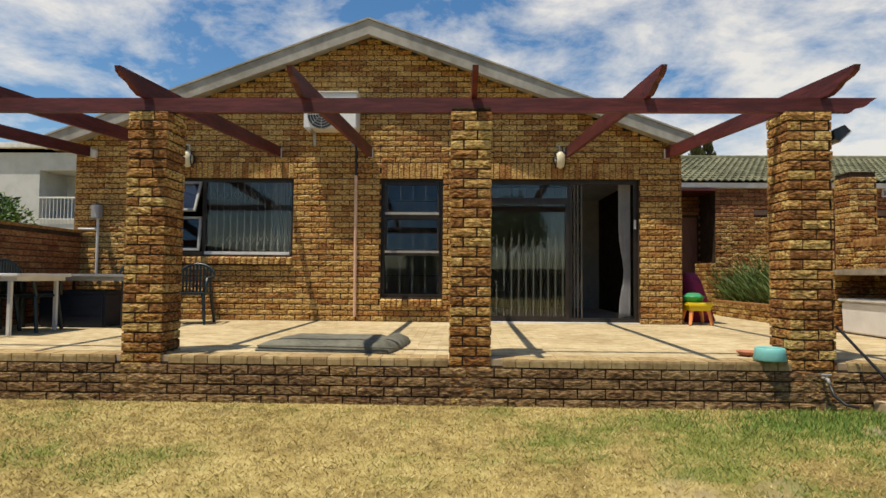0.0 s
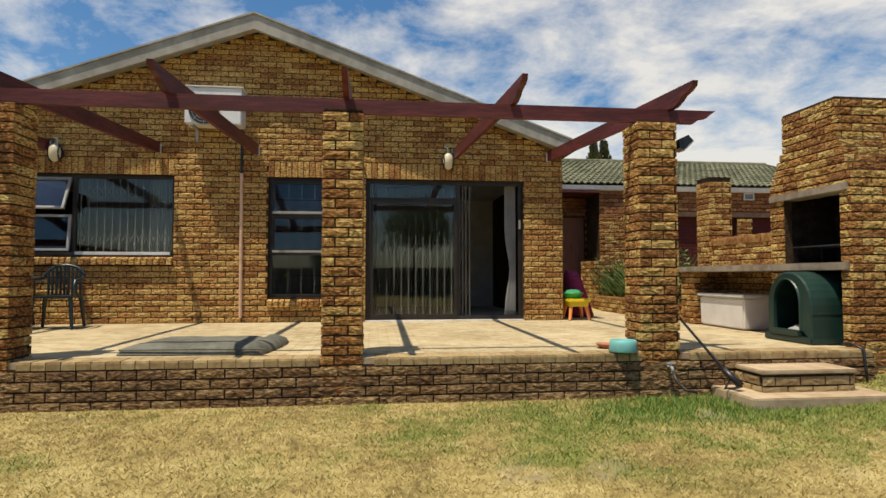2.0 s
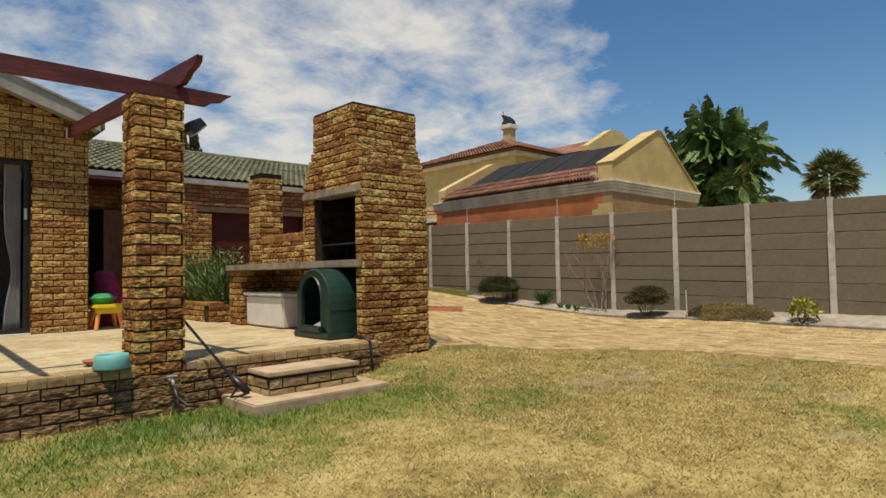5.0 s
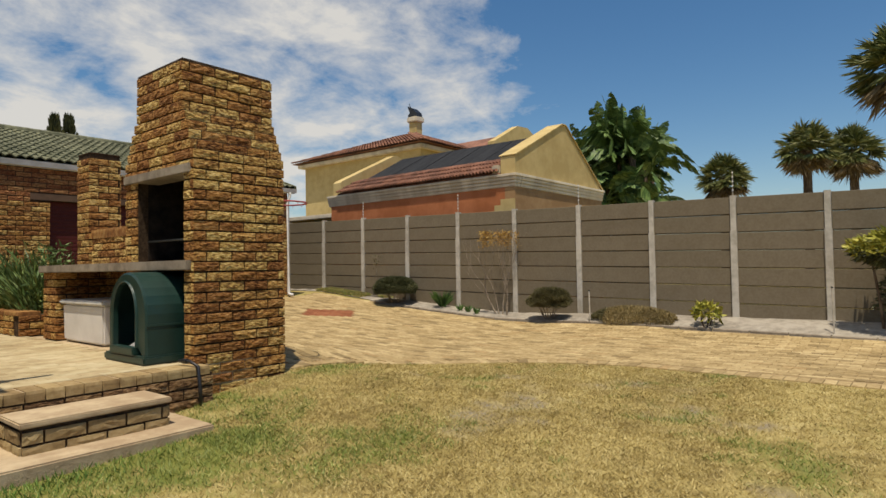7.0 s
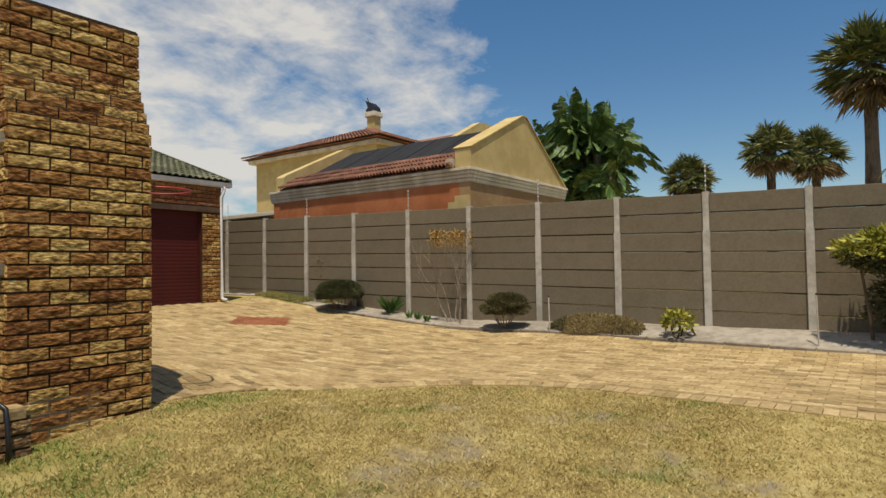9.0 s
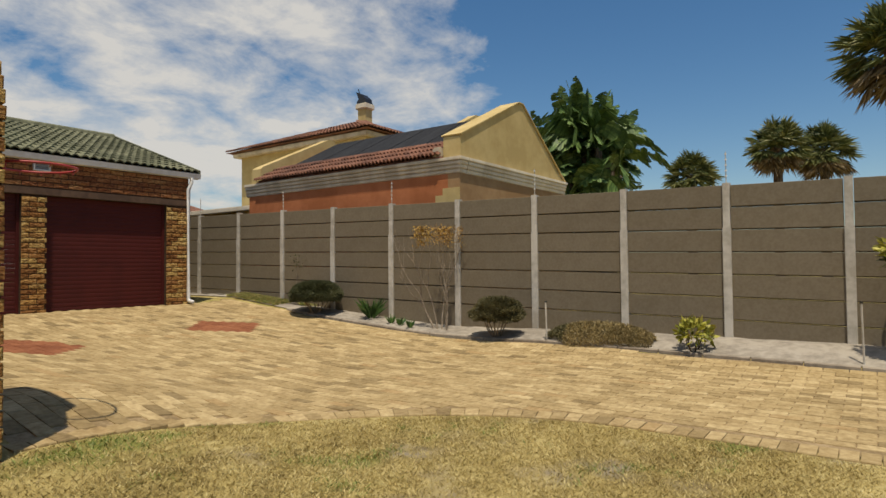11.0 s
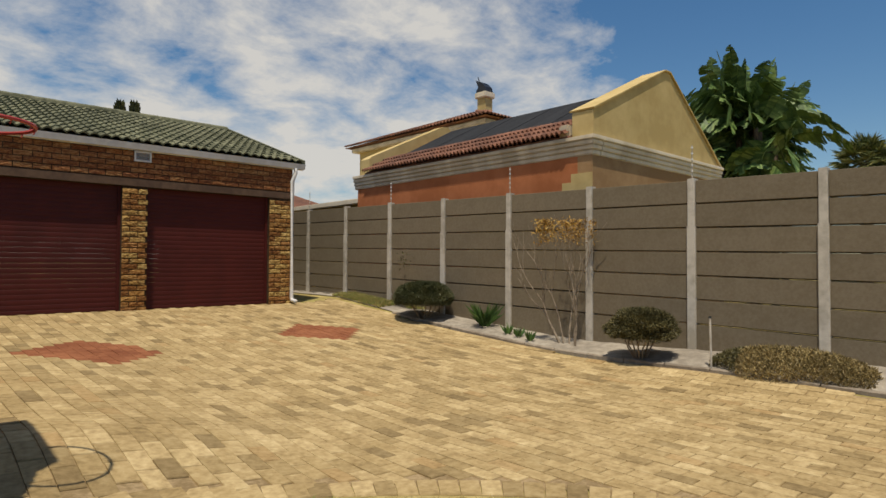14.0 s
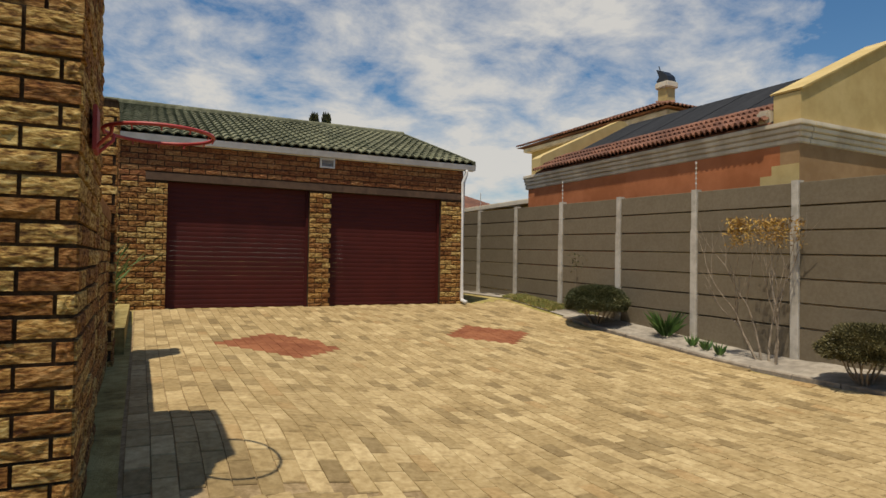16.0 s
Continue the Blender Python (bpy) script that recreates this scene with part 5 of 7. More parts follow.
part("spout", tube([(2.99, 4.862, 0.235), (2.99, 4.78, 0.235), (2.99, 4.76, 0.20)], 0.014), M_GREY, tap, smooth=True)
part("handle", tube([(2.95, 4.80, 0.27), (3.03, 4.80, 0.27)], 0.009), M_GREY, tap)
part("stem", tube([(2.99, 4.80, 0.23), (2.99, 4.80, 0.272)], 0.010), M_GREY, tap)
part("hose_end", tube([(2.99, 4.757, 0.20), (3.0, 4.72, 0.12), (3.05, 4.66, 0.06), (3.12, 4.6, 0.05)], 0.012), M_DARK, tap, smooth=True)

# ---- loose things on the patio ----
cush = thing("dog_cushion", (-1.15, 5.62, PZ), "flat grey-green canvas dog cushion rumpled at one end", "cushion")
bm = bmesh.new()
nx, ny = 44, 26
top, bot = [], []
for j in range(ny + 1):
    for i in range(nx + 1):
        u, v = i / nx * 2 - 1, j / ny * 2 - 1
        e = max(0.0, 1 - max(abs(u) ** 7, abs(v) ** 5)) ** 0.45
        k = 1 - 0.05 * (abs(v) ** 3) * abs(u)
        x, y = -1.15 + 0.64 * u * k + 0.05 * v, 5.62 + 0.50 * v - 0.03 * u
        lump = 0.055 * math.exp(-((u - 0.84) / 0.12) ** 2) * (0.6 + 0.4 * math.sin(v * 5)) + 0.012 * noise.noise((u * 3, v * 3, 1)) - 0.03 * math.exp(-((u - 0.66) / 0.06) ** 2)
        top.append(bm.verts.new((x, y, PZ + 0.010 + (0.080 + lump * 0.8) * e)))
        bot.append(bm.verts.new((x, y, PZ + 0.004)) if i in (0, nx) or j in (0, ny) else None)
for j in range(ny):
    for i in range(nx):
        p = j * (nx + 1) + i
        bm.faces.new((top[p], top[p + 1], top[p + nx + 2], top[p + nx + 1]))
rim = [j for j in range(nx + 1)] + [(j + 1) * (nx + 1) - 1 for j in range(1, ny + 1)] + [ny * (nx + 1) + i for i in range(nx - 1, -1, -1)] + [j * (nx + 1) for j in range(ny - 1, 0, -1)]
for p, q2 in zip(rim, rim[1:] + rim[:1]):
    bm.faces.new((top[q2], top[p], bot[p], bot[q2]))
bm.faces.new([bot[p] for p in rim][::-1])
part("cover", bm, M_CUSHION, cush, smooth=True)
part("piping", tube([(-1.79 + 0.0, 5.16, PZ + 0.05), (-1.15, 5.118, PZ + 0.055), (-0.56, 5.09, PZ + 0.05)], 0.008), M_CUSHION, cush)


def lathe(profile, centre, sides=28):
    bm, cx, cy = bmesh.new(), centre[0], centre[1]
    rings = [[bm.verts.new((cx + r * math.cos(2 * math.pi * k / sides), cy + r * math.sin(2 * math.pi * k / sides), centre[2] + z)) for k in range(sides)] for r, z in profile]
    for p, q2 in zip(rings, rings[1:]):
        for k in range(sides):
            bm.faces.new((p[k], p[(k + 1) % sides], q2[(k + 1) % sides], q2[k]))
    bm.faces.new(rings[0][::-1])
    bm.faces.new(rings[-1])
    return bm


bowl = thing("water_bowl", (2.60, 4.915, PZ), "turquoise plastic pet water bowl on the patio edge", "bowl")
part("shell", lathe([(0.125, 0.003), (0.13, 0.012), (0.118, 0.07), (0.115, 0.105), (0.11, 0.108), (0.105, 0.10), (0.09, 0.04), (0.08, 0.035)], (2.60, 4.915, PZ + 0.004)), M_TEAL, bowl, smooth=True)
dish = thing("terracotta_dish", (2.58, 5.24, PZ), "small terracotta saucer on the patio", "dish")
part("shell", lathe([(0.07, 0.0), (0.10, 0.03), (0.105, 0.04), (0.095, 0.04), (0.07, 0.012)], (2.58, 5.24, PZ + 0.004)), M_TERRA, dish, smooth=True)

toy = thing("toy_table", (3.55, 8.95, PZ), "yellow plastic play table with orange legs", "toy table")
part("top", box(3.36, 3.72, 8.72, 9.12, PZ + 0.27, PZ + 0.33, 0.02), M_YELLOW, toy)
part("skirt", box(3.39, 3.69, 8.75, 9.09, PZ + 0.21, PZ + 0.27, 0.01), M_YELLOW, toy)
for sx in (-1, 1):
    for sy in (-1, 1):
        part("leg", tube([(3.54 + 0.12 * sx, 8.92 + 0.13 * sy, PZ + 0.22), (3.54 + 0.16 * sx, 8.92 + 0.18 * sy, PZ + 0.003)], 0.03, r_end=0.024), M_ORANGE, toy, "orange plastic leg")
tub = thing("toy_tub", (3.5, 8.95, PZ + 0.33), "green plastic tub on the play table", "tub")
part("shell", lathe([(0.12, 0.0), (0.15, 0.07), (0.165, 0.075), (0.165, 0.09), (0.14, 0.09), (0.10, 0.13), (0.05, 0.14)], (3.50, 8.94, PZ + 0.331)), M_GREENP, tub, smooth=True)
par = thing("folded_play_tent", (3.5, 9.45, PZ), "crimson fabric play seat leaning by the wall", "play seat")
bm = prism([(9.30, PZ + 0.003), (9.62, PZ + 0.003), (9.58, PZ + 0.72), (9.50, PZ + 0.80), (9.38, PZ + 0.66)], "x", 3.54, 3.74)
for v in bm.verts:
    if v.co.x > 3.7:
        v.co.x += 0.26 * (1 - (v.co.z - PZ) / 0.85)
bmesh.ops.bevel(bm, geom=bm.edges[:], offset=0.03, segments=3, affect="EDGES")
part("cover", bm, M_MAROON, par, smooth=True)

# dog kennel in the niche under the hearth
ken = thing("dog_kennel", (5.1, 5.62, PZ), "dark green moulded plastic dog kennel with arched doorway", "kennel")
KY, KW = 5.57, 0.335


def arch(w, h0, h1, n=14):
    return [(KY - w, h0)] + [(KY - w * math.cos(math.pi * i / n), h1 - w + w * math.sin(math.pi * i / n)) for i in range(n + 1)] + [(KY + w, h0)]


outer, inner = arch(KW, PZ + 0.05, PZ + 0.73), arch(KW - 0.02, PZ + 0.06, PZ + 0.71)
bm = bmesh.new()
loops = [[bm.verts.new((x, y, z)) for y, z in loop] for x, loop in ((5.48, outer), (4.70, outer), (4.685, arch(KW - 0.02, PZ + 0.05, PZ + 0.715)))]
door_l = [(KY + 0.02 + (y - KY) * 0.58, PZ + 0.12 + (z - PZ - 0.05) * 0.78) for y, z in outer]
loops += [[bm.verts.new((x, y, z)) for y, z in loop] for x, loop in ((4.682, [(KY + 0.02 + (y - KY - 0.02) * 1.13, z + 0.012) for y, z in door_l]), (4.668, [(KY + 0.02 + (y - KY - 0.02) * 1.08, z + 0.006) for y, z in door_l]), (4.672, door_l), (4.71, door_l), (4.72, inner), (5.46, inner))]
for p, q2 in zip(loops, loops[1:]):
    for i in range(len(p) - 1):
        bm.faces.new((p[i], p[i + 1], q2[i + 1], q2[i]))
bm.faces.new(loops[0])
bm.faces.new(loops[-1][::-1])
bmesh.ops.recalc_face_normals(bm, faces=bm.faces)
part("shell", bm, M_KENNEL, ken, smooth=False)
part("base", box(4.655, 5.52, KY - 0.36, KY + 0.36, PZ + 0.003, PZ + 0.07, 0.012), M_KENNEL, ken)
part("sill", box(4.645, 4.72, KY - 0.19, KY + 0.23, PZ + 0.07, PZ + 0.13, 0.008), M_KENNEL, ken)
part("joint_band", box(4.685, 5.485, KY - KW - 0.006, KY - KW + 0.001, PZ + 0.30, PZ + 0.315), M_KENNEL, ken)
bed = thing("kennel_blanket", (4.92, 5.57, PZ + 0.07), "crumpled grey and white blanket inside the kennel", "blanket")
bm = bmesh.new()
bmesh.ops.create_icosphere(bm, subdivisions=3, radius=1.0, matrix=Matrix.Translation((4.92, KY, PZ + 0.075)) @ Matrix.Diagonal((0.22, 0.22, 0.10, 1)))
for v in bm.verts:
    v.co += 0.035 * noise.noise_vector(v.co * 9)
    v.co.z = max(v.co.z, PZ + 0.073)
part("cloth", bm, M_GREY, bed, smooth=True)

sbox = thing("storage_box", (5.2, 7.3, PZ), "large white plastic storage box with lid under the counter", "storage box")
bm = box(5.02, 5.48, 6.86, 7.88, PZ + 0.003, PZ + 0.40, 0.02)
for v in bm.verts:
    k = 1 + 0.06 * (v.co.z - PZ - 0.2)
    v.co.x, v.co.y = 5.25 + (v.co.x - 5.25) * k, 7.37 + (v.co.y - 7.37) * k
part("tub", bm, M_BOXW, sbox)
part("lid", box(4.99, 5.495, 6.82, 7.92, PZ + 0.401, PZ + 0.445, 0.014), M_WHITE, sbox, "white lid with rolled rim")

pole = thing("black_pole", (3.4, 4.75, 0.1), "thin black pole leaning from the pillar to the step", "pole")
part("shaft", tube([(3.13, 4.93, 0.68), (3.47, 4.60, 0.12)], 0.012), M_BLACK, pole)
part("grip", tube([(3.40, 4.668, 0.235), (3.50, 4.57, 0.10)], 0.026, r_end=0.034), M_BLACK, pole, smooth=True)
part("strap", tube([(3.44, 4.64, 0.14), (3.36, 4.58, 0.085), (3.42, 4.53, 0.095), (3.50, 4.56, 0.10)], 0.010), M_BLACK, pole, smooth=True)


hose = thing("drain_hose", (4.90, 4.85, 0.1), "short black hose hanging over the patio edge by the braai", "hose")
part("tube", tube([(4.86, 5.06, PZ + 0.03), (4.88, 4.93, PZ + 0.035), (4.90, 4.845, PZ + 0.0), (4.905, 4.83, 0.20), (4.91, 4.82, 0.03)], 0.013, sides=8), M_BLACK, hose, smooth=True)
part("coupling", tube([(4.87, 5.02, PZ + 0.031), (4.877, 4.96, PZ + 0.034)], 0.02, sides=10), M_BLACK, hose)


def plastic_chair(x, y, turn, label):
    """A moulded garden armchair, built at the origin facing -y and then turned."""
    ob = thing("garden_chair", (0, 0, 0), label, "chair", "plastic garden chairs")
    part("seat", box(-0.23, 0.23, -0.23, 0.22, 0.40, 0.43, 0.012), M_CHAIR, ob)
    for sx in (-1, 1):
        for sy in (-1, 1):
            part("leg", tube([(0.21 * sx, 0.20 * sy, 0.41), (0.25 * sx, 0.25 * sy, 0.003)], 0.028, r_end=0.02), M_CHAIR, ob)
        part("armrest", tube([(0.24 * sx, 0.22, 0.66), (0.27 * sx, 0.0, 0.64), (0.26 * sx, -0.2, 0.62), (0.25 * sx, -0.23, 0.42)], 0.022), M_CHAIR, ob, smooth=True)
    pts = [(0.24 * math.cos(math.pi * k / 10), 0.24 + 0.05 * math.sin(math.pi * k / 10), 0.66 + 0.17 * math.sin(math.pi * k / 10)) for k in range(11)]
    part("back_rim", tube(pts, 0.02), M_CHAIR, ob, smooth=True)
    for k in range(9):
        xx = -0.19 + 0.0475 * k
        zt = 0.66 + 0.17 * math.sqrt(max(0.0, 1 - (xx / 0.24) ** 2))
        part("back_slat", box(xx - 0.014, xx + 0.014, 0.235, 0.25, 0.43, zt, 0.004), M_CHAIR, ob)
    ob.matrix_basis = pose(x, y, PZ, 0, 0, turn)
    return ob


plastic_chair(-3.72, 8.1, 8, "dark green plastic garden armchair below the window")
plastic_chair(-5.35, 6.1, 100, "dark plastic garden armchair in the shade by the white table")
plastic_chair(-4.6, 8.52, 180, "dark plastic garden armchair behind the folding table")
plastic_chair(-5.05, 6.75, 95, "dark plastic garden armchair under the white table")
plastic_chair(-5.45, 6.62, 60, "dark plastic garden armchair beside the boundary wall")
plastic_chair(-5.1, 5.75, 80, "dark plastic garden armchair between the tables")
# crate made large and dark to stand in for the tables' deep shade
crate = thing("storage_crate", (-4.75, 7.0, PZ), "dark blue plastic crate enlarged to fill in the shade under the tables", "crate")
part("body", box(-5.30, -4.46, 7.28, 8.12, PZ + 0.003, PZ + 0.42, 0.02), M_NAVY, crate)
part("rim", box(-5.33, -4.43, 7.25, 8.15, PZ + 0.421, PZ + 0.46, 0.012), M_NAVY, crate)
for z in (0.12, 0.22, 0.32):
    part("rib", box(-5.28, -4.48, 7.266, 7.279, PZ + z, PZ + z + 0.02, 0.004), M_NAVY, crate)


def folding_table(x0, x1, y0, y1, label, mat, leg_mat):
    ob = thing("folding_table", ((x0 + x1) / 2, (y0 + y1) / 2, PZ), label, "table", "folding tables")
    part("tabletop", box(x0, x1, y0, y1, 0.995, 1.035, 0.01), mat, ob)
    part("apron", box(x0 + 0.05, x1 - 0.05, y0 + 0.05, y1 - 0.05, 0.95, 0.994), mat, ob)
    for x in (x0 + 0.14, x1 - 0.14):
        for y in (y0 + 0.08, y1 - 0.08):
            part("leg", box(x - 0.02, x + 0.02, y - 0.02, y + 0.02, PZ + 0.003, 0.949, 0.004), leg_mat, ob)


folding_table(-5.78, -4.70, 6.1, 7.0, "white folding table in the shade beside the wall", M_WHITE, M_WHITE)
folding_table(-5.6, -4.05, 7.15, 8.3, "grey-topped folding table near the house wall", M_GREY, M_DARK)

RGX, RGY, RGZ = 6.08, 5.35, 1.74
ring = thing("basketball_ring", (5.83, RGY, RGZ), "faded red steel basketball ring on the chimney side", "basketball ring")
part("hoop", tube([(RGX + 0.215 * math.cos(t * math.pi / 20), RGY + 0.215 * math.sin(t * math.pi / 20), RGZ) for t in range(41)], 0.008, sides=6), M_RED, ring, smooth=True)
part("mount", box(5.834, 5.85, RGY - 0.09, RGY + 0.09, RGZ - 0.10, RGZ + 0.08, 0.003), M_RED, ring)
for dy in (-0.07, 0.07):
    part("arm", tube([(5.846, RGY + dy, RGZ - 0.09), (5.90, RGY + dy * 1.3, RGZ - 0.03), (5.905, RGY + dy * 1.4, RGZ)], 0.007, sides=6), M_RED, ring)
for t in range(12):
    a = t * math.pi / 6
    part("net_hook", tube([(RGX + 0.215 * math.cos(a), RGY + 0.215 * math.sin(a), RGZ - 0.006), (RGX + 0.208 * math.cos(a), RGY + 0.208 * math.sin(a), RGZ - 0.022)], 0.003, sides=5), M_RED, ring)


# ---- plants: leaves as small folded blades, many in one crown ----
def blades(name, base, tip, width, mat, parent, label="", droop=0.0):
    """Folded diamond leaves from arrays of base and tip points; one crown is one mesh."""
    base, tip, width = np.asarray(base, float), np.asarray(tip, float), np.asarray(width, float).reshape(-1, 1)
    d = tip - base
    rgn = np.random.default_rng(len(base))
    side = np.cross(d, rgn.normal(size=d.shape))
    side /= np.linalg.norm(side, axis=1, keepdims=True) + 1e-9
    mid = base + d * 0.45
    mid[:, 2] += droop * np.linalg.norm(d, axis=1)
    n = len(base)
    v = np.stack([base, mid + side * width, tip, mid - side * width], 1).reshape(-1, 3)
    f = np.arange(4 * n).reshape(n, 4)
    tris = np.concatenate([f[:, [0, 1, 2]], f[:, [0, 2, 3]]])
    me = bpy.data.meshes.new(name)
    me.from_pydata(v.tolist(), [], tris.tolist())
    me.materials.append(mat)
    ob = new(name, me)
    if parent is not None:
        ob.parent = parent
        ob.matrix_parent_inverse = where(parent).inverted()
    if label:
        ob["label"] = label
    return ob


def shell_leaves(rgn, n, c, r, length, inner=0.75, low=-1.0, lumps=0.12):
    """Leaf bases and tips over the outside of an uneven dome."""
    d = rgn.normal(size=(n, 3))
    d /= np.linalg.norm(d, axis=1, keepdims=True)
    d[:, 2] = np.where(d[:, 2] < low, -d[:, 2], d[:, 2])
    k = inner + (1 - inner) * rgn.random((n, 1)) ** 0.5
    wob = np.array([1 + lumps * noise.noise(Vector(p) * 2.3 + Vector(c)) for p in d]).reshape(-1, 1)
    b = np.array(c) + d * k * wob * np.array(r)
    t = b + (d + rgn.normal(size=(n, 3)) * 0.55) * length * (0.6 + 0.8 * rgn.random((n, 1)))
    return b, t


def shrub(name, x, y, r, h0, h1, n, leaf, width, mat, label, category="shrub", stems=9, lumps=0.15, seed=1, low=-0.55, dense=False):
    z = ground_z(x, y)
    ob = thing(name, (x, y, z), label, category, "")
    rgn = np.random.default_rng(seed)
    rg2 = random.Random(seed)
    c = (x, y, z + (h0 + h1) / 2)
    for i in range(stems):
        a = 2 * math.pi * i / stems + rg2.uniform(-0.3, 0.3)
        q1 = (x + 0.04 * math.cos(a), y + 0.04 * math.sin(a), z - 0.02)
        q2 = (x + r[0] * 0.55 * math.cos(a), y + r[1] * 0.55 * math.sin(a), z + h0 + (h1 - h0) * 0.4)
        mid = tuple((p + q) / 2 + rg2.uniform(-0.03, 0.03) for p, q in zip(q1, q2))
        part("stem", tube([q1, mid, q2], 0.012, sides=5, r_end=0.006), M_TWIG if mat is not M_LEAF_LIME else M_BARK, ob)
    b, t = shell_leaves(rgn, n, c, (r[0], r[1], (h1 - h0) / 2), leaf, 0.72 if dense else 0.55, low, lumps)
    blades("crown", b, t, np.full(n, width), mat, ob)
    if dense:
        bm = bmesh.new()
        bmesh.ops.create_icosphere(bm, subdivisions=4, radius=1.0)
        for v in bm.verts:
            d = v.co.normalized()
            w = 0.80 * (1 + lumps * noise.noise(d * 2.3 + Vector(c))) + 0.06 * noise.noise(d * 14)
            v.co = Vector(c) + Vector((d.x * r[0], d.y * r[1], max(d.z, low) * (h1 - h0) / 2)) * w
        part("inner_foliage", bm, mat, ob)
    return ob


shrub("clipped_bush", 12.33, 9.80, (0.47, 0.52, 0), 0.10, 0.60, 42000, 0.017, 0.0048, M_LEAF_DARK, "dark clipped dome bush in the sandy bed", "bush", seed=2, low=-0.5, lumps=0.08, dense=True)
shrub("clipped_bush", 12.20, 5.86, (0.33, 0.40, 0), 0.12, 0.57, 32000, 0.017, 0.0048, M_LEAF_BROWN, "brownish clipped bush leaning in the sandy bed", "bush", seed=3, low=-0.5, lumps=0.25, dense=True)
shrub("golden_shrub", 12.10, 3.12, (0.16, 0.19, 0), 0.06, 0.34, 360, 0.055, 0.022, M_LEAF_LIME, "lime-yellow leafy young shrub in the bed", "shrub", stems=5, seed=4, lumps=0.4)
hed = thing("topiary_hedge", (12.25, 0.45, ground_z(12.25, 0.45)), "lime-topped clipped hedge crown on bare trunks", "hedge")
rgn = np.random.default_rng(6)
hb, ht = shell_leaves(rgn, 9000, (12.25, 0.30, 1.24), (0.48, 1.0, 0.29), 0.05, 0.7, -0.9, 0.1)
# the crown's lit top and shaded underside are set by leaf colour
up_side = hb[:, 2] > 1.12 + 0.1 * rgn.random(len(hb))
blades("crown", hb[up_side], ht[up_side], np.full(up_side.sum(), 0.018), M_LEAF_LIME, hed, "lime-yellow top leaves, coloured as sunlit")
blades("under_crown", hb[~up_side], ht[~up_side], np.full((~up_side).sum(), 0.018), M_LEAF_DARK, hed, "dark lower leaves, coloured as shaded")
# dark leaves added under the crown to give the dark of its shade
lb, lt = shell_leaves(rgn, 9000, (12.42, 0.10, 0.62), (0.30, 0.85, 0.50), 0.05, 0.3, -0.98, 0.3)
blades("lower_growth", lb, lt, np.full(len(lb), 0.016), M_LEAF_DARK, hed, "dark leaves standing in for the shade below the crown")
for k in range(6):
    part("trunk", tube([(12.25 + 0.02 * k, -0.3 + 0.25 * k, ground_z(12.25, 0.3) - 0.02), (12.22, -0.32 + 0.26 * k, 0.55), (12.28, -0.4 + 0.29 * k, 1.05)], 0.022, sides=6, r_end=0.014), M_BARK, hed)

ag = thing("strap_leaf_plant", (12.55, 8.62, ground_z(12.55, 8.62)), "small green strap-leaved plant in the bed", "plant")
rgn = np.random.default_rng(7)
n = 90
a = rgn.random(n) * 2 * np.pi
base = np.stack([12.55 + 0.04 * np.cos(a), 8.62 + 0.04 * np.sin(a), np.full(n, ground_z(12.55, 8.62))], 1)
tip = base + np.stack([np.cos(a) * (0.08 + 0.22 * rgn.random(n)), np.sin(a) * (0.08 + 0.22 * rgn.random(n)), 0.16 + 0.24 * rgn.random(n)], 1)
blades("leaves", base, tip, np.full(n, 0.014), M_LEAF_STRAP, ag, droop=0.12)
for q in range(7):
    xx, yy = 12.3 + 0.1 * math.sin(q * 2.3), 7.75 + 0.08 * q - 0.2
    n = 30
    a = rgn.random(n) * 2 * np.pi
    if q % 3:
        continue
    sp = thing("seedling", (xx, yy, ground_z(xx, yy)), "small sparse green seedling in the sand", "plant", "seedlings")
    base = np.stack([xx + 0.02 * np.cos(a), yy + 0.02 * np.sin(a), np.full(n, ground_z(xx, yy) + 0.01)], 1)
    tip = base + np.stack([np.cos(a) * 0.1 * rgn.random(n), np.sin(a) * 0.1 * rgn.random(n), 0.08 + 0.1 * rgn.random(n)], 1)
    blades("leaves", base, tip, np.full(n, 0.014), M_LEAF_STRAP, sp)

# bare shrub with a golden head
bare = thing("bare_shrub", (12.45, 7.05, ground_z(12.45, 7.05)), "nearly leafless shrub with pale twigs and a golden crown", "shrub")
rg3 = random.Random(9)
gb = []


def fork(p, d, length, rad, depth):
    """A crooked stem that forks towards its end."""
    pts = [p.copy()]
    for i in range(4):
        d = (d + Vector((rg3.uniform(-0.10, 0.10), rg3.uniform(-0.16, 0.16), 0.05))).normalized()
        p = p + d * length / 4
        p.x = min(p.x, 12.74)
        pts.append(p.copy())
    part("stem" if depth == 0 else "twig", tube(pts, rad, sides=5, r_end=rad * 0.6), M_TWIG, bare)
    if p.z > 1.30:
        gb.append(p.copy())
    if depth < 3 and p.z < 1.62:
        for side in (-1, 1):
            e = (d + Vector((rg3.uniform(-0.2, 0.2), side * rg3.uniform(0.22, 0.5), rg3.uniform(0.0, 0.25)))).normalized()
            fork(p.copy(), e, length * rg3.uniform(0.55, 0.85), rad * 0.62, depth + 1)


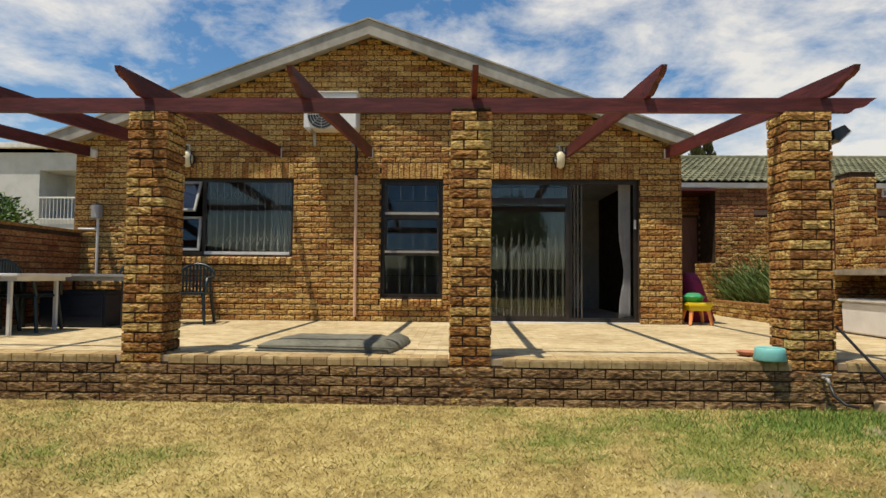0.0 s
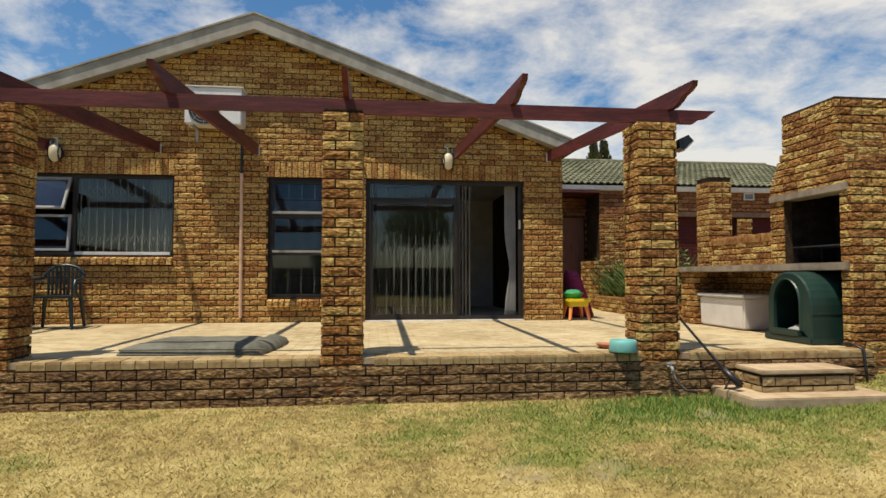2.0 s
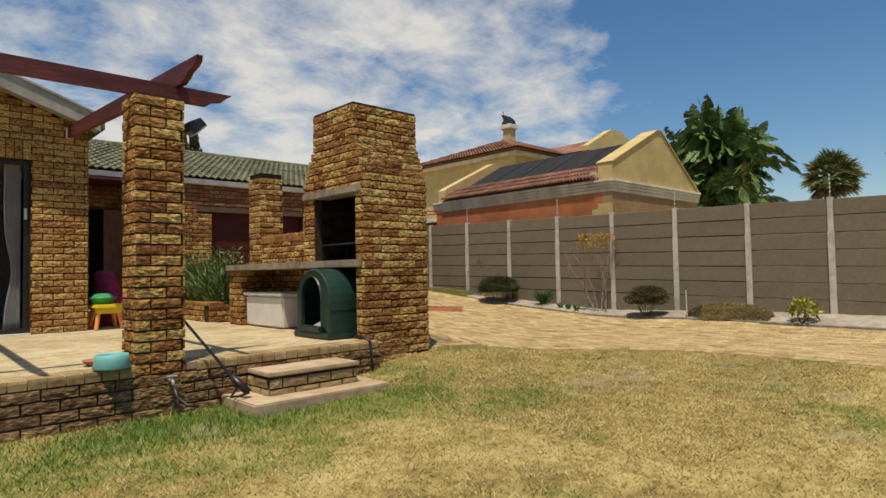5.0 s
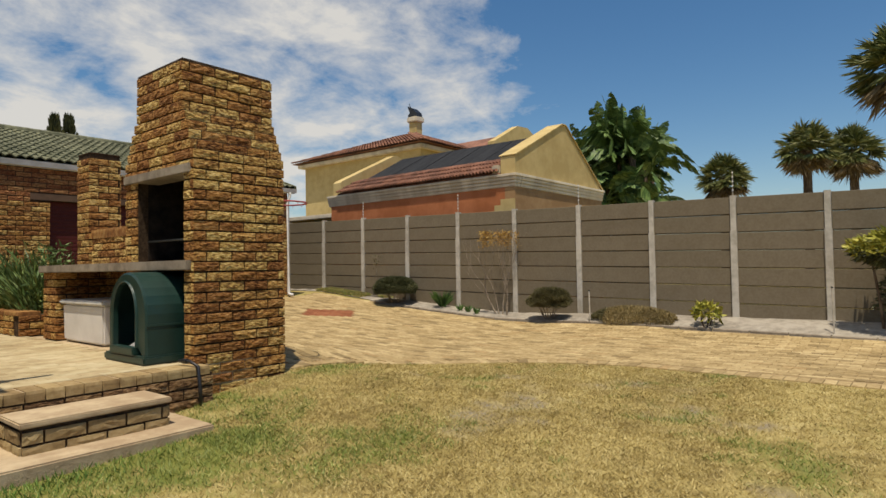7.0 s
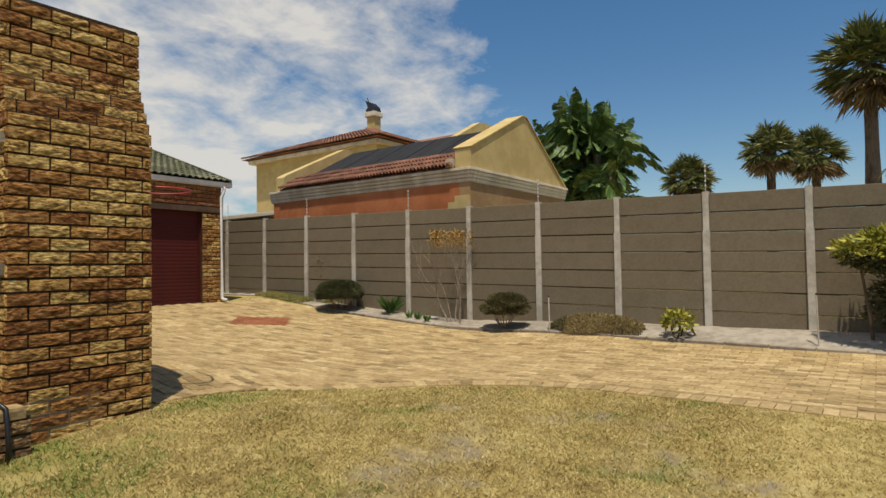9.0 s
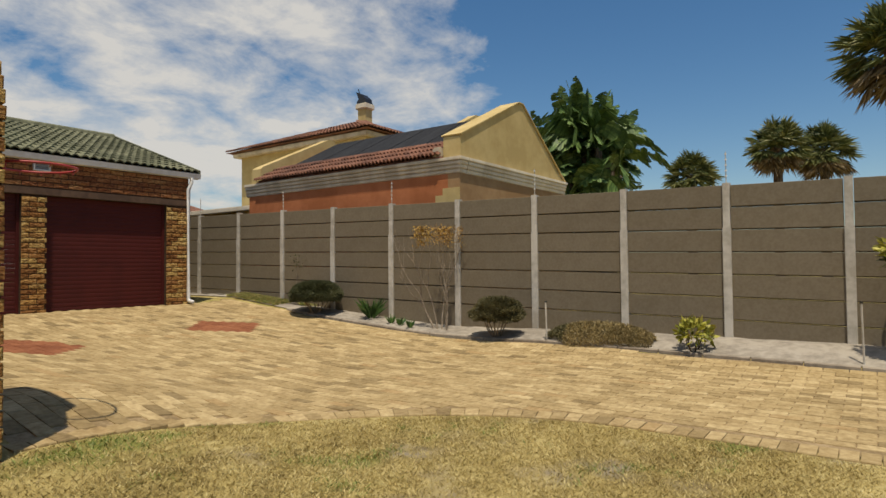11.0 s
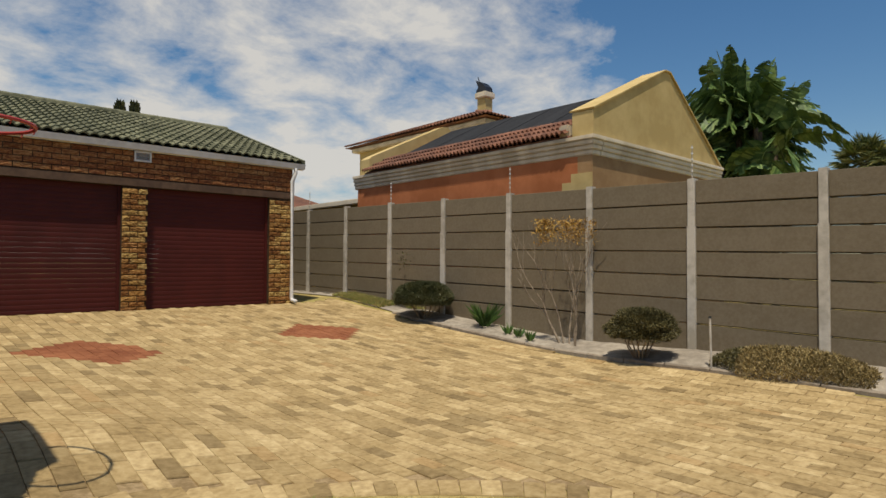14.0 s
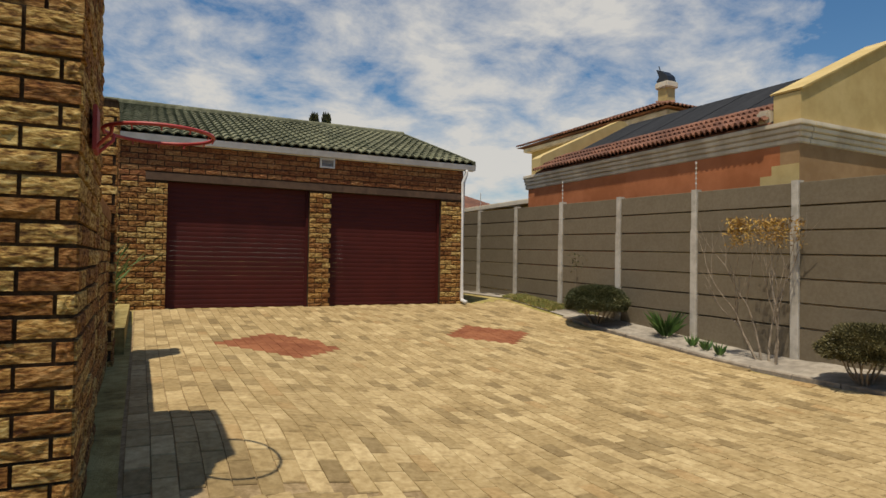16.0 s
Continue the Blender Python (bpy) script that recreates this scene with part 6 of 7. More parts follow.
for dy, lean, length in ((0.10, 0.42, 0.62), (0.06, 0.20, 0.70), (-0.02, 0.06, 0.66), (-0.12, -0.10, 0.60), (-0.15, -0.22, 0.55), (0.12, 0.62, 0.50)):
    fork(Vector((12.45 + rg3.uniform(-0.04, 0.04), 7.05 + dy, ground_z(12.45, 7.05) - 0.02)), Vector((rg3.uniform(-0.1, 0.08), lean, 1.0)).normalized(), length, 0.015, 0)
rgn = np.random.default_rng(10)
tips = np.array([tuple(q) for q in gb])
n = 1300
b = tips[rgn.integers(0, len(tips), n)] * np.array([1, 1, 0]) + np.stack([0.07 * rgn.normal(size=n), 0.07 * rgn.normal(size=n), 1.42 + 0.35 * rgn.random(n) ** 0.6], 1)
b[:, 0] = np.minimum(b[:, 0], 12.76)
b[:, 1] = np.clip(b[:, 1], 6.80 + 0.08 * rgn.random(n), 7.34 - 0.08 * rgn.random(n))
blades("golden_leaves", b, b + rgn.normal(size=(n, 3)) * 0.026, np.full(n, 0.008), M_LEAF_GOLD, bare, "thin golden-orange leaves")
# a dry weed against the fence
weed = thing("dry_weed", (12.70, 10.75, ground_z(12.70, 10.75)), "thin dry weed stalk against the fence", "weed")
zb = ground_z(12.70, 10.75)
part("stalk", tube([(12.70, 10.75, zb - 0.02), (12.72, 10.78, zb + 0.5), (12.70, 10.72, zb + 0.95)], 0.006, sides=5, r_end=0.003), M_TWIG, weed)
n = 70
b = np.stack([12.70 + 0.04 * rgn.normal(size=n), 10.73 + 0.09 * rgn.normal(size=n), zb + 0.70 + 0.28 * rgn.random(n)], 1)
b[:, 0] = np.minimum(b[:, 0], 12.78)
blades("leaves", b, b + rgn.normal(size=(n, 3)) * 0.025, np.full(n, 0.012), M_LEAF_BROWN, weed)

# low heath mound and garden stakes
heath = thing("heath_mound", (12.25, 4.35, ground_z(12.25, 4.35)), "low sprawling mound of dry brown heath", "ground cover")
rgn = np.random.default_rng(11)
n = 30000
u = rgn.random((n, 2)) * 2 - 1
keep_m = (u ** 2).sum(1) < 1 + 0.15 * np.sin(np.arctan2(u[:, 1], u[:, 0]) * 5)
u = u[keep_m]
hx, hy = 12.22 + 0.26 * u[:, 0], 4.32 + 0.74 * u[:, 1]
hz = np.array([ground_z(p, q2) for p, q2 in zip(hx, hy)]) + 0.23 * np.sqrt(np.maximum(0, 1.05 - (u ** 2).sum(1))) * rgn.random(len(u)) ** 0.4
b = np.stack([hx, hy, hz], 1)
t = b + rgn.normal(size=b.shape) * np.array([0.016, 0.016, 0.012]) + np.array([0, 0, 0.018])
green = hy > 4.75
blades("dry_foliage", b[~green], t[~green], np.full((~green).sum(), 0.0045), M_LEAF_HEATH, heath)
blades("green_foliage", b[green], t[green], np.full(green.sum(), 0.0045), M_LEAF_BROWN, heath)
for x, y, h in ((12.12, 5.02, 0.52), (12.05, 1.48, 0.62)):
    st = thing("garden_stake", (x, y, ground_z(x, y)), "thin pale garden stake in the bed", "stake", "garden stakes")
    part("rod", tube([(x, y, ground_z(x, y) - 0.03), (x, y + 0.01, ground_z(x, y) + h)], 0.011, sides=6), M_POST, st)
    part("cap", tube([(x, y + 0.01, ground_z(x, y) + h), (x, y + 0.01, ground_z(x, y) + h + 0.02)], 0.015, sides=6), M_DARK, st)

# lavender in the planter
lav = thing("lavender_bush", (5.3, 10.2, 0.54), "tall bushy green lavender in the brick planter", "bush")
rgn = np.random.default_rng(12)
n = 9000
b0 = np.stack([5.35 + 0.30 * (rgn.random(n) * 2 - 1), 10.3 + 1.25 * (rgn.random(n) * 2 - 1), np.full(n, 0.54)], 1)
hgt = (0.30 + 0.72 * rgn.random(n)) * (0.75 + 0.25 * np.sin(b0[:, 1] * 5))
dirs = np.stack([rgn.normal(size=n) * 0.28 - 0.1, rgn.normal(size=n) * 0.32, np.ones(n)], 1)
b = b0 + dirs * hgt.reshape(-1, 1) * rgn.random((n, 1)) * 0.85
blades("foliage", b, b + dirs * np.array([1.6, 1.6, 1]) * (0.09 + 0.13 * rgn.random((n, 1))), np.full(n, 0.009), M_LEAF_LAV, lav)
ol = thing("oleander_sprig", (5.35, 8.95, 0.5), "flowering green sprig by the braai pillar", "plant")
n = 420
b = np.stack([5.28 + 0.12 * rgn.normal(size=n), 9.08 + 0.10 * rgn.normal(size=n), 0.6 + 0.85 * rgn.random(n)], 1)
blades("foliage", b, b + rgn.normal(size=(n, 3)) * 0.06, np.full(n, 0.012), M_LEAF_LAV, ol)
part("stem", tube([(5.3, 9.05, 0.5), (5.28, 9.08, 1.0), (5.27, 9.1, 1.4)], 0.01, r_end=0.004), M_BARK, ol)

# ---- the house behind the fence ----
NX, NY0, NY1 = 13.22, 7.16, 12.95
nb = thing("neighbour_house", (16, 11, 0), "ochre and burnt-orange neighbouring house with cornice and terracotta roof", "house")
part("west_wall", box(NX, NX + 0.25, NY0 + 0.25, NY1, -0.2, 2.75), M_ORANGEW, nb, "burnt-orange plastered wall")
# shade below the cornice is put into this wall's plaster colour
part("south_wall", box(NX + 0.0, 17.5, NY0, NY0 + 0.249, -0.2, 2.75), M_SHADEOCHRE, nb, "drab ochre lower wall with shade in its colour")
for y0, y1, z1 in ((NY0 - 0.004, 7.52, 2.50), (7.521, 7.68, 2.38), (7.681, 9.6, 2.26)):
    part("bare_patch", box(NX - 0.006, NX - 0.001, y0, y1, 0.5, z1), M_OCHRE, nb, "unpainted ochre plaster patch")
for k, (za, zb, p) in enumerate(((2.752, 2.825, 0.015), (2.826, 2.895, 0.035), (2.896, 2.965, 0.055), (2.966, 3.03, 0.08))):
    part("cornice", box(NX - p, NX + 0.2, NY0 - p, NY1 + 0.1, za, zb, 0.012), M_CORNICE, nb, "stained cream plaster cornice")
    part("cornice", box(NX + 0.201, 17.55, NY0 - p, NY0 + 0.2, za, zb, 0.012), M_CORNICE, nb)
gable_n = [(NX + 0.03, 3.032), (NX + 0.03, 3.40), (NX + 0.10, 3.46), (15.36, 4.41), (15.52, 4.41), (17.5, 3.032)]
part("south_gable", prism(gable_n, "y", NY0, NY0 + 0.36), M_OCHRE, nb, "ochre gable parapet")
part("north_gable", prism([(x + 0.05, z - 0.02 if z > 3.3 else z) for x, z in gable_n], "y", NY1 - 0.3, NY1), M_OCHRE, nb)
part("gable_coping", prism([(NX + 0.01, 3.435), (15.36, 4.435), (15.54, 4.435), (17.56, 3.055), (17.53, 3.035), (15.54, 4.415), (15.36, 4.415), (NX + 0.03, 3.415)], "y", NY0 - 0.03, NY0 + 0.40), M_OCHRE, nb)
part("corner_block", box(NX - 0.05, NX + 0.16, NY0 + 0.37, NY0 + 0.56, 3.032, 3.24, 0.03), M_CORNICE, nb, "chipped cream plaster block")
rise = (4.18 - 3.06) / (15.44 - NX)
part("roof_deck", prism([(NX - 0.05, 3.05), (15.44, 4.16), (17.5, 3.08), (17.5, 3.035), (NX - 0.05, 3.035)], "y", NY0 + 0.37, NY1 - 0.31), M_TERRATILE, nb)
tw = (NY1 - 0.32 - NY0 - 0.38) / 28
sl2 = Vector((1, 0, rise)).normalized()
n2 = Vector((-rise, 0, 1)).normalized()
tl = []
for r in range(3):
    for c in range(28):
        o = Vector((NX - 0.10, NY1 - 0.32 - c * tw, 3.045)) + sl2 * (r * 0.30) + n2 * 0.02
        m = Matrix.Identity(4)
        for i in range(3):
            m[i][0], m[i][1], m[i][2], m[i][3] = -Y[i] * tw, n2[i] * 0.03, sl2[i] * 0.34, o[i]
        tl.append(m)
rt = part("roof_tiles_bed", prism([(NX - 0.06, 3.055), (NX + 0.8, 3.055 + rise * 0.86), (NX + 0.8, 3.045 + rise * 0.86), (NX - 0.06, 3.045)], "y", NY0 + 0.38, NY1 - 0.32), M_TERRATILE, nb)
set_pieces("roof_tile", tl, ROMAN, M_TERRATILE, rt, (NX, 9, 3.4), 300)
for k in range(5):
    ya, yb = NY0 + 0.42 + k * 0.96, NY0 + 0.42 + k * 0.96 + 0.93
    xa = NX + 0.62 + 0.04 * k
    bm = prism([(xa, 3.06 + (xa - NX) * rise + 0.07), (15.42, 4.25), (15.42, 4.22), (xa, 3.06 + (xa - NX) * rise + 0.04)], "y", ya, yb)
    part("solar_mat", bm, M_SOLAR, nb, "black solar heating mat")
# the taller block behind it
UX0, UX1, UY0, UY1, UZ = 19.6, 27.2, 15.2, 23.1, 5.9
part("upper_wall", box(UX0 + 0.45, UX1 - 0.4, UY0 + 0.45, UY1 - 0.45, 2.5, UZ - 0.22), M_OCHRE, nb, "ochre upper storey wall")
part("upper_cornice", box(UX0 + 0.2, UX1 - 0.2, UY0 + 0.2, UY1 - 0.2, UZ - 0.219, UZ - 0.06, 0.03), M_CORNICE, nb)
bm = bmesh.new()
ev = [bm.verts.new(p) for p in ((UX0, UY0, UZ - 0.03), (UX1, UY0, UZ - 0.03), (UX1, UY1, UZ - 0.03), (UX0, UY1, UZ - 0.03))]
rv = [bm.verts.new(p) for p in ((23.3, 18.95, 7.28), (23.5, 18.95, 7.28), (23.5, 19.3, 7.28), (23.3, 19.3, 7.28))]
for k in range(4):
    bm.faces.new((ev[k], ev[(k + 1) % 4], rv[(k + 1) % 4], rv[k]))
bm.faces.new(rv)
bm.faces.new(ev[::-1])
part("upper_roof", bm, M_TERRATILE, nb, "terracotta hipped upper roof")
up_t = []
for side in (0, 1):
    for r in range(11):
        f = r / 11.5
        p0 = Vector((UX0 + 3.7 * f, UY1 - 3.8 * f, UZ + 1.37 * f)) if side == 0 else Vector((UX0 + 3.7 * f, UY0 + 3.75 * f, UZ + 1.37 * f))
        p1 = Vector((UX0 + 3.7 * f, UY0 + 3.75 * f, UZ + 1.37 * f)) if side == 0 else Vector((UX1 - 3.7 * f, UY0 + 3.75 * f, UZ + 1.37 * f))
        s3 = (Vector((3.7, 0, 1.37)) if side == 0 else Vector((0, 3.75, 1.37))).normalized()
        nn = max(1, int((p1 - p0).length / 0.32))
        u3 = (p1 - p0) / nn
        n3 = u3.cross(s3).normalized()
        for c in range(nn):
            m = Matrix.Identity(4)
            o = p0 + u3 * c
            for i in range(3):
                m[i][0], m[i][1], m[i][2], m[i][3] = u3[i], n3[i] * 0.035, s3[i] * 0.38, o[i]
            up_t.append(m)
set_pieces("roof_tile", up_t, ROMAN, M_TERRATILE, rt, (19, 16, 5.9), 150)
part("chimney_shaft", box(23.18, 23.62, 18.6, 19.04, 6.6, 7.82, 0.02), M_OCHRE, nb, "ochre chimney shaft")
part("chimney_collar", box(23.1, 23.7, 18.52, 19.12, 7.78, 8.02, 0.04), M_CORNICE, nb)
part("wind_cowl", prism([(18.56, 8.02), (19.08, 8.02), (19.12, 8.12), (19.0, 8.24), (19.14, 8.56), (18.86, 8.44), (18.62, 8.22)], "x", 23.2, 23.6), M_BLACK, nb, "black steel wind cowl")
part("cowl_rod", tube([(23.4, 19.08, 8.44), (23.4, 19.2, 8.74)], 0.018), M_BLACK, nb)
# a wing of the upper storey with a parapet gable
part("wing_wall", box(23.4, 28.0, 14.3, 18.0, 2.5, 6.0), M_OCHRE, nb)
part("wing_gable", prism([(22.9, 6.0), (22.9, 6.2), (24.7, 7.10), (25.5, 7.14), (28.0, 6.0)], "y", 14.1, 14.45), M_OCHRE, nb, "ochre parapet gable")
part("wing_roof", prism([(22.9, 6.02), (25.3, 6.95), (28.0, 6.02), (28.0, 6.001), (22.9, 6.001)], "y", 14.46, 18.5), M_TERRATILE, nb, "terracotta wing roof")
part("low_wing", box(13.6, 18.0, 13.06, 24, -0.2, 2.50), M_OCHRE, nb, "ochre low wing")
part("low_wing_cornice", box(13.5, 18.0, 13.06, 24.1, 2.501, 2.62, 0.02), M_CORNICE, nb)
far = thing("far_house", (22, 33, 0), "distant house with terracotta hipped roof", "house")
part("wall", box(19, 25, 30, 36, -0.2, 3.6), M_WHITEWALL, far)
bm = bmesh.new()
ev = [bm.verts.new(p) for p in ((18.6, 29.6, 3.6), (25.4, 29.6, 3.6), (25.4, 36.4, 3.6), (18.6, 36.4, 3.6))]
tp = bm.verts.new((22, 33, 5.2))
for k in range(4):
    bm.faces.new((ev[k], ev[(k + 1) % 4], tp))
bm.faces.new(ev[::-1])
part("roof", bm, M_TERRATILE, far)

# ---- white building and bush beyond the west wall ----
wb = thing("white_building", (-22, 26, 0), "white rendered two-storey building with a recessed balcony", "building")
part("front_wall", box(-34, -15.9, 22, 22.3, -0.2, 5.75), M_WHITEWALL, wb)
part("side_wall", box(-12.5, -12.2, 22.0, 30, -0.2, 5.75), M_WHITEWALL, wb)
part("upper_band", box(-15.899, -12.501, 22, 22.3, 4.93, 5.75), M_WHITEWALL, wb)
part("lower_wall", box(-15.899, -12.501, 22, 22.3, -0.2, 3.06), M_WHITEWALL, wb)
part("recess_wall", box(-16.5, -12.501, 23.6, 23.8, 2.9, 5.6), M_WHITEWALL, wb)
part("recess_cheek", box(-16.2, -15.9, 22.301, 23.599, 2.9, 5.6), M_WHITEWALL, wb)
part("recess_ceiling", box(-15.899, -12.501, 22.301, 23.599, 4.93, 5.0), M_WHITEWALL, wb)
part("recess_window", box(-15.2, -14.4, 23.57, 23.599, 3.2, 4.7), M_ALU, wb, "dark balcony door")
part("roof_edge", box(-34.2, -12.0, 21.8, 30, 5.751, 5.95, 0.02), M_WHITE, wb)
part("roof_slab", box(-34.0, -12.2, 22.0, 30, 5.6, 5.749), M_WHITEWALL, wb)
part("balcony_floor", box(-15.899, -12.501, 22.301, 23.599, 2.95, 3.06), M_WHITEWALL, wb)
rail = part("balcony_rail", box(-15.88, -12.6, 21.93, 21.97, 3.86, 3.92), M_WHITE, wb, "white balcony railing")
for i in range(24):
    part("baluster", tube([(-15.85 + i * 0.14, 21.95, 3.07), (-15.85 + i * 0.14, 21.95, 3.86)], 0.014, sides=5), M_WHITE, rail)
part("lower_rail", box(-15.88, -12.6, 21.94, 21.96, 3.06, 3.10), M_WHITE, rail)


def leafy_tree(name, x, y, z, h, r, n, leaf, mat, label, seed):
    ob = thing(name, (x, y, z), label, "tree")
    rgl, rgn = random.Random(seed), np.random.default_rng(seed)
    part("trunk", tube([(x, y, z - 0.1), (x + 0.05, y, z + h * 0.35), (x, y + 0.05, z + h * 0.6)], 0.09, r_end=0.05), M_BARK, ob)
    bs, ts = [], []
    for k in range(16):
        a, e = rgl.uniform(0, 2 * math.pi), rgl.uniform(-0.5, 1.2)
        c = (x + r * 0.6 * math.cos(a) * math.cos(e), y + r * 0.6 * math.sin(a) * math.cos(e), z + h * 0.68 + r * 0.55 * math.sin(e))
        part("limb", tube([(x, y, z + h * 0.45), tuple((p + q2) / 2 + rgl.uniform(-0.1, 0.1) for p, q2 in zip((x, y, z + h * 0.5), c)), c], 0.03, sides=5, r_end=0.01), M_BARK, ob)
        b, t = shell_leaves(rgn, n // 16, c, (r * 0.42,) * 3, leaf, 0.4, -1, 0.3)
        bs.append(b)
        ts.append(t)
    b, t = np.concatenate(bs), np.concatenate(ts)
    blades("crown", b, t, np.full(len(b), leaf * 0.3), mat, ob)


leafy_tree("garden_tree", -11.6, 14.0, 0, 3.0, 1.1, 6000, 0.09, M_LEAF_STRAP, "bushy bright green tree beyond the boundary wall", 15)


def cypress(x, y, h, seed):
    ob = thing("cypress_tree", (x, y, 0), "dark narrow cypress behind the roofs", "tree", "cypress trees")
    part("trunk", tube([(x, y, -0.1), (x, y, h * 0.95)], 0.14, r_end=0.03), M_BARK, ob)
    rgn = np.random.default_rng(seed)
    n = 3500
    k = rgn.random(n)
    a = rgn.random(n) * 2 * np.pi
    rr = 0.75 * np.sin(np.pi * np.clip(0.12 + 0.86 * k, 0, 1)) ** 0.8 * (0.6 + 0.5 * rgn.random(n)) * (1 + 0.25 * np.sin(k * 40 + a * 2))
    b = np.stack([x + rr * np.cos(a), y + rr * np.sin(a), h * (0.12 + 0.88 * k)], 1)
    blades("crown", b, b + np.stack([np.cos(a) * 0.12, np.sin(a) * 0.12, 0.3 + 0.2 * rgn.random(n)], 1), np.full(n, 0.06), M_LEAF_DARK, ob)


cypress(15.6, 40, 10.1, 21)
cypress(16.5, 40.4, 10.3, 22)


# the trees that the patio glass mirrors
for k, (tx, ty, th, tr) in enumerate(((-6.5, -14.2, 4.4, 1.9), (-1.5, -14.4, 3.4, 1.5), (2.5, -14.0, 5.2, 2.1), (8.0, -14.3, 4.0, 1.7))):
    leafy_tree("garden_tree", tx, ty, -0.03, th, tr, 4000, 0.16, M_LEAF_STRAP, "round green garden tree by the far boundary wall", 60 + k)

# ---- palms ----
def fan_palm(x, y, z_crown, r, trunk, seed, label):
    ob = thing("fan_palm", (x, y, 0), label, "palm tree", "fan palms")
    rgl = random.Random(seed)
    part("trunk", tube([(x, y, -0.1), (x + 0.05, y, z_crown * 0.5), (x, y, z_crown)], trunk * 1.15, r_end=trunk, sides=12), M_BARK, ob)
    live, dry = ([], [], []), ([], [], [])
    for k in range(96):
        a, e = rgl.uniform(0, 2 * math.pi), -1.1 + 2.5 * (k / 96) ** 0.9
        d = Vector((math.cos(a) * math.cos(e), math.sin(a) * math.cos(e), math.sin(e)))
        hub = Vector((x, y, z_crown)) + d * r * rgl.uniform(0.36, 0.56)
        hub.z -= 0.12 * r * math.cos(e)
        side = d.cross(Z).normalized()
        up2 = side.cross(d)
        out = live if k > 22 else dry
        out[0].append(Vector((x, y, z_crown)))
        out[1].append(hub)
        out[2].append(0.02)
        for s in range(19):
            f = (s / 18 - 0.5) * 3.0
            w = (d * math.cos(f) + side * math.sin(f) + up2 * rgl.uniform(-0.12, 0.12)).normalized()
            tip = hub + w * r * rgl.uniform(0.34, 0.50)
            tip.z -= 0.07 * r * (1 + abs(f))
            out[0].append(hub)
            out[1].append(tip)
            out[2].append(0.027 * r)
    blades("fronds", live[0], live[1], live[2], M_PALM, ob, droop=0.05)
    blades("dead_skirt", dry[0], dry[1], dry[2], M_PALMDRY, ob, "brown hanging dead fronds", droop=0.05)


fan_palm(39.4, 9.5, 6.0, 1.75, 0.25, 31, "distant green fan palm beyond the fence")
fan_palm(36.3, 4.95, 6.6, 1.65, 0.22, 32, "distant fan palm with a brown skirt")
fan_palm(38.5, 3.25, 6.5, 1.7, 0.22, 33, "distant dusty green fan palm")
fan_palm(22.7, 0.92, 6.3, 1.5, 0.17, 34, "tall shaggy fan palm behind the fence")


def feather_palm(x, y, z_crown, r, seed, label):
    ob = thing("feather_palm", (x, y, 0), label, "palm tree")
    rgl = random.Random(seed)
    part("trunk", tube([(x, y, -0.1), (x, y, z_crown)], 0.22, r_end=0.18, sides=10), M_BARK, ob)
    b, t, w = [], [], []
    for k in range(22):
        a, e = 2 * math.pi * k / 22 + rgl.uniform(-0.1, 0.1), rgl.uniform(0.1, 1.1)
        pts = []
        for i in range(13):
            s = i / 12
            pts.append(Vector((x + r * s * math.cos(a) * math.cos(e * (1 - 0.3 * s)), y + r * s * math.sin(a) * math.cos(e * (1 - 0.3 * s)), z_crown + r * (math.sin(e) * s - 0.75 * s * s))))
        part("rib", tube(pts, 0.022, sides=5, r_end=0.006), M_PALM, ob)
        for p, q2 in zip(pts[1:], pts[2:]):
            d = (q2 - p).normalized()
            sd = d.cross(Z).normalized()
            for h in range(3):
                for sg in (-1, 1):
                    o = p.lerp(q2, h / 3)
                    b.append(o)
                    t.append(o + (sd * sg * 0.8 + d * 0.55 - Z * rgl.uniform(0.1, 0.35)) * 0.42)
                    w.append(0.016)
    blades("leaflets", b, t, w, M_PALM, ob)


feather_palm(18.6, -1.6, 2.9, 2.9, 41, "arching feather palm behind the fence")


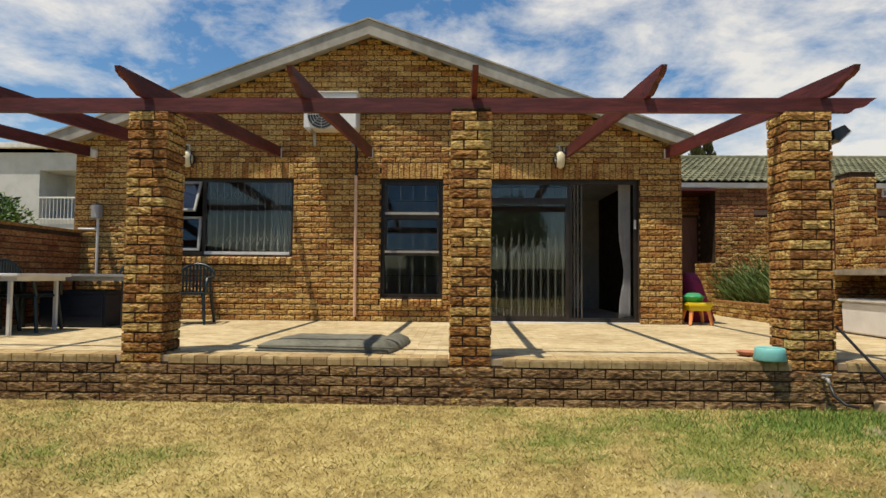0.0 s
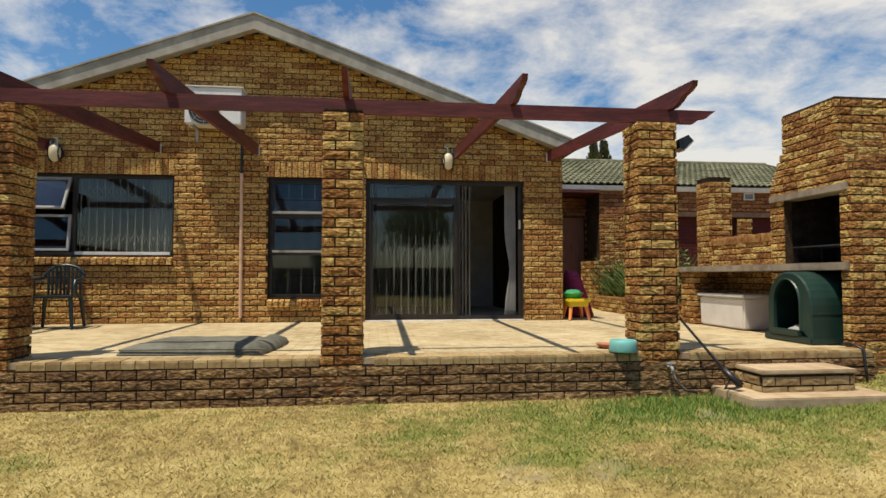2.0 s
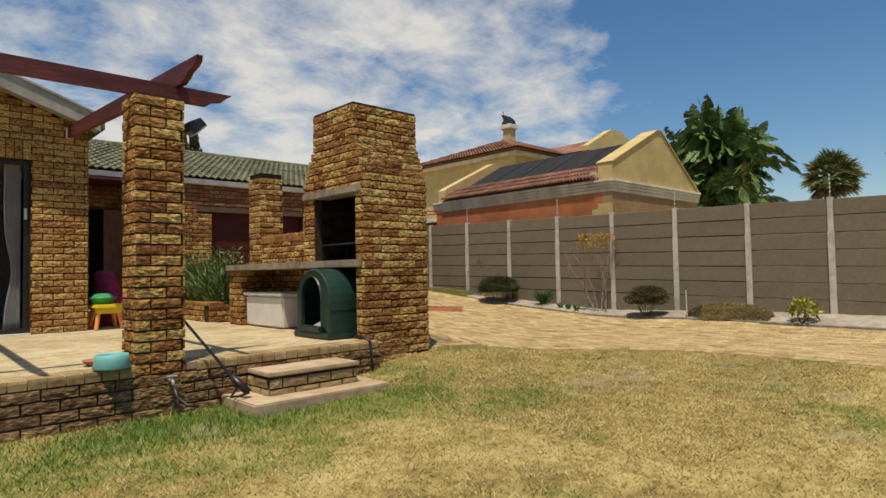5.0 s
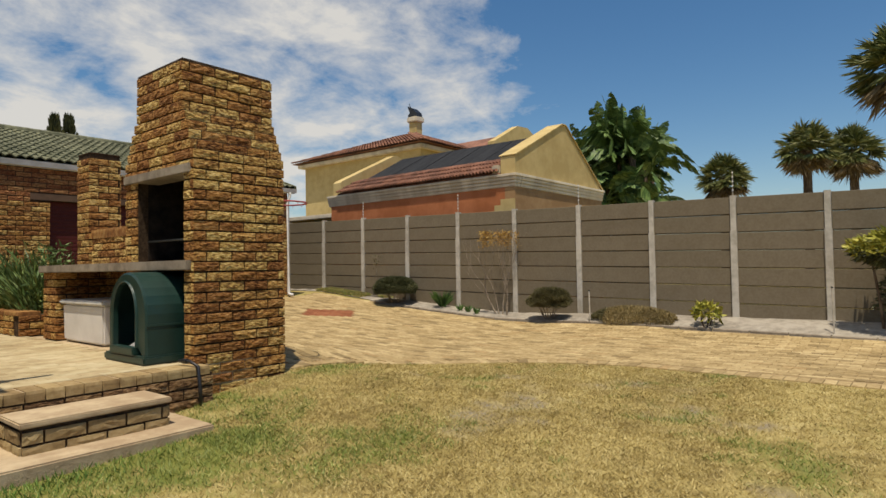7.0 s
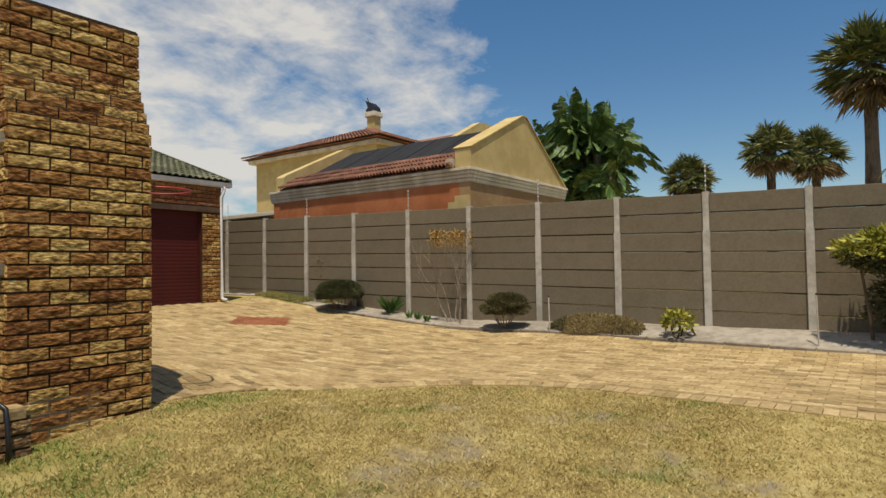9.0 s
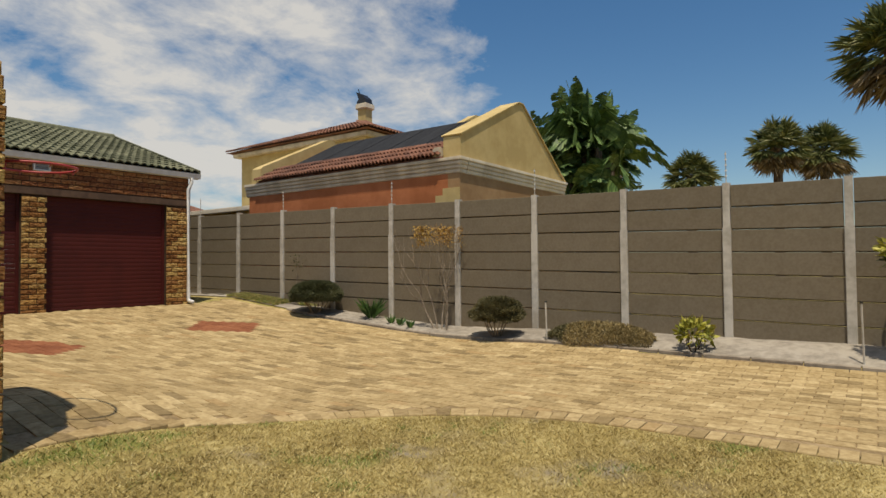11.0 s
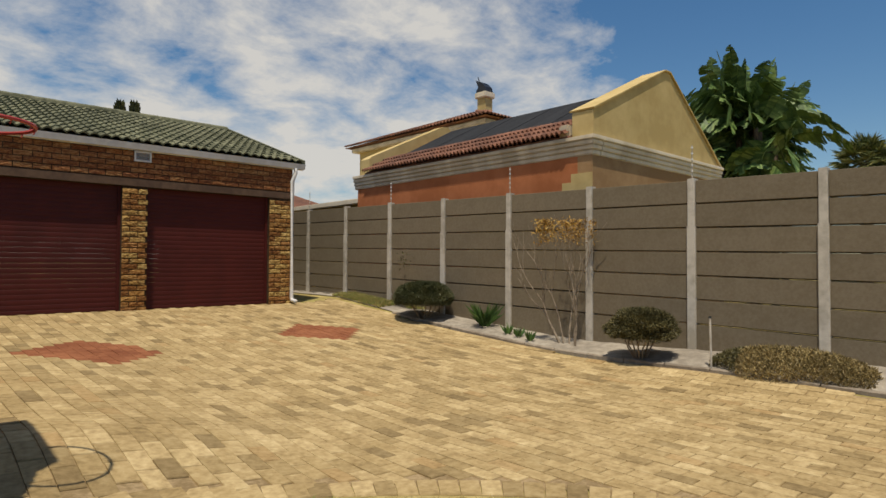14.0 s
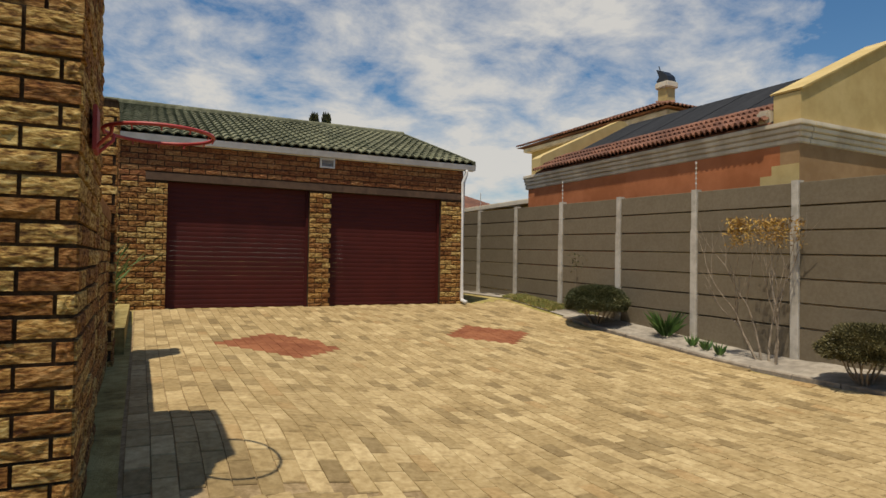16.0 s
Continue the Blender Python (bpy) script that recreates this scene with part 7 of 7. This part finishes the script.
def giant_strelitzia(x, y, label):
    ob = thing("wild_banana_clump", (x, y, 0), label, "tree")
    rgl = random.Random(51)
    bm = bmesh.new()
    leaf, droop = bmesh.new(), {}
    for s in range(40):
        a, rr = rgl.uniform(0, 2 * math.pi), rgl.uniform(0.0, 1.05)
        sx, sy, top = x + rr * math.cos(a), y + 1.25 * rr * math.sin(a), rgl.uniform(2.2, 5.6 - 0.9 * rr)
        part("stem", tube([(sx, sy, -0.1), (sx, sy, top * 0.6), (sx + 0.05, sy, top)], 0.11, r_end=0.07), M_BARK, ob)
        fan = rgl.uniform(0, math.pi)
        for k in range(9):
            f = (k - 4) / 4 * 1.15 + rgl.uniform(-0.15, 0.15)
            d = Vector((math.cos(fan) * math.sin(f), math.sin(fan) * math.sin(f), math.cos(f)))
            d = (d + Vector((rgl.uniform(-0.2, 0.2), rgl.uniform(-0.2, 0.2), 0))).normalized()
            L, W = rgl.uniform(1.1, 1.7), rgl.uniform(0.17, 0.24)
            p = Vector((sx, sy, top)) + d * 0.45
            bm = tube([(sx, sy, top), p], 0.02, bm, 4)
            side = d.cross(Vector((rgl.uniform(-1, 1), rgl.uniform(-1, 1), 0.3))).normalized()
            rib = [p + d * L * i / 18 - Z * (L * 0.5 * (i / 18) ** 2 * (0.35 + abs(math.sin(f)))) for i in range(20)]
            for i in range(19):
                w = 1.2 * W * math.sin(math.pi * min(1, 0.14 + 0.84 * i / 18)) ** 0.6
                for sg in (-1, 1):
                    if i % 3 == 0:
                        droop[sg] = rgl.uniform(0.0, 0.7)
                    out = side * sg * w + d * w * 0.3 - Z * w * (droop[sg] + rgl.uniform(-0.06, 0.06))
                    q0, q1 = rib[i], rib[i + 1]
                    shrink = 0.86 if i % 3 == 2 else 1.0
                    leaf.faces.new([leaf.verts.new(v) for v in (q0, q0 + out * (0.9 if i % 3 == 0 else 1.0), q0.lerp(q1, shrink) + out * (0.9 if i % 3 == 2 else 1.0), q1)])
            bm = tube(rib[::6], 0.016, bm, 4, 0.006)
    part("torn_leaves", leaf, M_STREL, ob, "large torn paddle leaves")
    part("leaf_ribs", bm, M_STREL, ob)


giant_strelitzia(22.6, 8.75, "large green wild banana clump beyond the house")

# ---- the lawn: short dry blades, greener in patches ----
rgn = np.random.default_rng(77)


def lawn(n, x0, x1, y0, y1):
    p = np.stack([x0 + (x1 - x0) * rgn.random(n), y0 + (y1 - y0) * rgn.random(n)], 1)
    ok = []
    for x, y in p:
        if y > 4.84 and x < 5.0 or y > 4.97 and x < 5.85 or 3.39 < x < 4.69 and y > 4.23 or on_drive(x + 0.02, y + 0.02):
            ok.append(False)
            continue
        ok.append(rgn.random() > bare_at(x, y))
    return p[np.array(ok)]


P = np.concatenate([lawn(250000, -4.2, 9.0, 0.4, 5.2), lawn(26000, -9, 9.0, -3.0, 0.4), lawn(70000, 4.5, 9.0, 1.4, 4.4)])
green = np.array([green_at(x, y) for x, y in P]) > 0.12 + 0.75 * rgn.random(len(P))
zz = np.array([ground_z(x, y) for x, y in P]) - 0.012
b = np.concatenate([P, zz.reshape(-1, 1)], 1)
lush = np.exp(-((P[:, 0] - 3.0) / 1.4) ** 2 - ((P[:, 1] - 4.4) / 0.6) ** 2)
hgt = (0.006 + 0.016 * rgn.random(len(P))) * (1 + 1.6 * lush) + 0.006 * green
ang = rgn.random(len(P)) * 2 * np.pi
lean = 0.012 + 0.03 * rgn.random(len(P))
t = b + np.stack([np.cos(ang) * lean, np.sin(ang) * lean, hgt + 0.008], 1)
g1 = blades("lawn_grass_dry", b[~green], t[~green], 0.0016 + 0.0014 * rgn.random((~green).sum()), M_GRASS, None)
tagged(g1, "short dry straw-coloured lawn grass", "grass", "", "stuff")
wet = green & (lush > 0.25 + 0.5 * rgn.random(len(P)))
g3 = blades("lawn_grass_lush", b[wet], t[wet], 0.0022 + 0.0014 * rgn.random(wet.sum()), M_LUSH, None)
tagged(g3, "lush deep green grass below the garden tap", "grass", "", "stuff")
green = green & ~wet
g2 = blades("lawn_grass_green", b[green], t[green], 0.0018 + 0.0014 * rgn.random(green.sum()), M_GRASSG, None)
tagged(g2, "patchy green lawn grass", "grass", "", "stuff")
n = 22000
gx, gy = 11.9 + 0.95 * rgn.random(n), 10.3 + 2.3 * rgn.random(n) ** 0.8
sel = (gx > 11.93 + 0.035 * (gy - 2) + 0.09) & (np.array([noise.noise((x * 3, y * 3, 2.0)) for x, y in zip(gx, gy)]) + (gy - 10.9) * 0.7 > -0.1)
gx, gy = gx[sel], gy[sel]
b = np.stack([gx, gy, [ground_z(x, y) for x, y in zip(gx, gy)]], 1)
t = b + np.stack([rgn.normal(size=len(gx)) * 0.03, rgn.normal(size=len(gx)) * 0.03, 0.03 + 0.05 * rgn.random(len(gx))], 1)
dry = rgn.random(len(gx)) < 0.5
tagged(blades("verge_grass", b[~dry], t[~dry], np.full((~dry).sum(), 0.005), M_GRASSG, None), "sparse green grass at the end of the bed", "grass", "", "stuff")
tagged(blades("verge_grass_dry", b[dry], t[dry], np.full(dry.sum(), 0.005), M_GRASS, None), "dry straw grass at the end of the bed", "grass", "", "stuff")


# ---- the pieces of walls, floors, roofs and paving ----
put_pieces()
